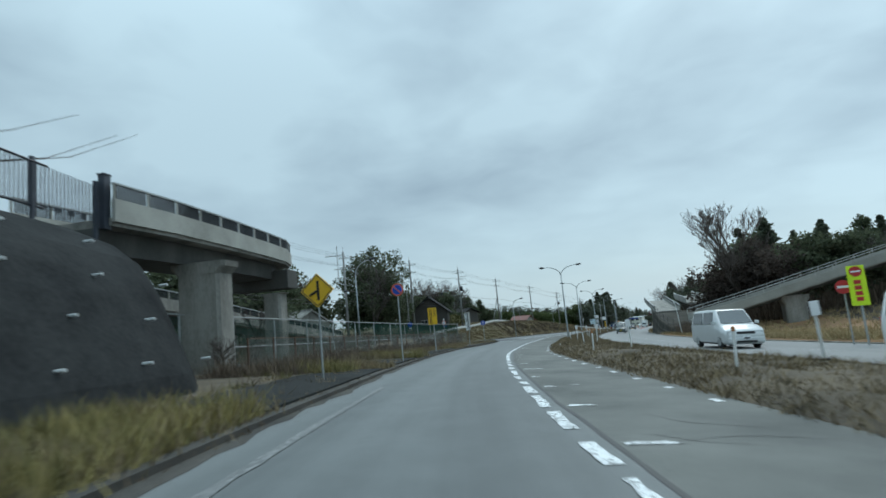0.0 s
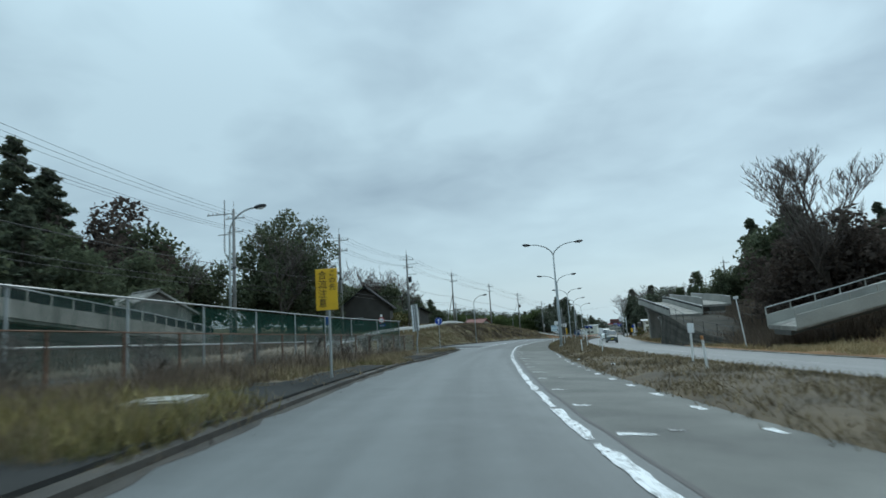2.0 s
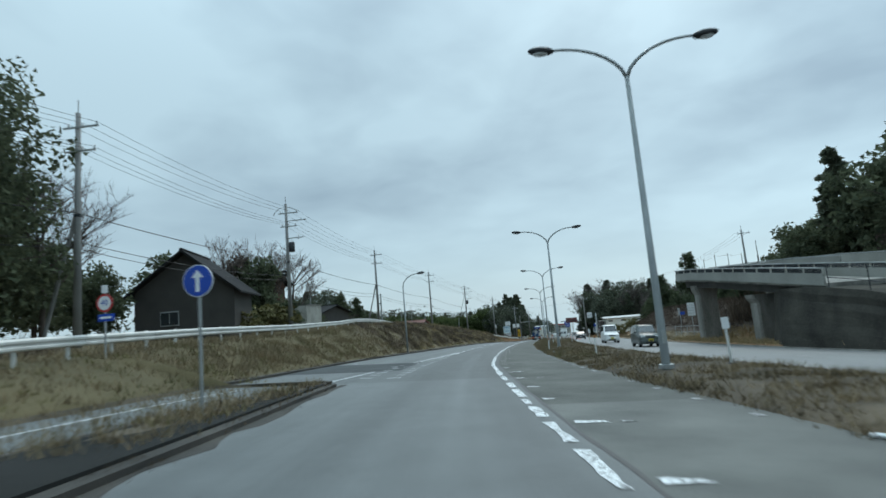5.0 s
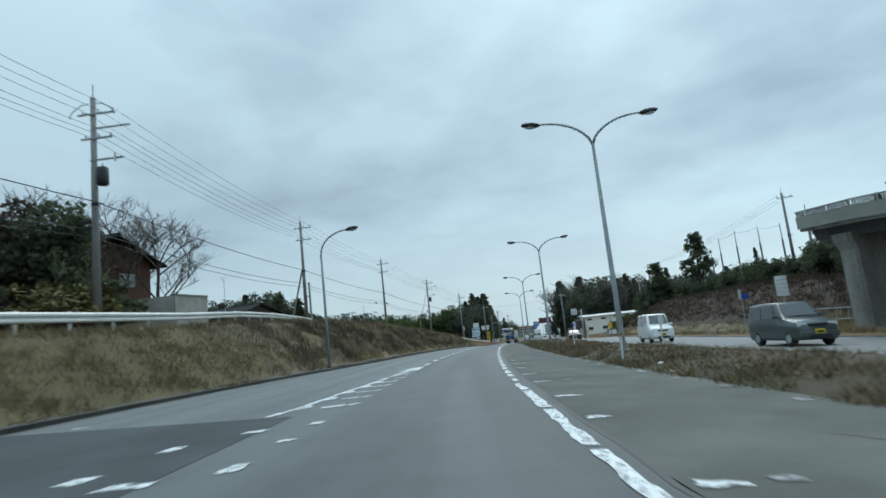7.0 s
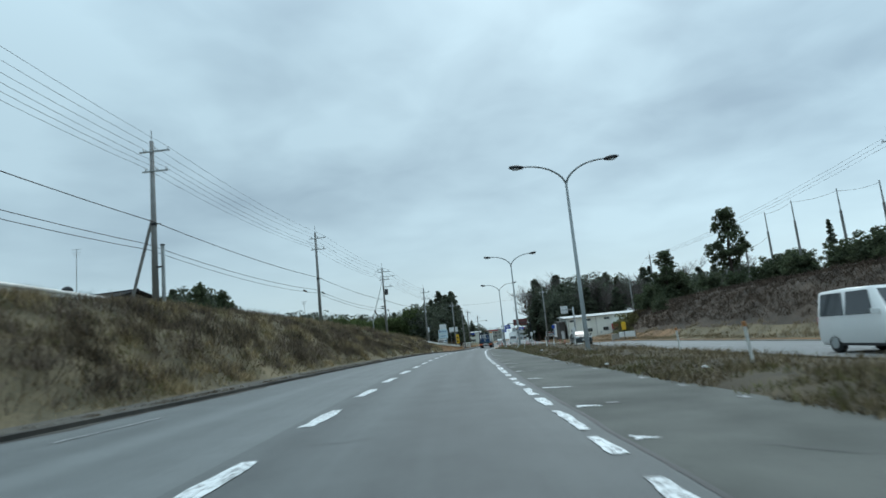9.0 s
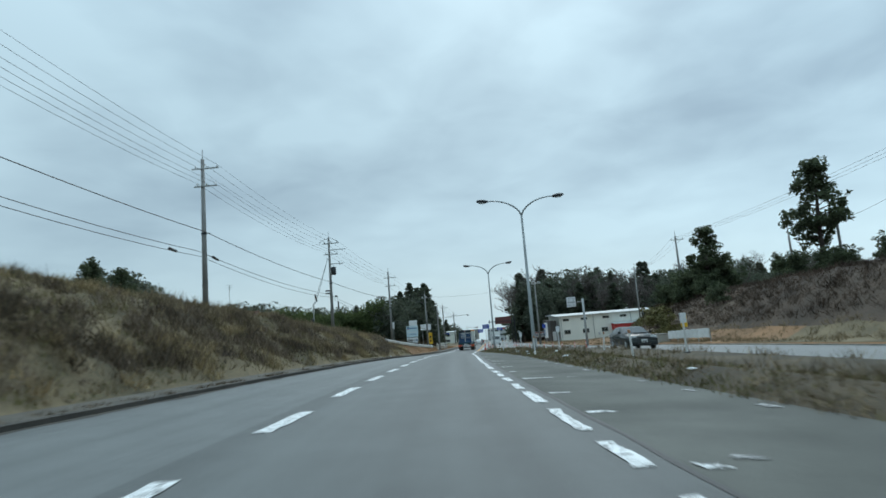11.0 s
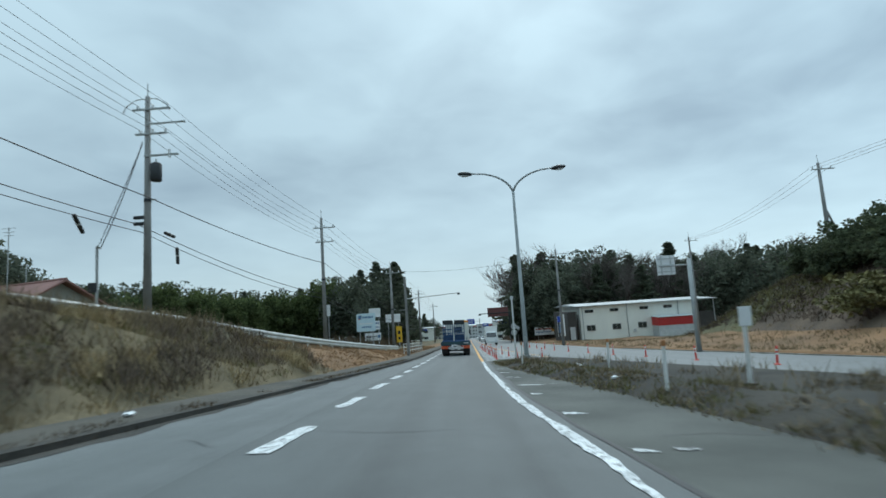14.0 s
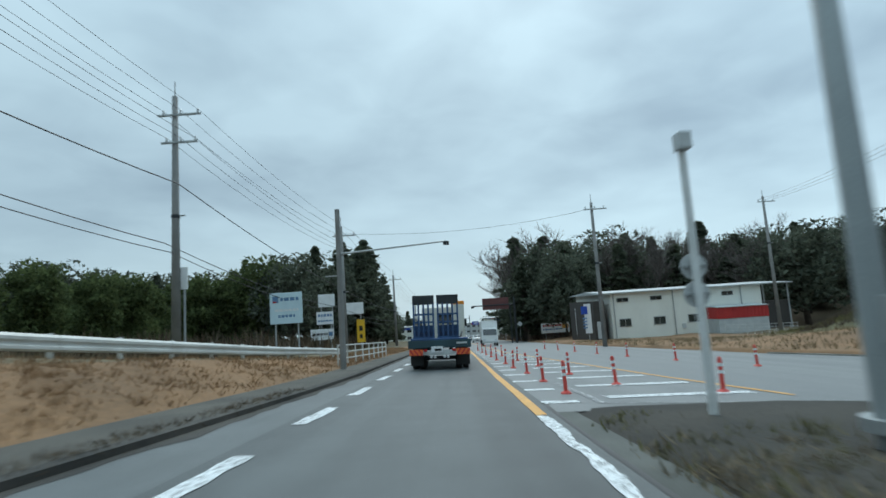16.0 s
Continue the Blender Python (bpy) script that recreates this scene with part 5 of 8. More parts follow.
# ---- right overpass pieces ----
viaduct("ramp_span", "pale concrete ramp deck rising away from the road", [R(57.2, 18.2, 2.75), R(57.3, 23, 4.05), R(57.3, 27.5, 5.35), R(57, 32, 6.7), R(56.5, 36, 7.9), R(55.5, 42, 9.0), R(54, 50, 9.7), R(52, 60, 10.0)], 3.2, 1, girder=0.3, solid=0.66, face=M_PARAPET, post_step=1.6, per=1)
pier(57, 27.3, 3.55, 1.9, 1.2, 0.9)
pier(55.5, 41.5, 7.2, 1.9, 1.2, 0.9)
viaduct("overpass_span", "pale concrete overpass deck ending in mid-air beside the road", [R(83, 19.3, 4.0), R(89, 19.1, 4.75), R(95, 18.9, 5.45), R(100, 18.8, 6.0), R(104, 18.7, 6.3)], 3.2, -1, girder=0.55, post_step=1.5, per=10, solid=0.48, rail_h=0.78, face=M_PARAPET)
viaduct("overpass_span", "pale concrete overpass deck behind the first", [R(90, 24.2, 5.35), R(95, 24, 5.9), R(103, 23.8, 6.5), R(112, 24, 7.2)], 3.0, -1, girder=0.6, bars=False, solid=0.78, rail_h=0.86, face=M_PARAPET)
pier(102.2, 18.7, 4.75, 1.45, 1.2, 0.9)
pier(92.0, 19.0, 3.25, 1.7, 1.1, 0.6)
pier(101, 23.9, 4.6, 1.6, 1.1, 0.6)
pier(90.5, 24.1, 3.7, 1.6, 1.1, 0.5)


def pipe_rail(name, label, path, height_, posts, material, rails=2, group="", r=0.03):
    """A pipe railing along (s, u, z) points with posts at each."""
    o = R(*path[0])
    t = thing(name, Matrix.Translation(o), label, "railing", group)
    pts = [R(*p) - o for p in path]
    for k in range(rails):
        z = height_ * (1 - 0.5 * k / max(1, rails - 1) * 1.2)
        part("rail", tube([p + Vector((0, 0, z)) for p in pts], r, None, 6), material, t)
    total = [0.0]
    for a, b in zip(pts, pts[1:]):
        total.append(total[-1] + (b - a).length)
    n = max(2, int(total[-1] / posts) + 1)
    for d in np.linspace(0, total[-1], n):
        p = Vector([float(np.interp(d, total, [q[i] for q in pts])) for i in range(3)])
        part("post", tube([p - Vector((0, 0, 0.2)), p + Vector((0, 0, height_ + 0.03))], r * 1.15, None, 6), material, t)
    return t


pipe_rail("railing", "thin dark steel pipe railing on the ramp embankment", [(66, 18.5, 0.6), (71, 18.0, 1.1), (76, 17.7, 1.85), (80, 17.65, 2.6), (82.6, 17.6, 3.0)], 1.05, 2.4, M_DARKMETAL, 2, "overpass railings", 0.02)
pipe_rail("railing", "dark thin steel post railing under the ramp", [(57, 21, 0.25), (60, 21.5, 0.3), (66, 22, 1.6), (74, 22, 2.5)], 1.1, 1.8, M_DARKMETAL, 2, "overpass railings", 0.014)
pipe_rail("railing", "low grey pipe fence at the foot of the slope", [(104, 20.2, 0.3), (110, 20, 0.4), (118, 20, 0.4)], 1.0, 2.0, M_GALV, 2, "roadside fences")
pipe_rail("pipe_fence", "white pipe fence beside the carriageway", [(200, -5.2, 0.05), (206, -4.9, 0.05), (213, -4.8, 0.05)], 1.0, 1.5, M_RAIL, 3, "roadside fences", 0.035)

pipe_rail("railing", "low white mesh fence before a red lean-to", [(234.5, 29.5, 0.3), (234.3, 33, 0.3), (234.0, 37, 0.3)], 1.1, 0.7, M_RAIL, 3, "roadside fences", 0.022)

# ---- guardrail ----
GR = [(57, -11.0, 0.38), (62, -10.6, 0.6), (70, -11.7, 1.1), (80, -12.3, 1.6), (90, -12.4, 1.95), (100, -12.5, 2.45), (106, -12.9, 2.85), (112, -13.4, 3.05), (118, -13.8, 3.05), (127, -14.2, 2.85), (140, -13.4, 2.75), (150, -12.3, 2.6), (158, -11.4, 2.2), (166, -10.6, 1.95), (173, -9.7, 1.66), (180, -8.7, 1.15), (186, -8.2, 0.85), (190, -7.9, 0.7), (198, -7.2, 0.35), (206, -6.5, 0.1)]


def guardrail():
    o = R(*GR[0])
    t = thing("guardrail", Matrix.Translation(o), "white corrugated steel guardrail along the embankment's crest", "guardrail")
    prof = [(0.0, 0.40), (0.05, 0.44), (0.05, 0.50), (0.0, 0.54), (0.0, 0.58), (0.05, 0.62), (0.05, 0.68), (0.0, 0.74), (-0.02, 0.72), (-0.02, 0.42)]
    ss = np.linspace(GR[0][0], GR[-1][0], 41)
    at = lambda s: [float(np.interp(s, [q[0] for q in GR], [q[i] for q in GR])) for i in (1, 2)]
    for a, b in zip(ss, ss[1:]):
        bm = bmesh.new()
        rings = []
        for s in (a, (a + b) / 2, b - 0.02):
            u, z = at(s)
            rings.append([bm.verts.new(R(s, u + x, z + y) - o) for x, y in prof])
        loft(bm, rings)
        part("rail_beam", bm, M_RAIL, t)
    for s in np.arange(GR[0][0] + 0.3, GR[-1][0], 2.0):
        u, z = at(s)
        p = R(s, u - 0.09, z) - o
        part("post", tube([p - Vector((0, 0, 0.4)), p + Vector((0, 0, 0.78))], 0.06, None, 8), M_RAIL, t)


guardrail()

# ---- fences ----


def fence_at(path):
    return lambda s: float(np.interp(s, [p[0] for p in path], [p[1] for p in path]))


def chain_fence():
    path = [(20, -8.8), (40, -7.6), (52, -6.6), (60.4, -5.5)]
    at = fence_at(path)
    o = R(20, at(20), 0)
    t = thing("chain_link_fence", Matrix.Translation(o), "rusty-posted wire mesh fence along the verge", "fence", "roadside fences")
    ss = np.arange(20, 60.5, 2.02)
    for s in ss:
        p = R(s, at(s), 0) - o
        part("post", tube([p - Vector((0, 0, 0.2)), p + Vector((0, 0, 1.47))], 0.035, None, 6), M_RUST, t)
    for z, r in ((1.44, 0.018), (0.35, 0.014)):
        part("rail", tube([R(s, at(s), z) - o for s in ss], r, None, 5), M_RUST, t)
    for a, b in zip(ss, ss[1:]):
        bm = bmesh.new()
        p, q = R(a, at(a), 0) - o, R(b, at(b), 0) - o
        n, lo, hi = 18, 0.33, 1.42
        for k in range(-8, n):
            for way in (1, -1):
                x0, x1 = k / n, (k + 8) / n
                z0, z1 = (lo, hi) if way > 0 else (hi, lo)
                c0, c1 = max(x0, 0.0), min(x1, 1.0)
                if c1 <= c0:
                    continue
                za, zb = z0 + (z1 - z0) * (c0 - x0) / (x1 - x0), z0 + (z1 - z0) * (c1 - x0) / (x1 - x0)
                tube([p.lerp(q, c0) + Vector((0, 0, za)), p.lerp(q, c1) + Vector((0, 0, zb))], 0.006, bm, 3, False)
        part("mesh_panel", bm, M_WIRE, t)


def net_fence():
    path = [(16, -11.6), (35, -9.9), (53, -8.35), (61.0, -6.7)]
    at = fence_at(path)
    o = R(16, at(16), 0)
    t = thing("net_fence", Matrix.Translation(o), "dark green netting on a tall pipe frame", "fence", "roadside fences")
    ss = np.linspace(16, 61.0, 14)
    top = 2.48
    for s in ss:
        p = R(s, at(s), 0) - o
        part("post", tube([p - Vector((0, 0, 0.2)), p + Vector((0, 0, top + 0.03))], 0.04, None, 6), M_GALV, t)
    for z in (top, 1.12):
        part("rail", tube([R(s, at(s), z) - o for s in ss], 0.03, None, 6), M_GALV, t, "pale pipe rail")
    for a, b in zip(ss, ss[1:]):
        # a lattice of thin dark strands: open wire first, then close-woven netting
        net = b >= 41
        n, m, half = (90, 33, 0.0085) if net else (44, 16, 0.007)
        bm = bmesh.new()
        p, q = R(a, at(a), 0) - o, R(b, at(b), 0) - o
        side = (q - p).normalized() * half
        for k in range(-m, n):
            for way in (1, -1):
                x0, x1 = max(k / n, 0.0), min((k + m) / n, 1.0)
                z0, z1 = 1.14 + 1.26 * (x0 * n - k) / m, 1.14 + 1.26 * (x1 * n - k) / m
                if way < 0:
                    z0, z1 = 3.54 - z0, 3.54 - z1
                e, f = p.lerp(q, x0) + Vector((0, 0, z0)), p.lerp(q, x1) + Vector((0, 0, z1))
                bm.faces.new([bm.verts.new(v) for v in (e - side, e + side, f + side, f - side)])
        if not net:
            # a lower run of netting under the middle rail
            for k in range(-20, 60):
                for way in (1, -1):
                    x0, x1 = max(k / 60, 0.0), min((k + 20) / 60, 1.0)
                    z0, z1 = 0.2 + 0.88 * (x0 * 60 - k) / 20, 0.2 + 0.88 * (x1 * 60 - k) / 20
                    if way < 0:
                        z0, z1 = 1.28 - z0, 1.28 - z1
                    e, f = p.lerp(q, x0) + Vector((0, 0, z0)), p.lerp(q, x1) + Vector((0, 0, z1))
                    bm.faces.new([bm.verts.new(v) for v in (e - side, e + side, f + side, f - side)])
        part("net" if net else "wire_lattice", bm, M_NET, t, "dark green net" if net else "dark green wire lattice")


chain_fence()
net_fence()

# ---- signs ----


def sign_post(t, h, x=0.0, r=0.03, material=None):
    return part("post", tube([(x, 0.03, -0.3), (x, 0.03, h)], r, None, 8), material or M_GALV, t)


def lettering(t, text, at, size, material, name="lettering"):
    cu = bpy.data.curves.new(name, "FONT")
    cu.body, cu.size, cu.extrude, cu.align_x, cu.align_y = text, size, 0.002, "CENTER", "CENTER"
    cu.materials.append(material)
    ob = new(name, cu)
    ob.parent = t
    ob.matrix_basis = pose(*at, 90, 0, 0)
    return ob


def bars_text(t, x0, x1, z, h, y, material, seed=0):
    r = random.Random(seed)
    x = x0
    while x < x1 - h * 0.4:
        w = min(r.uniform(0.6, 1.6) * h, x1 - x)
        part("text_bar", box((x + w / 2, y, z), (w, 0.006, h)), material, t)
        x += w + h * 0.35


# merging-traffic diamond
t = thing("warning_sign", RM(14.6, -4.15, 0.14, -4, 2.5), "yellow diamond merging-traffic warning sign on a post", "road sign", "road signs")
sign_post(t, 2.95)
face = part("face", plate([(0, -0.5), (0.5, 0), (0, 0.5), (-0.5, 0)], -0.02, 0.03), M_YELLOW, t)
for o in list(face.data.vertices):
    o.co.z += 2.5
bm = bmesh.new()
for a, b in (((0, -0.45), (0.45, 0)), ((0.45, 0), (0, 0.45)), ((0, 0.45), (-0.45, 0)), ((-0.45, 0), (0, -0.45))):
    tube([(a[0], -0.024, a[1] + 2.5), (b[0], -0.024, b[1] + 2.5)], 0.012, bm, 4)
part("border", bm, M_BLACK, t)
part("symbol_stem", box((0.03, -0.026, 2.5), (0.075, 0.012, 0.56)), M_BLACK, t)
part("symbol_branch", tube([(-0.24, -0.026, 2.36), (0.03, -0.026, 2.5)], 0.035, None, 4), M_BLACK, t)
part("clamp", box((0, 0.03, 2.2), (0.12, 0.08, 0.06)), M_GALV, t)

# no-parking disc
t = thing("no_parking_sign", RM(23.9, -3.58, 0.0, -3, 3.4), "round blue no-parking sign with red rim and slash", "road sign", "road signs")
sign_post(t, 3.55, 0, 0.032, M_GALV)
part("rim", disc((0, 0, 3.42), 0.30, 0.02), M_SRED, t)
part("face", disc((0, -0.006, 3.42), 0.225, 0.024), M_SBLUE, t)
part("slash", box((0, -0.012, 3.42), (0.44, 0.022, 0.055), rot=pose(0, 0, 0, 0, 45, 0)), M_SRED, t)

# tall yellow caution board
t = thing("caution_board", RM(37.1, -4.15, 0.14, -6, 2.5), "tall yellow board with black vertical writing on a post", "road sign", "road signs")
sign_post(t, 3.1, 0.05, 0.04)
part("face", box((0, 0, 2.5), (0.66, 0.03, 1.2), bevel=0.008), M_YELLOW, t)
for k, ch in enumerate("合流注意"):
    lettering(t, ch, (-0.12, -0.02, 2.9 - 0.27 * k), 0.27, M_BLACK)
for k, ch in enumerate("この先"):
    lettering(t, ch, (0.18, -0.02, 2.95 - 0.2 * k), 0.2, M_BLACK)

# back of a tall slatted board at the slip road's nose
t = thing("direction_board", RM(60.6, -5.45, 0.12, 68, 2.6) @ pose(0, 0, 0, 0, -4, 0), "back of a tall white slatted direction board on a bent post", "road sign", "road signs")
part("post", tube([(0.1, 0.0, -0.3), (0.1, 0.0, 0.7), (0.22, -0.06, 1.3), (0.22, -0.06, 3.6)], 0.05, None, 8), M_GALV, t)
for k in range(7):
    part("slat", box((0.22, 0.04, 1.72 + 0.285 * k), (0.85, 0.03, 0.275), bevel=0.006), M_SWHITE, t)
    part("stiffener", box((0.22, 0.01, 1.84 + 0.285 * k), (0.83, 0.03, 0.035)), M_GALV, t)
for x in (0.02, 0.42):
    part("bracket", box((x, -0.01, 2.58), (0.05, 0.04, 2.0)), M_GALV, t)

# straight-ahead disc
t = thing("ahead_only_sign", RM(65.2, -4.45, 0.14, -6, 2.4), "round blue sign with a white upward arrow on a post", "road sign", "road signs")
sign_post(t, 2.5, 0, 0.03)
part("rim", disc((0, 0, 2.4), 0.30, 0.02), M_SWHITE, t)
part("face", disc((0, -0.006, 2.4), 0.285, 0.022), M_SBLUE, t)
part("arrow_stem", box((0, -0.018, 2.35), (0.075, 0.012, 0.3)), M_SWHITE, t)
part("arrow_head", plate([(-0.12, 2.46), (0.12, 2.46), (0, 2.6)], -0.024, 0.012), M_SWHITE, t)

# speed limit and plate behind the slip road
t = thing("speed_limit_sign", RM(72.2, -11.5, 0.75, -4, 2.2), "round white speed-limit sign above a blue plate", "road sign", "road signs")
sign_post(t, 2.75, 0, 0.03)
part("rim", disc((0, 0, 2.2), 0.3, 0.02), M_NRED, t)
part("face", disc((0, -0.006, 2.2), 0.23, 0.024), M_SWHITE, t)
lettering(t, "40", (0, -0.022, 2.2), 0.26, M_SBLUE)
part("plate", box((0.05, 0, 1.72), (0.6, 0.02, 0.24), bevel=0.005), M_SBLUE, t)
part("plate_mark", box((0.05, -0.014, 1.72), (0.4, 0.01, 0.07)), M_SWHITE, t)
part("top_plate", box((0, 0, 2.66), (0.22, 0.02, 0.26), bevel=0.005), M_SWHITE, t)

t = thing("blue_disc_sign", RM(64.7, -14.0, 0.5, -4, 2.2), "round blue sign and small white plate on a tall thin pole", "road sign", "road signs")
sign_post(t, 6.8, 0, 0.055, M_POLE)
part("face", disc((0.1, -0.05, 2.25), 0.33, 0.02), M_SBLUE, t)
part("plate", box((0.15, -0.05, 1.8), (0.45, 0.02, 0.2)), M_SWHITE, t)

# wrong-way panels on the far side
t = thing("wrong_way_panel", RM(24.0, 16.35, 0.15, -30, 2.4), "tall lime-yellow panel with a no-entry disc and red writing", "road sign", "road signs")
sign_post(t, 3.2, 0, 0.04)
part("panel", box((0, 0, 2.35), (0.62, 0.03, 1.7), bevel=0.01), M_LIME, t)
part("disc", disc((0, -0.02, 2.95), 0.22, 0.02), M_NRED, t)
part("disc_bar", box((0, -0.034, 2.95), (0.32, 0.012, 0.07)), M_SWHITE, t)
for k in range(4):
    part("text_bar", box((0, -0.02, 2.5 - 0.24 * k), (0.24, 0.012, 0.17)), M_NRED, t)
t = thing("no_entry_sign", RM(24.5, 16.05, 0.15, -30, 2.4), "round red no-entry sign on a leaning post", "road sign", "road signs")
sign_post(t, 2.6)
part("disc", disc((0, 0, 2.35), 0.3, 0.02), M_NRED, t)
part("disc_bar", box((0, -0.016, 2.35), (0.44, 0.012, 0.1)), M_SWHITE, t)

# slatted guide board, small blue sign on the cutting slope
t = thing("direction_board", RM(113.3, 20.6, 0.4, -10, 2.6), "white slatted direction board on a post", "road sign", "road signs")
sign_post(t, 3.4, 0, 0.045)
for k in range(5):
    part("slat", box((0, -0.02, 2.15 + 0.27 * k), (0.72, 0.03, 0.25), bevel=0.006), M_SWHITE, t)
t = thing("guide_sign", RM(121.5, 21.5, 0.9, -10, 2.0), "small blue and white guide sign on a post", "road sign", "road signs")
sign_post(t, 2.6, 0, 0.04)
part("face", box((0.25, -0.02, 2.0), (0.5, 0.03, 0.35), bevel=0.006), M_SBLUE, t)
part("plate", box((-0.12, -0.02, 2.2), (0.2, 0.03, 0.8), bevel=0.006), M_GREYP, t)

# overhead sign, seen from behind
t = thing("overhead_sign", RM(188.2, 14.9, 0.2, 0, 5.3), "back of a white overhead sign on a cantilever pole", "road sign", "road signs")
part("pole", tube([(0, 0, -0.3), (0, 0, 5.75)], [0.16, 0.13], None, 12), M_GALV, t, smooth=True)
part("arm", tube([(0, 0, 5.35), (-1.9, 0, 5.35)], 0.05, None, 8), M_GALV, t)
part("panel", box((-1.45, 0.08, 5.4), (1.15, 0.05, 1.25), bevel=0.01), M_SWHITE, t)
for z in (4.98, 5.4, 5.82):
    part("stiffener", box((-1.45, 0.04, z), (1.1, 0.04, 0.06)), M_GREYP, t)
for x in (-1.75, -1.15):
    part("bracket", box((x, 0.03, 5.4), (0.06, 0.05, 1.2)), M_GREYP, t)
t = thing("marker_board", RM(161.6, 17.4, 0.15, 0, 1.6), "yellow marker board on a dark post behind a barrier", "road sign", "road signs")
sign_post(t, 1.9, 0, 0.035, M_DARKMETAL)
part("face", box((0, -0.03, 1.6), (0.48, 0.08, 0.9), bevel=0.03), M_YELLOW, t)
part("back_clamp", box((0, 0.03, 1.5), (0.14, 0.06, 0.3), bevel=0.01), M_DARKMETAL, t)
t = thing("board_barrier", RM(162.5, 17.7, 0.1), "low white barrier of upright boards on posts beside the carriageway", "barrier")
inv = RM(162.5, 17.7, 0.1).inverted()
for k in range(8):
    s = 158.6 + 1.02 * k
    part("board", box(inv @ R(s, 17.72, 0.78), (0.04, 0.92, 0.62), bevel=0.008, rot=pose(0, 0, 0, rng.uniform(-2, 2), rng.uniform(-4, 4), 0)), M_WHITEP, t)
for k in range(5):
    part("post", tube([inv @ R(158.2 + 2.04 * k, 17.8, -0.1), inv @ R(158.2 + 2.04 * k, 17.8, 1.0)], 0.035, None, 6), M_GALV, t)
part("rail", tube([inv @ R(s, 17.77, 0.6) for s in (158.0, 162.0, 166.6)], 0.03, None, 6), M_GALV, t)
t = thing("concrete_block", RM(168.4, 17.8, 0.15), "pale concrete block at the carriageway's edge", "block")
part("block", box((0, 0, 0.35), (1.1, 0.6, 0.75), bevel=0.03), M_CONC, t)
part("cap", box((0, 0, 0.76), (1.25, 0.7, 0.08), bevel=0.01), M_CONC2, t)

# camera pole with round plates on the median's nose
t = thing("signal_pole", RM(183.1, 2.93, 0.1, 0, 2.5), "white thin pole with two round plates and a small lamp box", "pole")
part("pole", tube([(0, 0, -0.3), (0, 0, 3.3)], [0.055, 0.045], None, 10), M_WHITEP, t)
part("lamp_box", box((0, -0.04, 3.35), (0.16, 0.2, 0.22), bevel=0.02), M_GREYP, t)
for z in (1.8, 1.46):
    part("round_plate", disc((0, 0.06, z), 0.16, 0.015), M_GREYP, t)
    part("bracket", box((0, 0.03, z), (0.28, 0.03, 0.03)), M_GALV, t)

# arm with a sensor over the lane
t = thing("sensor_pole", RM(198.0, -4.75, 0.1, 0, 5.5), "grey pole with a long thin arm over the lane", "pole")
part("pole", tube([(0, 0, -0.3), (0, 0, 6.6)], [0.13, 0.1], None, 10), M_POLE, t)
part("arm", tube([(0, 0, 4.7), (4.55, 0, 4.95)], [0.045, 0.03], None, 8), M_GALV, t)
part("sensor", box((4.5, 0, 4.86), (0.25, 0.18, 0.14), bevel=0.02), M_DARKMETAL, t)
part("ladder_rung", box((-0.3, 0, 3.8), (0.6, 0.05, 0.05)), M_GALV, t)


def billboard(s, u, z0, w, h, label, material, posts=2, text=None, turn=0.0, y=0.0):
    t = thing("billboard", RM(s, u, 0.05, turn, z0 + h / 2), label, "billboard", "roadside boards")
    zb = height(s, u)
    part("panel", box((w / 2, 0, z0 + h / 2), (w, 0.06, h), bevel=0.012), material, t)
    for x in ((0.15 * w, 0.85 * w) if posts == 2 else (0.5 * w,)):
        part("post", tube([(x, 0.08, zb - 0.4), (x, 0.08, z0 + h - 0.1)], 0.05, None, 8), M_GALV, t)
    return t


t = billboard(207.6, -11.0, 2.3, 1.95, 1.85, "pale blue and white information board with writing on two posts", M_PANELBLUE)
part("logo", box((0.35, -0.04, 3.75), (0.35, 0.01, 0.4)), M_TEXTBLUE, t)
part("logo_spot", box((0.3, -0.048, 3.6), (0.2, 0.01, 0.1)), M_NRED, t)
bars_text(t, 0.65, 1.8, 3.75, 0.2, -0.035, M_TEXTBLUE, 1)
bars_text(t, 0.3, 1.7, 3.1, 0.14, -0.035, M_SWHITE, 2)
bars_text(t, 0.5, 1.5, 2.75, 0.16, -0.035, M_TEXTBLUE, 3)
t = billboard(198.6, -11.72, 3.6, 0.36, 0.95, "small white board on a thin post beside a utility pole", M_SWHITE, 1)
t = billboard(230, -14.0, 4.7, 1.7, 1.3, "white board with a slanted foot on posts", M_SWHITE)
t = billboard(229, -13.9, 2.9, 1.7, 1.25, "white shop board with blue writing", M_SWHITE)
bars_text(t, 0.15, 1.6, 3.8, 0.26, -0.035, M_TEXTBLUE, 4)
bars_text(t, 0.15, 1.6, 3.25, 0.16, -0.035, M_TEXTBLUE, 5)
t = billboard(228, -14.2, 1.35, 2.3, 1.05, "white shop board with dark writing", M_SWHITE)
bars_text(t, 0.2, 1.7, 1.9, 0.22, -0.035, M_BLACK, 6)
part("logo", box((2.0, -0.04, 1.9), (0.4, 0.01, 0.4)), M_TEXTBLUE, t)
t = billboard(236, 14.7, 1.0, 0.75, 3.3, "tall narrow blue and white shop sign on a post", M_SWHITE, 1)
part("panel", box((0, -0.06, 3.6), (0.72, 0.03, 0.9)), M_SBLUE, t, "blue panel")
for k in range(4):
    part("writing_bar", box((0, -0.06, 2.7 - 0.35 * k), (0.5, 0.02, 0.16)), M_TEXTBLUE, t)
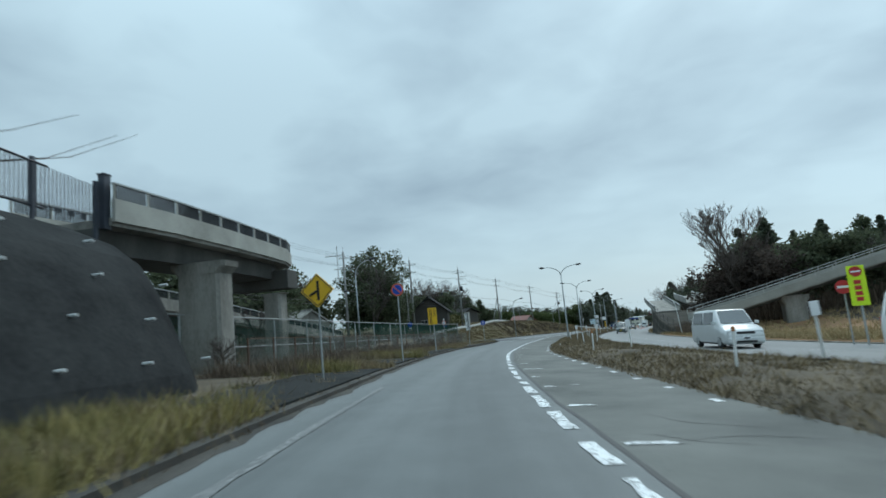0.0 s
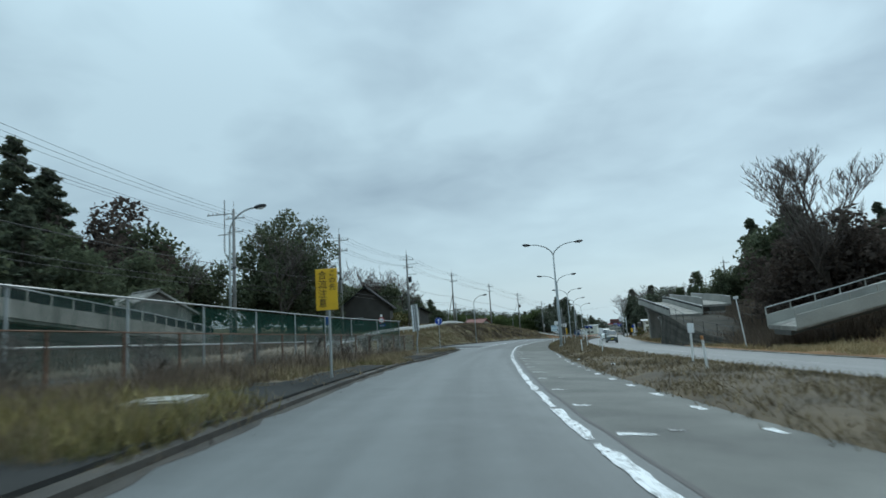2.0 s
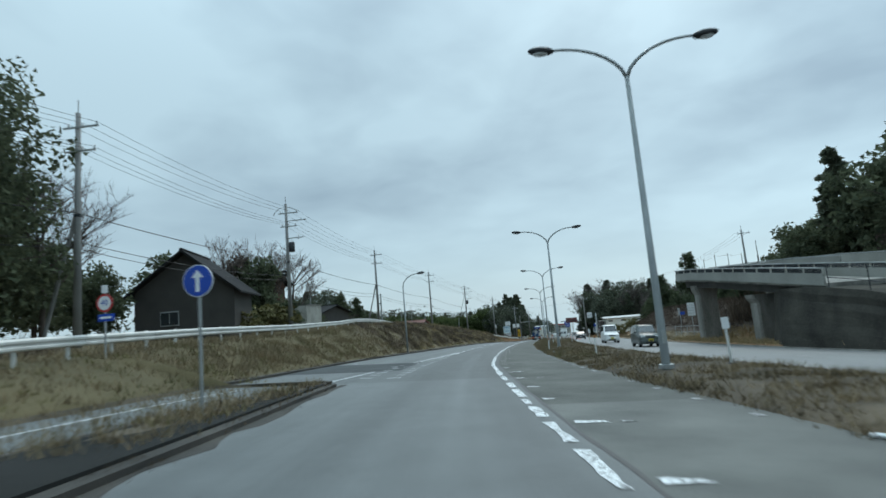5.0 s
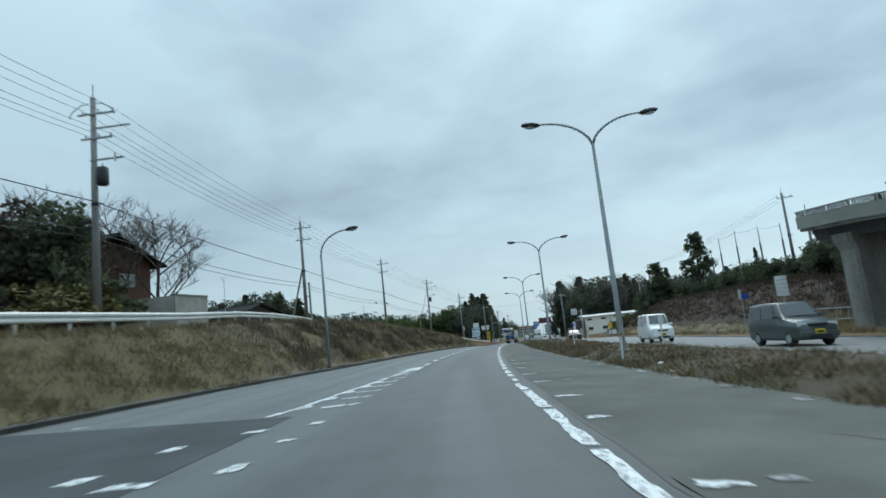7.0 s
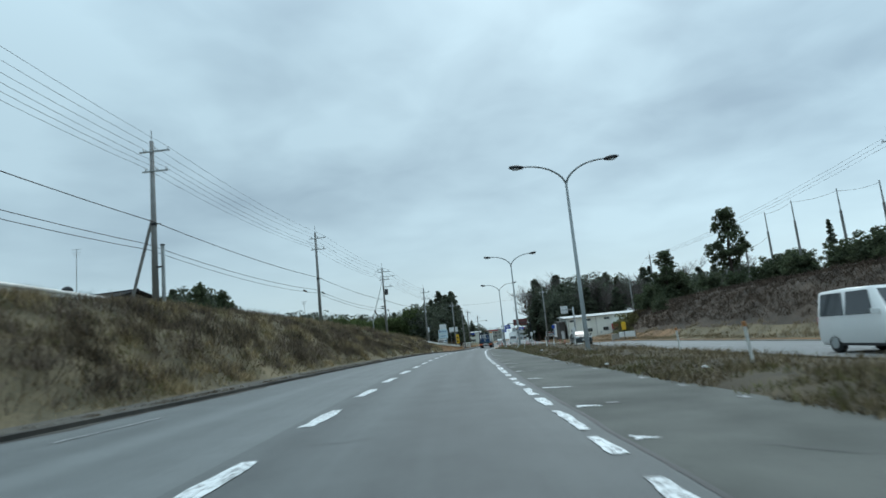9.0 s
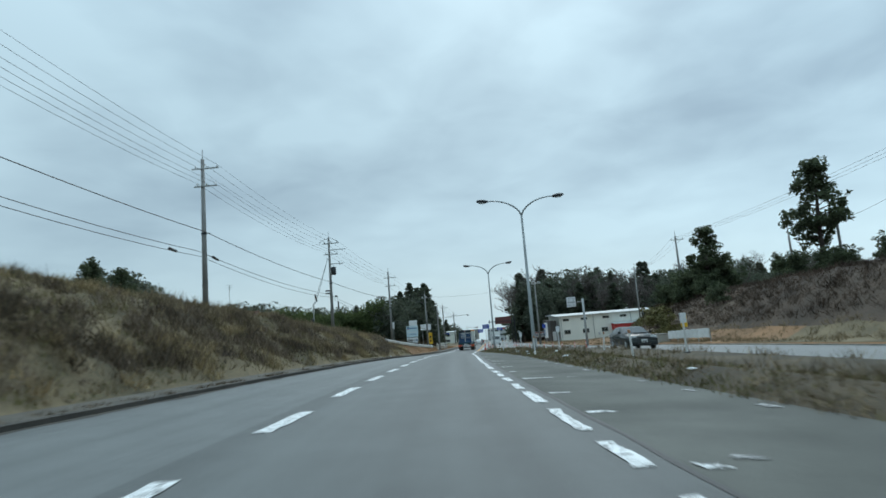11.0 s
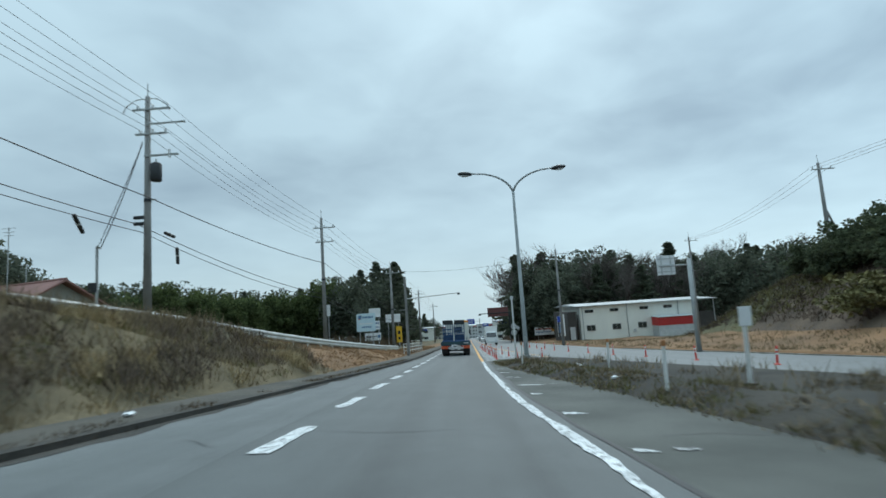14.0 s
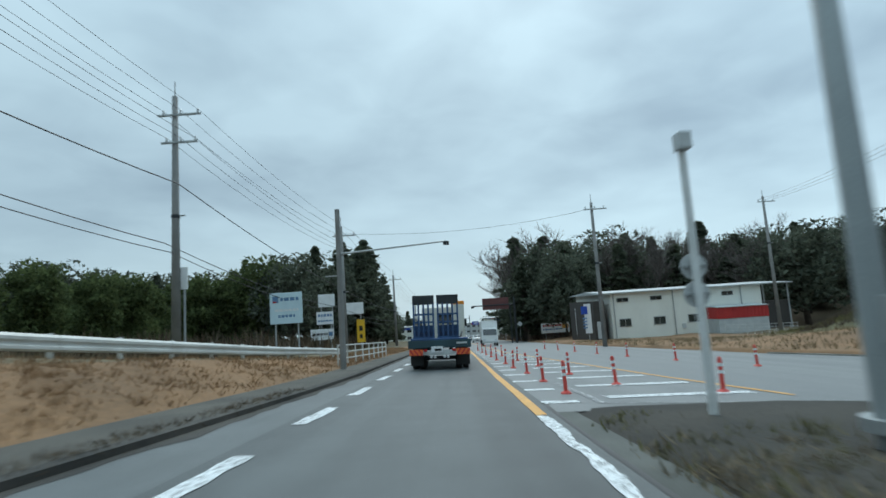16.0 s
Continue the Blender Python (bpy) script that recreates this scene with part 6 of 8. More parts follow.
t = billboard(231, -11.7, 3.9, 2.2, 1.2, "plain white board on posts", M_SWHITE)
t = billboard(229.5, -9.9, 1.0, 0.8, 2.3, "tall narrow yellow banner board", M_YELLOW, 1)
part("text_bar", box((0.4, -0.04, 2.4), (0.35, 0.01, 0.5)), M_BLACK, t)
part("text_bar", box((0.4, -0.04, 1.6), (0.3, 0.01, 0.4)), M_BLACK, t)
t = billboard(262, 14.0, 1.2, 4.6, 1.6, "white roadside board with bright coloured pictures", M_SWHITE)
bars_text(t, 0.3, 4.2, 2.4, 0.3, -0.035, M_NRED, 7)
bars_text(t, 0.3, 3.4, 1.8, 0.25, -0.035, M_TEXTBLUE, 8)
part("picture", box((3.9, -0.04, 2.2), (1.0, 0.01, 0.7)), M_ORANGE, t)
t = billboard(246, 16.0, 0.9, 0.75, 3.4, "tall narrow green and white banner board", M_SWHITE, 1)
part("stripe", box((0.38, -0.04, 2.0), (0.5, 0.01, 2.4)), M_PANELBLUE, t)

# gantry with a maroon panel seen from behind
t = thing("gantry_sign", RM(258, 9.4, 0.0, 0, 6), "back of a maroon sign panel on a cantilever gantry", "road sign", "road signs")
part("post", tube([(0, 0, -0.3), (0, 0, 7.0)], 0.17, None, 10), M_DARKMETAL, t)
part("post", tube([(-0.7, 0, -0.3), (-0.7, 0, 6.0)], 0.1, None, 10), M_DARKMETAL, t)
part("beam", tube([(0, 0, 6.0), (-6.6, 0, 6.0)], 0.09, None, 8), M_DARKMETAL, t)
part("panel", box((-2.9, 0.1, 6.2), (4.1, 0.06, 1.8), bevel=0.02), M_BROWNRED, t)
part("signal_box", box((-6.5, 0, 5.85), (0.5, 0.25, 0.3), bevel=0.03), M_DARKMETAL, t)
t = thing("round_sign", RM(262, 10.6, 0.0, 0, 3), "grey back of a diamond sign on a post", "road sign", "road signs")
sign_post(t, 3.4)
part("plate", plate([(0, 2.5), (0.45, 2.95), (0, 3.4), (-0.45, 2.95)], 0, 0.03), M_GREYP, t)
for s, u, z, w, h in ((330, 1.2, 5.6, 2.6, 1.7), (420, -2.5, 5.4, 3.0, 1.8), (372, 7.5, 5.6, 2.4, 1.2)):
    t = thing("guide_sign", RM(s, u, 0.0), "blue overhead direction sign far down the road", "road sign", "road signs")
    part("post", tube([(3.4, 0, -0.4), (3.4, 0, z + h)], 0.12, None, 8), M_GALV, t)
    part("arm", tube([(3.4, 0, z + h / 2), (0, 0, z + h / 2)], 0.06, None, 6), M_GALV, t)
    part("panel", box((0.4, -0.06, z + h / 2), (w, 0.05, h), bevel=0.02), M_SBLUE, t)
    bars_text(t, 0.4 - w * 0.35, 0.4 + w * 0.4, z + h * 0.65, 0.25, -0.1, M_SWHITE, int(s))
    bars_text(t, 0.4 - w * 0.3, 0.4 + w * 0.3, z + h * 0.3, 0.25, -0.1, M_SWHITE, int(s) + 1)
for s, u, side in ((300, -4.6, 1), (306, 12.5, -1)):
    t = thing("traffic_signal", RM(s, u, 0.0), "horizontal three-lamp traffic signal on a grey pole arm", "traffic signal", "traffic signals")
    part("pole", tube([(0, 0, -0.4), (0, 0, 6.2)], 0.1, None, 8), M_GALV, t)
    part("arm", tube([(0, 0, 5.6), (side * 3.4, 0, 5.7)], 0.05, None, 6), M_GALV, t)
    body = part("signal_body", box((side * 3.2, -0.08, 5.55), (1.15, 0.2, 0.38), bevel=0.04), M_GREYP, t)
    for k, mt in enumerate((M_SBLUE, M_YELLOW, M_NRED)):
        part("lamp", disc((side * 3.2 + (k - 1) * 0.36, -0.19, 5.55), 0.13, 0.03), mt, body)

# ---- posts ----


M_CAP = mat("reflector_dull", (0.42, 0.17, 0.05), (0.3, 0.13, 0.05), 0.5, 0.5, 30, 0.03)


def delineator(m):
    t = thing("delineator_post", m, "short white marker post with an orange reflector top", "marker post", "median marker posts")
    part("post", tube([(0, 0, -0.15), (0, 0, 0.78)], [0.034, 0.032], None, 10), M_WHITEP, t)
    part("reflector", tube([(0, 0, 0.78), (0, 0, 0.87), (0, 0, 0.89)], [0.042, 0.042, 0.028], None, 10), M_CAP, t, "dull orange reflector cap")
    return t


def plated(m):
    t = thing("marker_post", m, "white post with a square white reflector plate", "marker post", "median plate posts")
    part("post", tube([(0, 0, -0.2), (0, 0, 1.35)], 0.036, None, 10), M_WHITEP, t)
    part("plate", box((0, -0.045, 1.2), (0.22, 0.02, 0.34), bevel=0.006), M_SWHITE, t)
    part("foot", disc((0, 0, 0.02), 0.13, 0.05, "z", 12), M_DARKMETAL, t)
    return t


rng = random.Random(8)
d0 = p0 = None
for s, u in ((12.2, 6.1), (24.2, 5.2), (37, 6.3), (57.5, 6.2), (64.5, 8.3), (83, 6.4), (94, 5.0), (110, 6.3), (119.8, 8.8), (124.2, 6.2), (137.8, 6.1), (147.5, 7.8), (150.3, 4.7), (157.3, 5.7), (163.8, 3.75), (170.8, 4.7), (177.05, 2.7)):
    m = RM(s, u, height(s, u)) @ pose(0, 0, 0, rng.uniform(-3, 3), rng.uniform(-4, 4), 0)
    if d0 is None:
        d0 = delineator(m)
    else:
        copy_thing(d0, m)
for s, u in ((12.9, 8.4), (25.3, 7.1), (41.7, 7.7), (53.3, 6.8), (72, 8.1), (101.7, 8.9), (139.2, 8.4), (150.5, 6.1), (163.8, 5.2)):
    m = RM(s, u, height(s, u)) @ pose(0, 0, 0, 0, rng.uniform(-3, 2), 0)
    if p0 is None:
        p0 = plated(m)
    else:
        copy_thing(p0, m)
lp = copy_thing(d0, RM(159.7, -7.0, 0.15))
tagged(lp, "short white marker post at the bank's foot")
t = thing("warning_post", RM(62.2, 17.9, 0.1, 0, 3) @ pose(0, 0, 0, 0, -5, 0), "white leaning post with a small lamp box on top", "marker post")
part("post", tube([(0, 0, -0.2), (0, 0, 3.55)], [0.05, 0.04], None, 8), M_WHITEP, t)
part("lamp_box", box((0, -0.03, 3.6), (0.3, 0.16, 0.2), bevel=0.02), M_GREYP, t)
f0 = None
spots = [(187.5, 2.15), (190.5, 2.2), (193.5, 2.2), (196.5, 2.1), (199.5, 2.1), (203, 2.0), (207, 2.0), (211, 1.95), (216, 1.95), (222, 1.9), (189, 3.6), (192.5, 3.3), (197, 3.1), (202, 2.9), (208, 2.7), (214, 2.5), (186.8, 4.9)]
spots += [(184 + 4.5 * k, float(np.interp(184 + 4.5 * k, [184, 200, 230], [10.2, 8.2, 6.8]))) for k in range(9)] + [(168, 11.2), (173, 11.0), (178.5, 10.6)]
for s, u in spots:
    m = RM(s, u, 0.0) @ pose(0, 0, 0, rng.uniform(-3, 3), rng.uniform(-3, 3), 0)
    if f0 is None:
        f0 = thing("flexible_post", m, "red flexible traffic post on the asphalt", "traffic post", "red flexible posts")
        part("post", tube([(0, 0, 0.04), (0, 0, 0.62), (0, 0, 0.65)], [0.04, 0.038, 0.02], None, 10), M_POSTRED, f0)
        part("base", tube([(0, 0, 0), (0, 0, 0.03), (0, 0, 0.06)], [0.11, 0.1, 0.05], None, 12), M_POSTRED, f0)
        for z in (0.35, 0.48):
            part("band", tube([(0, 0, z), (0, 0, z + 0.06)], 0.0415, None, 10), M_SWHITE, f0, "white reflective band")
    else:
        copy_thing(f0, m)
t = thing("manhole_slab", RM(30.5, -4.8, 0.14), "weathered concrete drain slab in the verge", "drain cover")
part("slab", box((0, 0, 0.07), (1.1, 0.8, 0.2), bevel=0.02), M_CONC2, t)
part("lid", box((0, 0, 0.175), (0.8, 0.55, 0.03), bevel=0.01), M_CONC, t)

# litter on the median and verge
for s, u in ((41.5, 4.9), (48, 4.7), (62, 4.9), (89.5, 4.8), (91, 5.1), (110.2, 5.4), (131, 4.9), (141.5, 4.7), (145, 5.0), (160, 4.6), (163, -5.3), (148.2, 4.45), (149.4, 4.6), (150.1, 4.35), (152.3, 4.5), (155.5, 4.2), (157.2, 4.3), (166.4, 3.6), (115.3, 4.75), (97.4, 4.9), (171, 3.9), (173.5, 4.3)):
    bm = bmesh.new()
    bmesh.ops.create_icosphere(bm, subdivisions=2, radius=0.036 + 0.035 * ((s * 7.3) % 1), matrix=Matrix.Diagonal((1.8, 1.0, 0.55, 1)))
    for v in bm.verts:
        v.co *= 1 + 0.6 * vary(v.co.x * 20 + s, v.co.y * 20, 1.0, v.co.z * 9)
    ob = mesh_object("litter", bm, M_SWHITE)
    ob.matrix_basis = RM(s, u, height(s, u) + 0.05, s * 37)
    tagged(ob, "crumpled white plastic litter on the ground", "litter", "roadside litter")

# ---- buildings ----


def window(parent, x, z, w, h, y=-0.02):
    f = part("window", box((x, y, z), (w, 0.08, h)), M_GALV, parent, "aluminium window frame")
    part("pane", box((x - w * 0.24, y - 0.035, z), (w * 0.44, 0.03, h * 0.84)), M_GLASS, f)
    part("pane", box((x + w * 0.24, y - 0.045, z), (w * 0.44, 0.03, h * 0.84)), M_GLASS, f)


W, D, H = 19.3, 14, 5.3
t = thing("factory_building", RM(238, 17.2, 0.25, 3, 4), "pale cream two-storey factory with small windows and a red lean-to", "building")
part("wall", box((W / 2 + 0.6, D / 2, H / 2 - 0.5), (W - 1.2, D, H + 1.0)), M_WALL, t)
bm = bmesh.new()
loft(bm, [[bm.verts.new((x, y, z)) for y, z in ((-0.4, H - 0.03), (-0.4, H + 0.05), (D / 2, H + 0.4), (D + 0.4, H + 0.05), (D + 0.4, H - 0.03))] for x in (0.4, W + 3.8)])
part("roof", bm, M_ROOF, t, "low-pitched metal roof")
part("fascia", box((W / 2 + 2.0, -0.45, H - 0.02), (W + 3.4, 0.08, 0.14)), M_GALV, t)
for x in (2.6, 6.6, 11.4, 15.2):
    window(t, x, 4.45, 1.4, 0.5)
for x in (2.7, 6.8, 10.9):
    window(t, x, 1.8, 1.4, 0.95)
for x in (1.5, 8.6, 16.8):
    part("downpipe", tube([(x, -0.1, 0), (x, -0.1, H)], 0.06, None, 6), M_GALV, t)
part("meter_box", box((9.6, -0.1, 1.0), (0.4, 0.18, 0.5), bevel=0.02), M_GREYP, t)
part("lean_to", box((15.4, -1.2, 2.25), (5.9, 2.4, 1.3)), M_REDWALL, t, "red corrugated lean-to")
part("lean_to_base", box((15.4, -1.2, 0.7), (5.8, 2.3, 1.8)), M_GREYP, t, "pale grey base of the lean-to")
for x in np.arange(12.6, 18.3, 0.42):
    part("rib", box((x, -2.42, 2.25), (0.08, 0.05, 1.26)), M_REDWALL, t)
part("lean_to_roof", box((15.4, -1.2, 2.98), (6.1, 2.7, 0.06), rot=pose(0, 0, 0, 4, 0, 0)), M_ROOF, t)
for x in (W + 0.4, W + 3.4):
    part("canopy_post", tube([(x, 0.2, -0.3), (x, 0.2, H)], 0.09, None, 8), M_GALV, t)
part("canopy_shed", box((W + 1.9, D / 2, 1.6), (3.4, D - 1, 3.2)), M_DARKWALL, t)
# added dark block over the left side wall, standing in for its shade
part("side_shade_block", box((-0.1, 5.5, 2.0), (1.36, 10, 5.0)), M_DARKWALL, t)
part("side_door", box((-0.1, 0.46, 1.1), (0.8, 0.06, 2.0)), M_GREYP, t)


def gabled(name, m, w, d, h, peak, wall, roof, label, eaves=0.5, windows=()):
    t = thing(name, m, label, "house", "houses behind the bank")
    part("wall", box((0, 0, h / 2 - 0.3), (w, d, h + 0.6)), wall, t)
    bm = bmesh.new()
    loft(bm, [[bm.verts.new(p) for p in ((-w / 2, y, h - 0.02), (w / 2, y, h - 0.02), (0, y, peak - 0.1))] for y in (-d / 2, d / 2)])
    part("gable", bm, wall, t)
    for q in (-1, 1):
        bm = bmesh.new()
        e = w / 2 + eaves
        drop = (peak - h) * eaves / (w / 2)
        loft(bm, [[bm.verts.new(p) for p in ((0, y, peak), (q * e, y, h - drop), (q * e, y, h - drop + 0.14), (0, y, peak + 0.16))] for y in (-d / 2 - eaves, d / 2 + eaves)])
        part("roof", bm, roof, t)
    part("ridge", tube([(0, -d / 2 - eaves, peak + 0.16), (0, d / 2 + eaves, peak + 0.16)], 0.12, None, 6), roof, t)
    for x, z, ww, hh in windows:
        window(t, x, z, ww, hh, -d / 2 - 0.02)
    return t


zb = height(91, -20)
gabled("house", RM(91.5, -20.4, zb, 14, 5), 6.5, 5, 3.4, 6.0, M_DARKWALL, M_DARKROOF, "dark timber house with a steep black roof", 0.6, ((-1, 1.5, 1.2, 1.0),))
zb = height(112, -28)
t = gabled("house", RM(112.5, -30.6, zb, 84, 6), 8.0, 9.0, 5.4, 7.0, M_BROWNWALL, M_DARKROOF, "brown two-storey house with a dark tiled roof", 0.9)
for x, z in ((-2.2, 3.9), (1.6, 3.9), (-2, 1.4), (2, 1.4)):
    window(t, x, z, 1.5, 1.0, -4.52)
part("balcony", box((0, -4.95, 2.6), (5.5, 0.9, 0.9), bevel=0.02), M_BROWNWALL, t)
t = thing("garden_wall", RM(113.0, -21.2, height(113, -21.2), 0, 2.5), "plain pale concrete block wall round a garden", "wall")
part("side_wall", box((0, 1.4, 1.2), (0.2, 4.3, 2.6)), M_CONC, t)
part("front_wall", box((-3.5, -0.75, 1.2), (7, 0.2, 2.6)), M_CONC, t)
part("coping", box((0, 1.4, 2.55), (0.3, 4.4, 0.1)), M_CONC2, t)
gabled("house", RM(57.5, -25.5, 0.4, 60), 5, 6, 2.8, 4.3, M_CONC2, M_CONC2, "small grey shed house among the trees", 0.4)
gabled("house", RM(192.5, -33.0, height(192.5, -33.0) - 0.2, 70, 5), 5.4, 7, 4.2, 5.8, M_CONC, M_REDROOF, "house with a faded red roof beyond the bank", 0.7)
zb = height(150, -41)
t = gabled("hall", RM(150, -41, zb, 80, 5), 9, 14, 4.0, 5.3, M_DARKWALL, M_DARKROOF, "low hall with a dark roof beyond the bank", 0.7)
t = thing("satellite_dish", RM(143.5, -36.5, height(143.5, -36.5), 0, 4.8), "dark satellite dish on a mast beyond the bank", "antenna")
part("mast", tube([(0, 0, -0.2), (0, 0, 4.6)], 0.05, None, 6), M_GALV, t)
bm = bmesh.new()
bmesh.ops.create_uvsphere(bm, u_segments=16, v_segments=8, radius=0.6, matrix=Matrix.Translation((0, 0, 4.9)) @ Matrix.Diagonal((1, 0.35, 0.75, 1)))
part("dish", bm, M_DARKMETAL, t, smooth=True)
for s, u in ((165, -44), (198.7, -39.1), (224, -40)):
    t = thing("antenna_mast", RM(s, u, height(s, u), 0, 8), "thin aerial mast beyond the bank", "antenna", "aerials")
    part("mast", tube([(0, 0, -0.3), (0, 0, 8.6)], 0.04, None, 6), M_GALV, t)
    for k in range(3):
        part("element", tube([(-0.7 + 0.1 * k, 0, 8.5 - 0.3 * k), (0.7 - 0.1 * k, 0, 8.5 - 0.3 * k)], 0.015, None, 5), M_GALV, t)
for s, u, w, d, h, mt, lb in ((345, 16, 12, 14, 7, M_WALL, "pale roadside shop building far ahead"), (395, -22, 14, 12, 6, M_WALL, "cream roadside shop building far ahead"), (470, 14, 16, 14, 9, M_GREYP, "grey roadside building far ahead"), (560, -16, 20, 14, 10, M_CONC, "concrete block building far ahead"), (640, 12, 22, 14, 12, M_GREYP, "tall grey building far ahead")):
    t = thing("shop_building", RM(s, u, 0.0), lb, "building", "distant buildings")
    part("wall", box((0, 0, h / 2 - 0.3), (w, d, h + 0.6)), mt, t)
    part("roof", box((0, 0, h + 0.1), (w + 0.6, d + 0.6, 0.35)), M_ROOF, t)
    for k in range(int(w / 3)):
        for z in np.arange(1.8, h - 0.6, 2.8):
            window(t, -w / 2 + 1.6 + 3 * k, z, 1.8, 1.2, -d / 2 - 0.02)
    part("shop_sign", box((0, -d / 2 - 0.15, h - 0.5), (w * 0.6, 0.15, 0.8)), M_SBLUE if s % 2 else M_NRED, t)

# ---- vehicles ----


def wheel(parent, x, y, r, w, name="wheel"):
    t = part(name, tube([(x - w / 2, y, r), (x - w / 2 + 0.03, y, r), (x + w / 2 - 0.03, y, r), (x + w / 2, y, r)], [r * 0.86, r, r, r * 0.86], None, 20), M_TYRE, parent, "black rubber tyre", True)
    out = 1 if x > 0 else -1
    part("rim", tube([(x + out * (w / 2 - 0.02), y, r), (x + out * (w / 2 + 0.012), y, r)], [r * 0.62, r * 0.55], None, 16), M_GALV, t, "grey steel rim")
    return t


def car(m, label, name, paint, L, W, H, belt, hood, cowl, screen, back, plate_mat, group="vehicles on the far carriageway", bonnet_z=None, nose=0.12):
    """A car facing -y. belt: height of the windows' foot; hood, cowl, screen, back: y of the bonnet's front, the windscreen's foot and head, the roof's rear."""
    t = thing(name, m, label, "car" if name != "minivan" else "van", group)
    bz = bonnet_z or belt
    w, gc = W / 2, 0.22
    st = [(0, gc + 0.12, bz - 0.28, bz - 0.22, 0.86, 0.84), (nose, gc, bz - 0.14, bz - 0.08, 0.97, 0.9), (hood, gc, bz - 0.05, bz, 1.0, 0.9), (cowl, gc, belt, belt + 0.02, 1.0, 0.88), (screen, gc, belt, H - 0.03, 1.0, 0.8), ((screen + back) / 2, gc, belt, H, 1.0, 0.8), (back, gc, belt, H - 0.03, 1.0, 0.78), (L - 0.12, gc, belt, belt + 0.06, 0.98, 0.86), (L, gc + 0.1, belt - 0.1, belt - 0.05, 0.92, 0.85)]
    if back > L - 0.6:
        st[7] = (L - 0.08, gc, belt, H - 0.32, 0.98, 0.8)
        st[8] = (L, gc + 0.1, belt - 0.05, H - 0.5, 0.94, 0.78)
    bm = bmesh.new()
    rings = []
    for y, z0, z1, z2, a, b in st:
        half = [(w * a * 0.92, z0), (w * a, z0 + 0.12), (w * a, (z0 + z1) / 2 + 0.1), (w * a * 0.985, z1), (w * b, z2 - 0.05), (w * b - 0.1, z2)]
        rings.append([bm.verts.new((x, y - L / 2, z)) for x, z in half] + [bm.verts.new((-x, y - L / 2, z)) for x, z in half[::-1]])
    loft(bm, rings)
    body = part("body", bm, paint, t, "", True)
    y = lambda v: v - L / 2

    def pane(name, pts, push):
        bm = bmesh.new()
        vs = [bm.verts.new(Vector(p) + Vector(push)) for p in pts]
        bm.faces.new(vs)
        r = bmesh.ops.extrude_face_region(bm, geom=list(bm.faces))
        for v in r["geom"]:
            if isinstance(v, bmesh.types.BMVert):
                v.co -= Vector(push) * 2
        return part(name, bm, M_GLASS, body)
    glaze = lambda v: belt + 0.02 + (v - cowl) / (screen - cowl) * (H - 0.05 - belt) + 0.014
    pane("windscreen", [(-w * 0.8, y(cowl + 0.07), glaze(cowl + 0.07)), (w * 0.8, y(cowl + 0.07), glaze(cowl + 0.07)), (w * 0.7, y(screen - 0.07), glaze(screen - 0.07)), (-w * 0.7, y(screen - 0.07), glaze(screen - 0.07))], (0, -0.012, 0.01))
    for q in (-1, 1):
        k = (back - screen)
        for a, b in ((screen + 0.08, screen + k * 0.46), (screen + k * 0.5, back - 0.1)):
            pane("side_window", [(q * w * 0.96, y(a - 0.1 if a < screen + 0.1 else a), belt + 0.05), (q * w * 0.96, y(b), belt + 0.05), (q * w * 0.81, y(b - 0.04), H - 0.13), (q * w * 0.81, y(a + 0.08), H - 0.13)], (q * 0.03, 0, 0.01))
        part("headlamp", box((q * w * 0.7, y(0.1), bz - 0.2), (W * 0.22, 0.16, 0.15), bevel=0.03), M_HEADLAMP, body, "clear headlamp")
        part("mirror", box((q * (w + 0.1), y(cowl + 0.25), belt + 0.12), (0.18, 0.1, 0.14), bevel=0.02), paint, body)
        part("tail_lamp", box((q * w * 0.8, y(L - 0.03), belt - 0.12), (W * 0.14, 0.08, 0.3), bevel=0.02), M_TAIL, body, "red tail lamp")
    part("grille", box((0, y(0.04), bz - 0.22), (W * 0.46, 0.1, 0.12), bevel=0.015), M_BLACK, body)
    part("bumper", box((0, y(0.06), gc + 0.2), (W * 0.9, 0.2, 0.22), bevel=0.05), paint, body)
    part("air_intake", box((0, y(-0.02), gc + 0.12), (W * 0.5, 0.08, 0.1), bevel=0.01), M_BLACK, body)
    pl = part("number_plate", box((0, y(-0.06), gc + 0.3), (0.33, 0.03, 0.165)), plate_mat, body)
    part("plate_bar", box((0, y(-0.08), gc + 0.28), (0.24, 0.012, 0.07)), M_BLACK, pl)
    part("sill", box((0, 0, gc + 0.06), (W * 0.97, L * 0.52, 0.12), bevel=0.02), M_BLACK, body, "black lower sill")
    r = 0.31 if W > 1.6 else 0.28
    for yy in (L * 0.18, L * 0.8):
        for q in (-1, 1):
            wheel(t, q * (w - 0.1), y(yy), r, 0.2)
    return t


# facing the camera, so the model's front points back along the road
car(RG(27.6, 12.1, 0.0), "silver minivan with dark windows on the far carriageway", "minivan", M_SILVER, 4.6, 1.72, 1.86, 1.08, 0.3, 0.78, 1.5, 4.4, M_SWHITE, bonnet_z=0.96)
car(RG(14.6, 13.4, 0.0), "white minivan with dark windows on the far carriageway", "minivan", M_CARWHITE, 4.7, 1.7, 1.95, 1.1, 0.3, 0.8, 1.45, 4.5, M_SWHITE, bonnet_z=1.04)
car(RG(98.2, 12.6, 0.0), "grey-green boxy kei car with a yellow number plate", "kei_car", M_CARGREEN, 3.4, 1.48, 1.66, 0.98, 0.4, 0.85, 1.35, 3.25, M_PLATE_Y, bonnet_z=0.96)
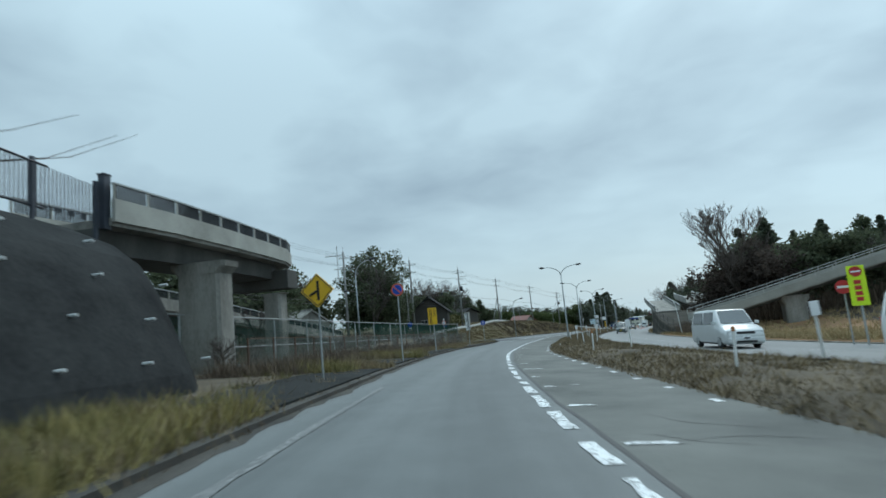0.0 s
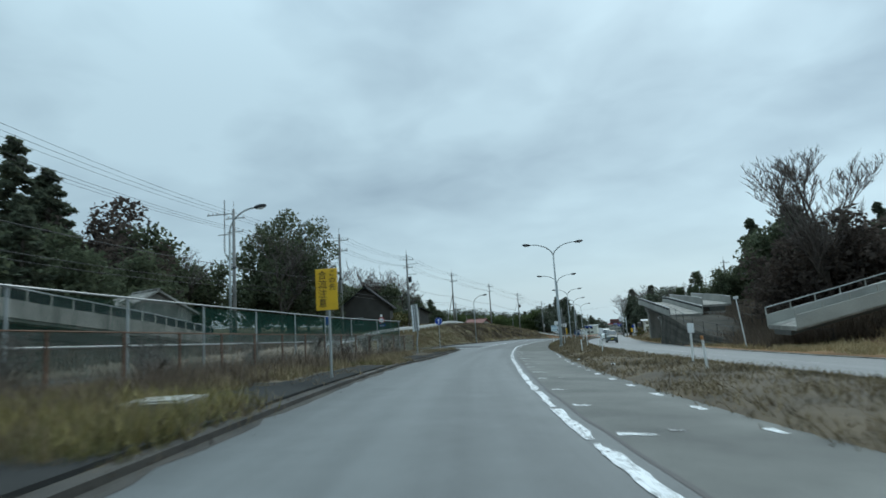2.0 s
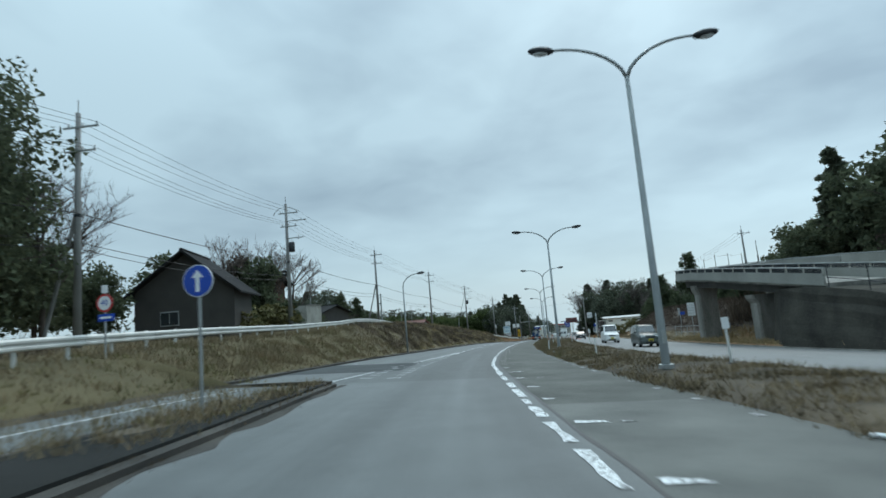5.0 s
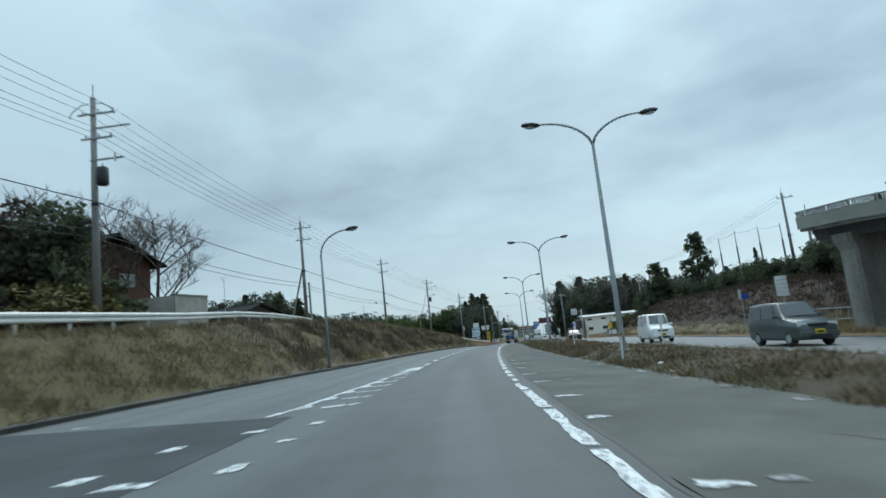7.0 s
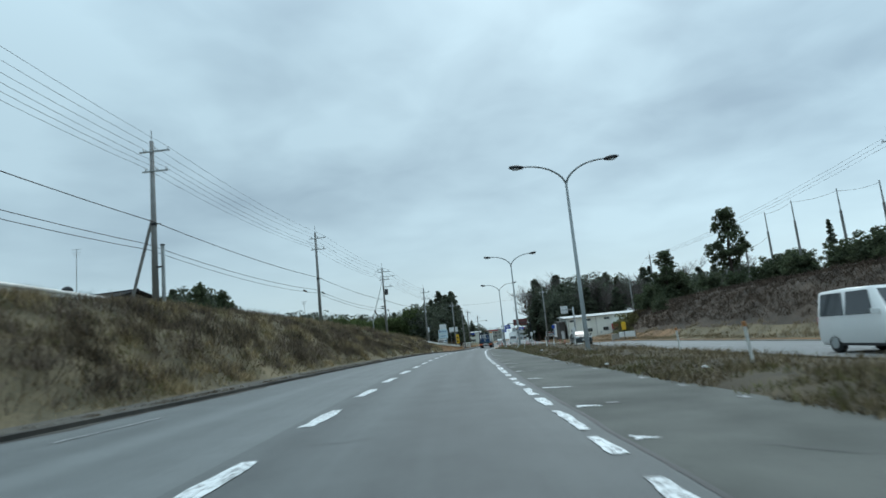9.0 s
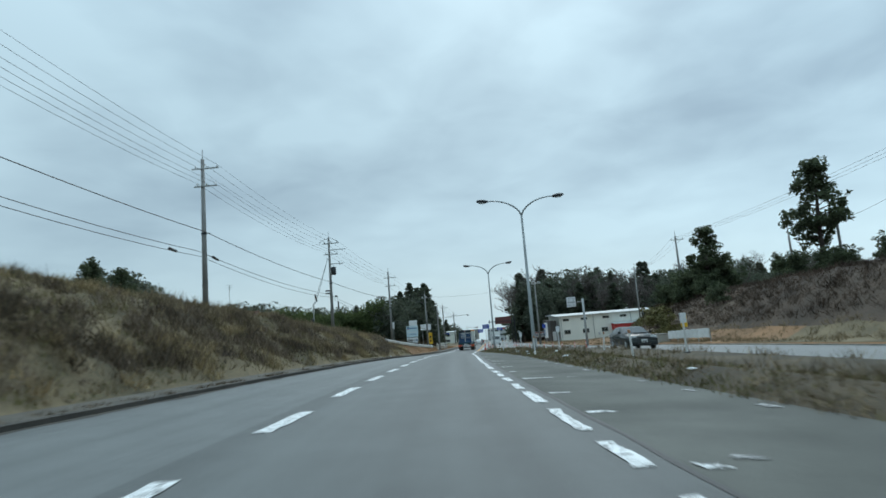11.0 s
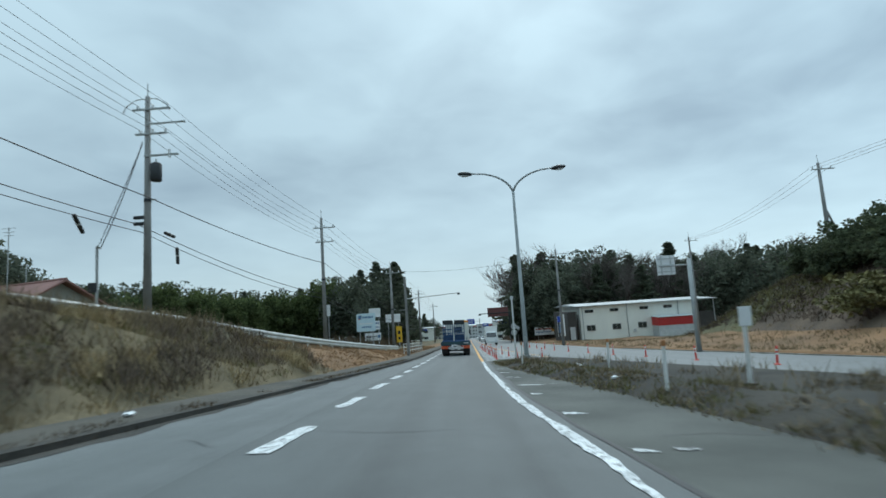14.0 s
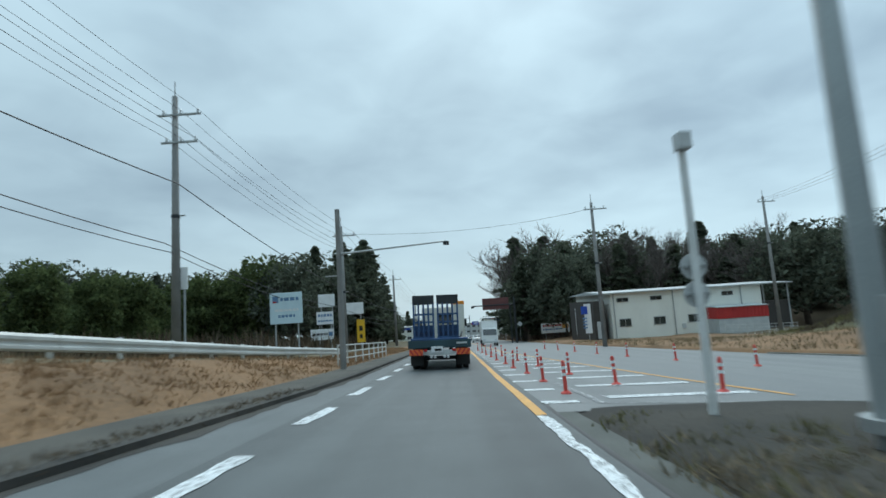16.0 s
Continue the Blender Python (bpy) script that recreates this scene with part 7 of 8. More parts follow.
car(RG(114.2, 12.4, 0.0), "white kei van with dark windows on the far carriageway", "minivan", M_CARWHITE, 3.4, 1.48, 1.9, 1.05, 0.25, 0.6, 1.1, 3.3, M_PLATE_Y, bonnet_z=0.98)
car(RG(154.3, 11.3, 0.0), "black saloon car on the far carriageway", "saloon_car", M_CARBLACK, 4.5, 1.7, 1.4, 0.92, 0.9, 1.35, 2.1, 3.5, M_SWHITE)
car(RG(285, 4.4, 0.0), "white hatchback far down the oncoming lane", "hatchback_car", M_CARWHITE, 3.9, 1.68, 1.5, 0.95, 0.7, 1.1, 1.75, 3.7, M_SWHITE)
car(RG(318, 4.6, 0.0), "black saloon car far down the oncoming lane", "saloon_car", M_CARBLACK, 4.5, 1.7, 1.45, 0.92, 0.9, 1.35, 2.1, 3.6, M_SWHITE)
car(RG(352, 4.6, 0.0), "silver minivan far down the oncoming lane", "minivan", M_SILVER, 4.6, 1.7, 1.8, 1.05, 0.35, 0.95, 1.65, 4.35, M_SWHITE)
car(RG(262, -0.2, 0.0, 180), "white hatchback ahead in the lane", "hatchback_car", M_CARWHITE, 3.9, 1.68, 1.5, 0.95, 0.7, 1.1, 1.75, 3.7, M_SWHITE, "vehicles ahead")
car(RG(300, -0.2, 0.0, 180), "black hatchback ahead in the lane", "hatchback_car", M_CARBLACK, 3.9, 1.68, 1.5, 0.95, 0.7, 1.1, 1.75, 3.7, M_SWHITE, "vehicles ahead")

# white box truck coming the other way
t = thing("box_truck", RG(240, 4.2, 0.0), "white box truck in the oncoming lane", "truck", "vehicles on the far carriageway")
part("cargo_box", box((0, 3.2, 1.95), (2.0, 4.0, 2.2), bevel=0.04), M_CARWHITE, t)
bm = bmesh.new()
loft(bm, [[bm.verts.new((x, y, z)) for x, z in ((-0.95, 0.4), (0.95, 0.4), (0.95, 1.2), (0.86, top), (-0.86, top), (-0.95, 1.2))] for y, top in ((0.0, 1.25), (0.35, 2.15), (1.15, 2.2))])
cab = part("cab", bm, M_CARWHITE, t)
part("windscreen", box((0, 0.12, 1.65), (1.6, 0.05, 0.75), rot=pose(0, 0, 0, -20, 0, 0)), M_GLASS, cab)
for q in (-1, 1):
    part("headlamp", box((q * 0.7, -0.02, 0.75), (0.3, 0.06, 0.2), bevel=0.02), M_HEADLAMP, cab)
    for yy in (0.6, 4.2):
        wheel(t, q * 0.85, yy, 0.38, 0.22)
part("bumper", box((0, -0.04, 0.5), (1.9, 0.14, 0.22), bevel=0.03), M_GREYP, cab)

# the blue machinery carrier ahead
t = thing("flatbed_truck", RG(197.0, -0.62, 0.0), "blue machinery carrier truck with two raised loading ramps", "truck")
part("deck", box((0, 3.7, 1.02), (2.3, 7.2, 0.14), bevel=0.02), M_TRUCKTEAL, t)
beam = part("rear_beam", box((0, 0.05, 0.98), (2.42, 0.3, 0.3), bevel=0.03), M_TRUCKTEAL, t, "dark teal rear beam")
part("beam_label", box((0.85, -0.11, 1.0), (0.4, 0.01, 0.07)), M_GREYP, beam)
part("hinge_bar", tube([(-1.1, -0.05, 1.16), (1.1, -0.05, 1.16)], 0.05, None, 8), M_TRUCKBLUE, beam)
part("chassis_rail", box((-0.42, 3.7, 0.75), (0.12, 7.0, 0.35)), M_DARKMETAL, t)
part("chassis_rail", box((0.42, 3.7, 0.75), (0.12, 7.0, 0.35)), M_DARKMETAL, t)
for x0 in (-1.02, -0.08):
    rp = part("loading_ramp", box((x0 + 0.43, 0.06, 1.22), (0.86, 0.12, 0.1), bevel=0.01), M_TRUCKBLUE, t, "raised blue lattice loading ramp")
    for k in range(5):
        part("ramp_bar", box((x0 + 0.05 + 0.19 * k, 0.06, 1.9), (0.07, 0.1, 1.35), bevel=0.01), M_TRUCKBLUE, rp)
    for z in (1.5, 1.82, 2.12):
        part("cross_bar", box((x0 + 0.43, 0.09, z), (0.84, 0.06, 0.07)), M_TRUCKBLUE, rp)
    part("ramp_plate", box((x0 + 0.43, 0.05, 2.68), (0.84, 0.08, 0.36), bevel=0.01), M_DARKMETAL, rp, "dark steel ramp end plate")
    part("inner_panel", box((x0 + 0.43, 0.2, 1.45), (0.8, 0.03, 0.5)), M_TRUCKBLUE, rp)
    part("side_arm", tube([(x0 + 0.43, 0.2, 2.2), (x0 + 0.43, 1.3, 1.15)], 0.04, None, 6), M_DARKMETAL, rp)
bumper = part("rear_bumper", box((0, -0.02, 0.66), (2.3, 0.16, 0.18), bevel=0.02), M_GREYP, t, "grey rear bumper")
for q in (-1, 1):
    pn = part("hazard_panel", box((q * 0.9, -0.12, 0.68), (0.52, 0.03, 0.22)), M_HAZARD, bumper, "orange and red chevron panel")
    for k in range(3):
        part("chevron", box((q * 0.9 + (k - 1) * 0.17, -0.14, 0.68), (0.06, 0.008, 0.26), rot=pose(0, 0, 0, 0, q * 35, 0)), M_NRED, pn)
    part("tail_lamp", box((q * 0.55, -0.13, 0.74), (0.14, 0.05, 0.1), bevel=0.015), M_TAIL, bumper)
    for k in range(2):
        part("work_lamp", disc((q * (0.18 + 0.14 * k), -0.1, 0.5), 0.05, 0.06), M_HEADLAMP, bumper)
    part("mud_flap", box((q * 0.9, 0.35, 0.42), (0.5, 0.03, 0.5)), M_TYRE, t)
    for yy in (1.0, 2.1):
        for off in (0.72, 1.0):
            wheel(t, q * off, yy, 0.42, 0.24)
    wheel(t, q * 0.95, 7.6, 0.42, 0.26)
part("axle", tube([(-0.8, 1.0, 0.42), (0.8, 1.0, 0.42)], 0.08, None, 8), M_DARKMETAL, t)
pl = part("number_plate", box((-0.1, -0.12, 0.78), (0.44, 0.03, 0.22)), M_SWHITE, bumper)
part("plate_bar", box((-0.06, -0.14, 0.76), (0.26, 0.01, 0.09)), M_BLACK, pl)
cab = part("cab", box((0, 8.0, 1.75), (2.2, 1.7, 2.1), bevel=0.08), M_CREAM, t, "cream cab")
part("rear_window", box((0.3, 7.13, 2.2), (1.2, 0.03, 0.5)), M_GLASS, cab)
part("windscreen", box((0, 8.86, 2.1), (1.9, 0.03, 0.8)), M_GLASS, cab)
box_ = part("tool_body", box((0.78, 6.1, 1.95), (0.62, 1.6, 1.7), bevel=0.04), M_CREAM, t, "cream winch housing")
part("orange_top", box((0.78, 6.1, 2.88), (0.66, 1.6, 0.18), bevel=0.04), M_REFLECT, box_, "orange top cover")
part("hose", tube([(0.85, 5.2, 1.2), (0.95, 4.6, 1.5), (0.9, 3.8, 1.15)], 0.03, None, 6), M_CABLE, t)
for q in (-1, 1):
    part("mirror", box((q * 1.2, 8.9, 2.0), (0.16, 0.12, 0.4), bevel=0.02), M_BLACK, cab)

# ---- trees ----


def leaves(name, material, centres, radii, per, size, seed, flat=1.0):
    """Many small leaf sprays round centres, as one mesh."""
    g = np.random.default_rng(seed)
    c = np.repeat(np.array(centres, float), per, 0)
    r = np.repeat(np.array(radii, float), per)
    n = len(c)
    d = g.normal(0, 1, (n, 3))
    d /= np.linalg.norm(d, axis=1)[:, None]
    p = c + d * (r * g.uniform(0.35, 1.0, n) ** 0.6)[:, None] * np.array((1, 1, flat))
    a = g.normal(0, 1, (n, 3))
    a /= np.linalg.norm(a, axis=1)[:, None]
    b = np.cross(a, g.normal(0, 1, (n, 3)))
    b /= np.linalg.norm(b, axis=1)[:, None]
    w = size * g.uniform(0.5, 1.1, n)
    h = size * g.uniform(0.8, 1.6, n)
    v = np.stack([p - a * w[:, None] * 0.6 - b * h[:, None] * 0.4, p + a * w[:, None] * 0.6 - b * h[:, None] * 0.3, p + b * h[:, None] * 0.8], 1)
    f = np.arange(n * 3).reshape(-1, 3)
    me = quads(v.reshape(-1, 3).tolist(), f.tolist(), name, material)
    return me


def tree_root(name, label, category="tree", group=""):
    return thing(name, Matrix.Translation((0, 0, -60)), label, category, group)


def add_mesh(name, me, parent):
    ob = new(name, me)
    ob.parent = parent
    return ob


def broadleaf(seed, h, spread_, material, label, name="evergreen_tree", leaf=0.38, per=32, clumps=84, limbs=True):
    r = random.Random(seed)
    t = tree_root(name, label)
    bm = tube([(0, 0, -0.6), (0.1, 0, h * 0.2), (0.2, 0.1, h * 0.45), (0.1, 0, h * 0.75)], [h * 0.028, h * 0.022, h * 0.016, h * 0.006], None, 8)
    cs, rs = [], []
    for k in range(clumps):
        z = h * r.uniform(0.16, 0.97)
        q = (z / h - 0.45) / 0.58
        rad = spread_ * math.sqrt(max(0.08, 1 - q * q)) * r.uniform(0.45, 1.05)
        a = r.uniform(0, 2 * math.pi)
        c = Vector((rad * math.cos(a), rad * math.sin(a), z))
        cs.append(c)
        rs.append(r.uniform(0.06, 0.12) * h)
        if limbs and k % 3 == 0:
            tube([(0.1, 0, max(0.12 * h, z * 0.55)), c * 0.55 + Vector((0, 0, z * 0.35)), c], [h * 0.009, h * 0.006, h * 0.002], bm, 5)
    part("trunk", bm, M_BARK, t, "", True)
    # larger sprays deep inside, then the fine outer ones
    me = leaves("crown", material, cs + [Vector((c.x * 0.5, c.y * 0.5, 0.28 * h + 0.6 * (c.z - 0.2 * h))) for c in cs], rs + [q * 1.5 for q in rs], per, leaf, seed)
    add_mesh("crown", me, t)
    return t


def conifer(seed, h, base, material, label, name="conifer_tree"):
    r = random.Random(seed)
    t = tree_root(name, label)
    bm = tube([(0, 0, -0.6), (0, 0, h * 0.5), (0, 0, h)], [h * 0.02, h * 0.012, 0.02], None, 8)
    cs, rs = [], []
    z = h * 0.1
    while z < h * 0.98:
        reach = base * (1 - z / h) ** 0.8 * r.uniform(0.75, 1.1) + 0.15
        for k in range(r.randint(4, 6)):
            a = r.uniform(0, 2 * math.pi)
            e = reach * r.uniform(0.6, 1.1)
            tip = Vector((e * math.cos(a), e * math.sin(a), z - 0.12 * e + r.uniform(-0.2, 0.3)))
            if k < 3:
                tube([(0, 0, z), tip], [h * 0.004, 0.01], bm, 4)
            for f in (0.45, 0.75, 1.0):
                cs.append(Vector((0, 0, z)).lerp(tip, f))
                rs.append(0.16 + 0.20 * reach / base * base * 0.5)
        z += h * 0.038
    part("trunk", bm, M_BARK, t, "", True)
    add_mesh("crown", leaves("crown", material, cs, rs, 16, 0.36, seed, 0.6), t)
    return t


def pine(seed, h, label):
    r = random.Random(seed)
    t = tree_root("pine_tree", label)
    bm = tube([(0, 0, -0.6), (0.15, 0, h * 0.4), (-0.1, 0.1, h * 0.75), (0, 0, h * 0.97)], [h * 0.022, h * 0.016, h * 0.009, 0.02], None, 8)
    cs, rs = [], []
    for k in range(64):
        z = h * r.uniform(0.3, 1.0)
        e = h * 0.23 * min(1.0, 1.9 * (1.03 - z / h) + 0.12) * r.uniform(0.25, 1.0)
        a = r.uniform(0, 2 * math.pi)
        c = Vector((e * math.cos(a), e * math.sin(a), z))
        tube([(0, 0, z - 0.05 * h), c], [h * 0.006, 0.012], bm, 4)
        for j in range(3):
            cs.append(c + Vector((r.uniform(-0.5, 0.5), r.uniform(-0.5, 0.5), r.uniform(-0.5, 0.7))))
            rs.append(r.uniform(0.026, 0.055) * h)
    part("trunk", bm, M_BARK, t, "", True)
    add_mesh("crown", leaves("crown", M_PINE, cs, rs, 29, 0.24, seed, 1.1), t)
    return t


def bare(seed, h, label, wide=1.0, levels=5, kids=(9, 6, 6, 6), name="bare_tree", lift=0.0):
    r = random.Random(seed)
    t = tree_root(name, label, "tree" if name == "bare_tree" else "shrub")
    trunk, twigs = bmesh.new(), bmesh.new()

    def grow(p, d, length, rad, level):
        mid = p + d * length * 0.5 + Vector((r.uniform(-1, 1), r.uniform(-1, 1), r.uniform(-0.3, 1))) * length * 0.06
        end = p + d * length + Vector((0, 0, length * 0.06))
        if level == levels - 1:
            w = d.cross(Vector((r.uniform(-1, 1), r.uniform(-1, 1), r.uniform(-1, 1)))).normalized() * 0.0135
            twigs.faces.new([twigs.verts.new(q) for q in (p - w, p + w, end)])
            return
        tube([p, mid, end], [rad, rad * 0.8, rad * 0.5], trunk if level < 2 else twigs, 6 if level < 2 else 3, False)
        for k in range(kids[level]):
            f = r.uniform(0.35, 1.0) if level else r.uniform(0.3, 1.0)
            q = p.lerp(mid, f * 2) if f < 0.5 else mid.lerp(end, f * 2 - 1)
            side = Vector((r.gauss(0, 1) * wide, r.gauss(0, 1) * wide, r.uniform(0.0, 0.9)))
            nd = (d * 0.75 + side.normalized() * r.uniform(0.5, 0.95) + Vector((0, 0, lift))).normalized()
            grow(q, nd, length * r.uniform(0.42, 0.68), max(rad * 0.42, 0.014), level + 1)
    grow(Vector((0, 0, -0.5)), Vector((0.02, 0.02, 1)), h * 0.52, h * 0.0145, 0)
    part("trunk", trunk, M_BARK, t, "", True)
    part("branchwork", twigs, M_TWIG, t, "bare grey-brown twigs")
    return t


PROTO = {
    "shrub": [bare(74, 3.0, "tangled brown leafless shrub", 1.6, 4, (14, 7, 6), "shrub"), bare(75, 2.6, "tangled brown leafless shrub", 1.9, 4, (14, 7, 6), "shrub")],
    "oak": [broadleaf(21, 12, 5.2, M_LEAF, "large dark evergreen broadleaf tree with dense foliage", leaf=0.21, per=105, clumps=110), broadleaf(22, 11, 4.2, M_LEAF, "dark evergreen broadleaf tree with dense foliage"), broadleaf(23, 9, 3.6, M_LEAF, "dark evergreen broadleaf tree with dense foliage"), broadleaf(24, 10, 4.0, M_WOODLEAF, "far evergreen broadleaf tree at the wood's edge, haze in its leaf colour", leaf=0.31, per=28), broadleaf(25, 7, 3.4, M_PINE, "low dark evergreen shrub with dense foliage", "evergreen_shrub", 0.34, 28, 60, False)],
    "russet": [broadleaf(31, 9, 3.4, M_RUSSET, "broadleaf tree with sparse russet-brown leaves", "russet_tree", 0.26, 40, 60)],
    "bamboo": [broadleaf(41, 9, 2.4, M_BAMBOO, "feathery yellow-green bamboo clump", "bamboo_clump", 0.28, 50, 60, False), broadleaf(42, 8, 2.8, M_BAMBOO, "feathery yellow-green bamboo clump", "bamboo_clump", 0.28, 50, 60, False)],
    "conifer": [conifer(51, 15, 3.0, M_NEEDLE, "dark pointed cedar tree"), conifer(52, 13, 2.6, M_NEEDLE, "dark pointed cedar tree"), conifer(53, 14, 3.6, M_NEEDLE, "dark broad cedar tree")],
    "pine": [pine(61, 13, "dense irregular pine tree with a bare lower trunk"), pine(62, 11, "dense irregular pine tree with a bare lower trunk")],
    "bare": [bare(71, 12, "leafless deciduous tree with fine twigs", 1.1), bare(72, 10, "leafless deciduous tree with fine twigs", 1.3), bare(73, 11, "leafless deciduous tree with fine twigs", 0.9), bare(77, 13, "tall leafless tree with a wide fine-twigged crown", 1.15, 6, (9, 5, 5, 5, 4), "bare_tree", 0.38)],
    "bush": [broadleaf(81, 2.6, 1.5, M_LEAF, "dark green rounded evergreen bush", "bush", 0.15, 30, 40), broadleaf(82, 2.4, 1.6, M_GREENBLADE, "olive-green rounded evergreen bush", "bush", 0.15, 30, 40)],
}
BASE_H = {"shrub": (3.0, 2.6), "oak": (12, 11, 9, 10, 7), "russet": (9,), "bamboo": (9, 8), "conifer": (15, 13, 14), "pine": (13, 11), "bare": (12, 10, 11, 13), "bush": (2.6, 2.4)}
USED = set()
tr = random.Random(99)


def plant(kind, s, u, top, wide=1.0, which=None, group=""):
    """A tree whose tip is at height top over the road."""
    k = tr.randrange(min(3, len(PROTO[kind]))) if which is None else which
    if kind == "oak" and which is None:
        # past 225 m oaks take the leaf colour with haze painted in
        k = 3 if s > 225 else (1, 2)[k % 2]
    z = height(s, u)
    f = max(0.3, (top - z) / BASE_H[kind][k])
    m = RM(s, u, z, tr.uniform(0, 360), (top - z) * 0.9) @ Matrix.Diagonal((f * wide, f * wide, f, 1))
    src = PROTO[kind][k]
    if (kind, k) in USED:
        ob = copy_thing(src, m)
    else:
        USED.add((kind, k))
        src.matrix_basis = m
        ob = src
        return tagged(ob, "", "", group)
    ob.matrix_basis = m
    return tagged(ob, "", "", group)

# left, by the viaduct and the slip road
LT = "trees left of the road"
plant("oak", 76, -24, 15.3, 0.95, 0, LT)
for kind, s, u, top, w in (("oak", 74, -26.2, 10.5, 0.9), ("oak", 81, -26, 11.5, 1.0), ("bare", 72, -22.5, 13.5, 0.9), ("bare", 80, -21.8, 12.5, 0.9),
                           ("conifer", 66, -49, 22.5, 1.0), ("conifer", 66, -44.5, 18.8, 1.1), ("conifer", 60, -40, 14, 1.1), ("conifer", 72, -53, 20, 1.1), ("oak", 56, -33, 9.5, 1.1), ("oak", 50, -36, 10.5, 1.2),
                           ("russet", 70, -41.8, 16, 1.1), ("russet", 66, -35.5, 11.5, 1.1), ("oak", 70, -37, 13, 1.0), ("bare", 74, -36, 13, 1.0), ("conifer", 48, -42, 15, 1.2), ("oak", 42, -37, 7.5, 1.2), ("oak", 46, -29, 8.0, 1.2), ("conifer", 50, -27.5, 9.5, 1.2), ("oak", 53, -26.5, 7.2, 1.1), ("oak", 38, -31, 7.0, 1.2), ("oak", 33, -33, 7.4, 1.2), ("oak", 62, -30, 8.5, 1.1),
                           ("oak", 80, -37, 10.8, 1.1), ("oak", 80, -44, 11.6, 1.1), ("oak", 87, -29, 8.5, 1.1), ("oak", 92, -30, 8.2, 1.1), ("oak", 86, -23, 6.2, 1.0), ("russet", 102, -24.3, 9.8, 1.1), ("oak", 102.5, -21.6, 9.6, 0.85), ("oak", 97, -25, 8.8, 1.1), ("russet", 106, -23.5, 9.2, 1.0), ("oak", 100, -29, 10, 1.1), ("bush", 103, -19.5, 5.4, 1.5), ("bush", 106, -20.5, 5.0, 1.5), ("bush", 97, -20.5, 4.6, 1.6), ("bush", 92, -17.5, 3.9, 1.5), ("bush", 100, -18.8, 5.0, 1.5),
                           ("bare", 114, -26.6, 15.0, 1.15), ("bare", 113, -32, 16.2, 1.1), ("bare", 113.5, -23.6, 13.2, 1.2), ("bare", 109, -29.5, 14.5, 1.1), ("bush", 130, -31, 6.4, 1.4), ("bush", 124, -28, 6.0, 1.2), ("bush", 134, -30, 6.2, 1.1), ("pine", 190, -54, 14.8, 1.1), ("pine", 190, -49, 13.0, 1.0), ("oak", 192, -46, 9.5, 1.1), ("oak", 194, -50, 10.5, 1.1), ("oak", 205, -37, 7.8, 1.0), ("pine", 172, -47, 10.5, 1.0), ("bare", 166, -40, 8.0, 1.0)):
    plant(kind, s, u, top, w, None, LT)
belt = table((-95, 21.5), (-86, 20), (-80, 16.5), (-75, 12.6), (-66, 11), (-60, 12), (-50, 11.2), (-42, 10.2), (-30, 10), (-24, 11.5), (-14, 14.5))
for k in range(25):
    u = -93 + 3.1 * k
    front = "bamboo" if -58 < u < -20 else "oak"
    plant(front, 237 + tr.uniform(-3, 3) + 0.1 * u, u + tr.uniform(-1, 1), (belt(u) - 1.4) * tr.uniform(0.9, 1.02), tr.uniform(1.0, 1.25), None, LT)
    plant("oak" if k % 3 else "conifer", 247 + tr.uniform(-3, 3) + 0.1 * u, u + tr.uniform(-1, 1), belt(u) * tr.uniform(0.98, 1.08) + 0.3, 1.15, None, LT)
for k in range(8):
    plant("bamboo", 212 + 4 * k + tr.uniform(-1, 1), -34 + 1.4 * k + tr.uniform(-2, 2), tr.uniform(7.0, 8.8), 1.0, None, LT)
for k in range(9):
    plant("conifer", 252 + 4.2 * k, -15.5 + tr.uniform(-4, 2), (15.0, 16.8, 17.6, 16.6, 17.9, 16.5, 15.6, 15.0, 14.5)[k], 1.25, None, LT)
    plant("oak", 246 + 5 * k, -18 + tr.uniform(-5, 3), tr.uniform(10.5, 13.5), 1.1, None, LT)
for k in range(18):
    s = 300 + 13 * k
    plant("oak" if k % 2 else "conifer", s, -17 - tr.uniform(0, 12) - 0.02 * (s - 300), tr.uniform(9, 14), 1.3, None, LT)

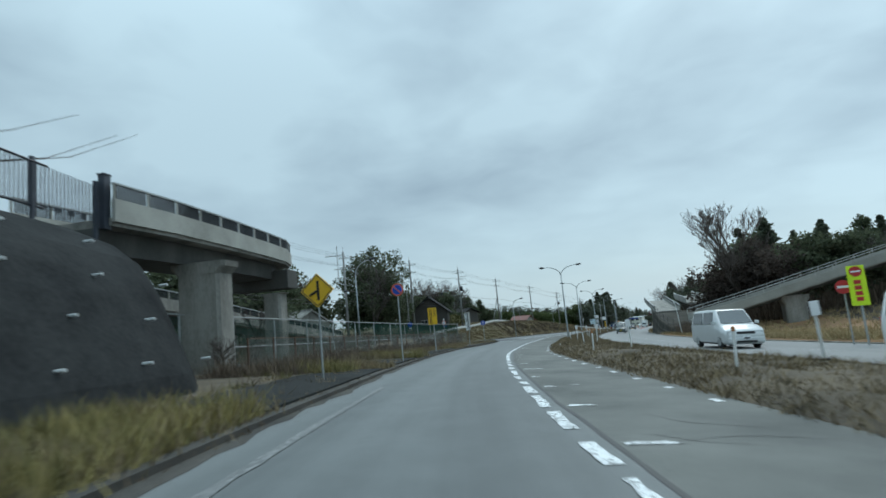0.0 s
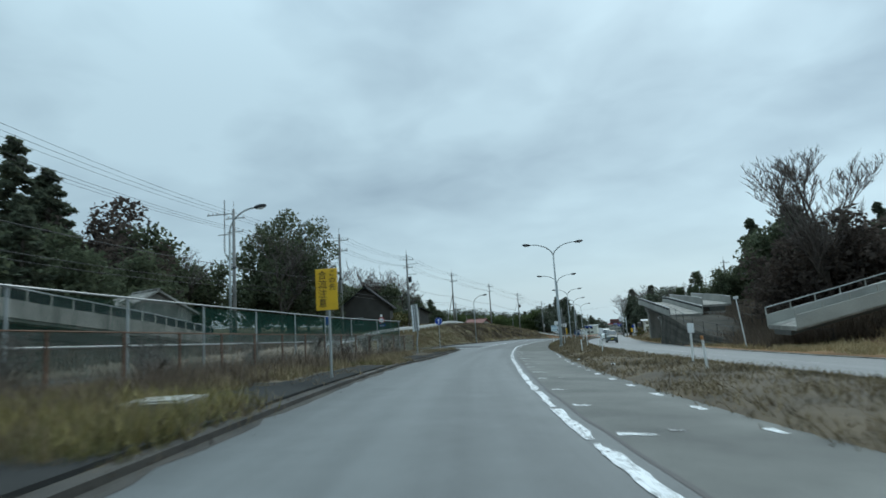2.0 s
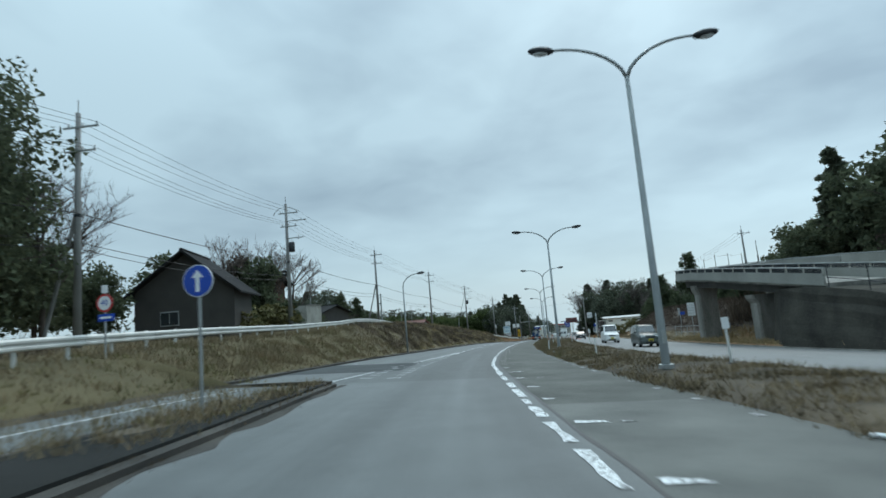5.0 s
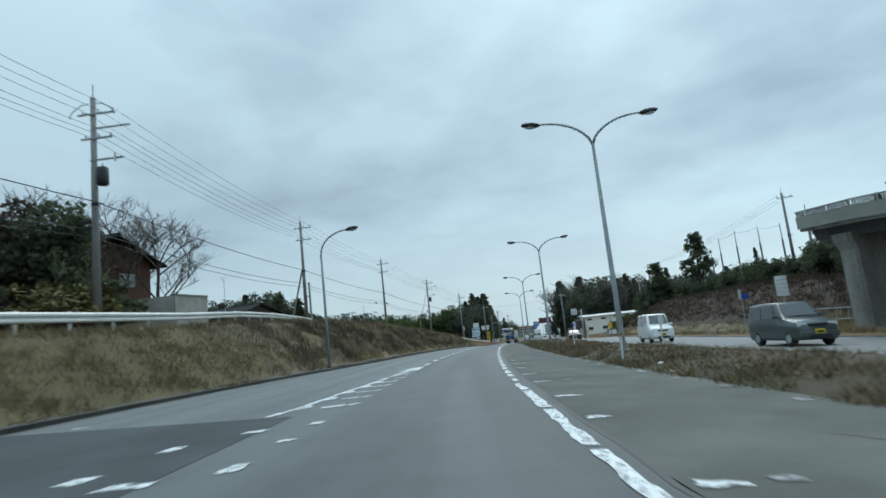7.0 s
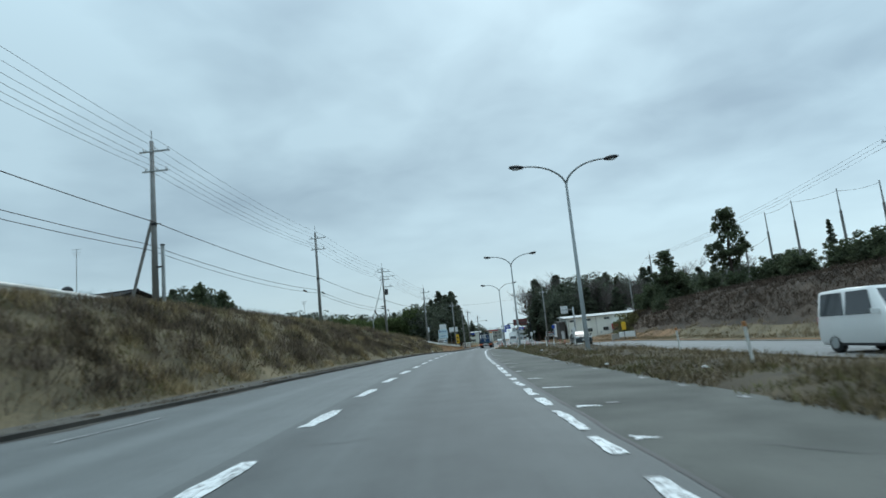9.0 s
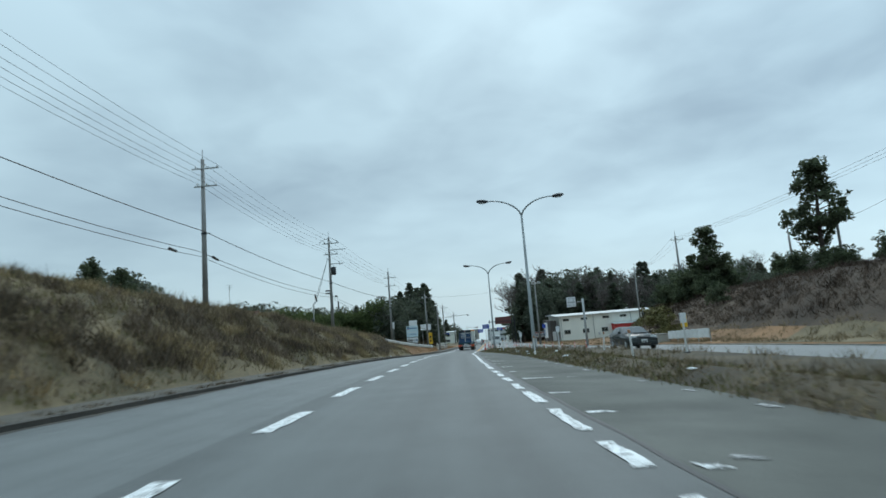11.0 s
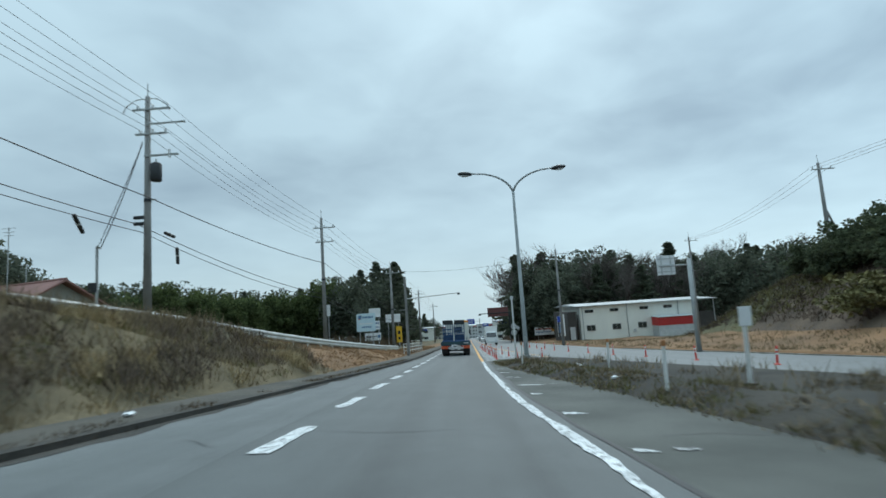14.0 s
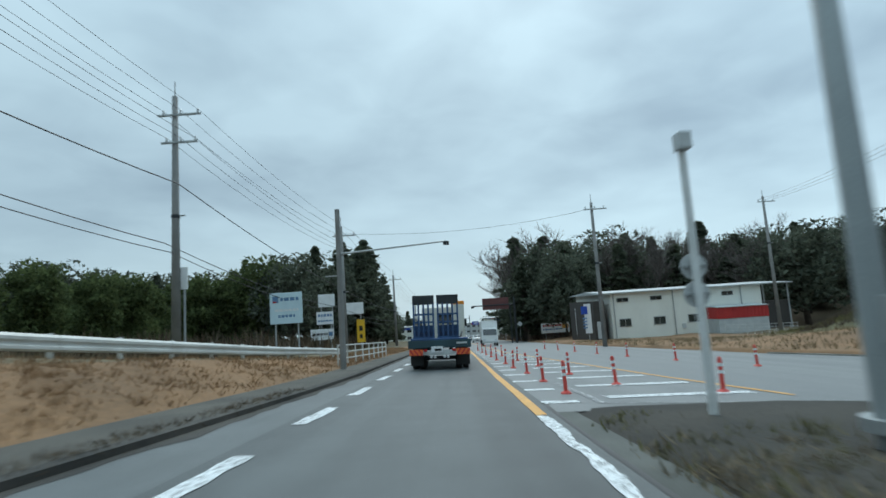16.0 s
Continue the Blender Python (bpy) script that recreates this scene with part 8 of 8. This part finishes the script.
# right, beside the overpass pieces and on the hill
RT = "trees right of the road"
for kind, s, u, top, w in (("bare", 72, 30, 10, 1.0), ("bare", 76, 27, 9.5, 1.1), ("russet", 64, 27.5, 10.2, 1.2), ("russet", 66, 23.5, 8.5, 1.3), ("russet", 70, 26, 9.0, 1.2), ("oak", 68, 34, 9.5, 1.1), ("bare", 64, 38, 11, 1.0), ("russet", 70, 31, 9.2, 1.1), ("russet", 67, 26, 7.6, 1.2), ("oak", 65, 32.5, 10.4, 1.2), ("oak", 64, 36, 10.2, 1.2),
                           ("russet", 78, 31, 9.4, 1.1), ("conifer", 80, 38.8, 13.6, 1.1), ("pine", 80, 43.5, 13.6, 1.2), ("conifer", 84, 47, 14.5, 1.2), ("conifer", 90, 42, 15.5, 1.1), ("oak", 84, 36, 11.5, 1.1), ("conifer", 74, 46, 12.5, 1.1), ("oak", 66, 44, 10.5, 1.2), ("oak", 72, 40, 11, 1.2),
                           ("oak", 92, 34, 10.2, 1.1), ("russet", 98, 33, 9.5, 1.1), ("oak", 103, 36, 11.5, 1.1), ("conifer", 111, 34.6, 18.2, 1.25), ("oak", 108, 35, 15.0, 1.0), ("conifer", 106, 38, 19, 1.3), ("oak", 100, 35, 15.5, 1.1), ("conifer", 96, 36, 17, 1.3), ("conifer", 110, 43, 16.8, 1.15), ("conifer", 112, 47.5, 18, 1.1), ("oak", 106, 40, 13.5, 1.2), ("oak", 108, 29.5, 9.8, 1.2), ("oak", 112, 31, 10.8, 1.1), ("oak", 118, 36, 12, 1.2), ("conifer", 122, 40, 14, 1.1), ("oak", 126, 35, 9.8, 1.2), ("oak", 124, 31.5, 8.2, 1.1), ("conifer", 127, 32.6, 9.0, 1.1), ("oak", 120, 30, 7.6, 1.1), ("conifer", 132, 40, 12.5, 1.1), ("oak", 100, 44, 14, 1.2),
                           ("pine", 169.5, 33.5, 15.6, 1.15), ("pine", 186.0, 29.9, 13.3, 1.4), ("pine", 189.5, 31.5, 11.0, 1.3), ("conifer", 152, 36, 10.6, 0.9), ("oak", 140, 38, 9.4, 1.2), ("oak", 161, 37, 9.0, 1.2), ("oak", 191, 34, 9.0, 1.1), ("bush", 184, 22.5, 4.2, 1.3), ("bush", 172, 24.5, 5.4, 1.0), ("bush", 170.5, 19.2, 2.7, 0.8)):
    plant(kind, s, u, top, w, None, RT)
plant("bare", 63, 24.2, 15.8, 1.2, 3, RT)
plant("bare", 66, 27.5, 12.6, 0.95, 2, RT)
for row, (s0, u0, step, n, lo, hi) in enumerate(((264, 13, 4.8, 16, 12, 15.5), (271, 11.5, 5.2, 16, 15.5, 18.5), (282, 12, 5.4, 17, 18.5, 22), (296, 14, 6.0, 16, 20.5, 24.5))):
    for k in range(n):
        u = u0 + step * k + tr.uniform(-1.6, 1.6)
        s = s0 - 0.12 * (u - u0) + tr.uniform(-2.5, 2.5)
        kind = ("oak", "conifer", "conifer", "oak", "conifer", "bare")[tr.randrange(6)] if row < 3 else ("bare", "conifer", "oak")[k % 3]
        plant(kind, s, u, tr.uniform(lo, hi) + (2.2 if kind == "bare" else 0), tr.uniform(0.95, 1.25) * (1.45 if kind == "conifer" else 1), None, RT)
plant("conifer", 277, 12.0, 18.8, 0.8, None, RT)
plant("conifer", 270, 13.0, 15.0, 0.9, None, RT)
for k in range(10):
    plant("oak" if k % 2 else "bare", 250 + tr.uniform(-2, 6), 44 + 4.4 * k, tr.uniform(14, 18), 1.15, None, RT)
for k in range(20):
    s = 316 + 14 * k
    plant("oak" if k % 3 else "conifer", s, 16 + tr.uniform(0, 10) + 0.02 * (s - 316), tr.uniform(11, 17), 1.3, None, RT)

# a leafless sapling on top of the stone slope
t = thing("bare_sapling", RM(7.5, -12.4, 5.0), "thin leafless sapling leaning out from the embankment", "sapling")
o = RM(7.5, -12.4, 5.0).inverted()
for tip, sag in ((R(15.2, -12.4, 8.97), -0.35), (R(18.0, -12.4, 9.45), -0.75), (R(16.8, -12.3, 8.9), -0.7)):
    q = o @ tip
    part("shoot", tube([(0, 0, -0.2), q * 0.35 + Vector((0, 0, sag)), q * 0.7 + Vector((0, 0, sag)), q], [0.03, 0.022, 0.014, 0.006], None, 5), M_BARK, t)

# leafless shrubs round the piers and along the wire fence
for s, u, top, w in ((22.0, -9.6, 1.6, 1.0), (29.2, -13.4, 4.6, 0.8), (24.5, -13.0, 3.6, 1.0), (32.5, -9.4, 2.0, 1.0), (18.6, -9.2, 2.0, 1.0),
                    (36, -8.8, 1.8, 1.0), (41, -8.2, 1.7, 1.0), (45.5, -7.4, 2.0, 0.9), (49, -7.2, 2.1, 1.0), (52.5, -6.9, 2.0, 1.0), (55.5, -6.5, 1.9, 1.0), (58, -6.2, 2.0, 0.9), (47, -6.3, 1.3, 1.1), (33.5, -6.9, 1.2, 1.2)):
    plant("shrub", s, u, top, w, None, "leafless shrubs by the fence")
for s, u, d in ((182.5, 27.6, 1.8), (184.5, 29, 3.0), (187, 28, 3.6), (189.5, 29, 3.6), (192, 28.5, 2.8), (186, 26.4, 2.2), (190.5, 30.5, 3.8), (193.5, 27.5, 3.0), (195, 30, 3.8), (197.5, 28.5, 3.0), (192, 32.5, 4.6), (188.5, 32, 4.6), (199, 31.5, 3.2)):
    plant("oak", s, u, height(s, u) + d, 1.3, 4, "thicket on the cutting's brow")
# low evergreen thicket along the cutting's brow
for k in range(15):
    s = 122 + 3.5 * k + tr.uniform(-1, 1)
    u = 31.0 + tr.uniform(-0.6, 2.4)
    plant("oak", s, u, height(s, u) + tr.uniform(2.1, 3.2), 1.3, 4, "thicket on the cutting's brow")
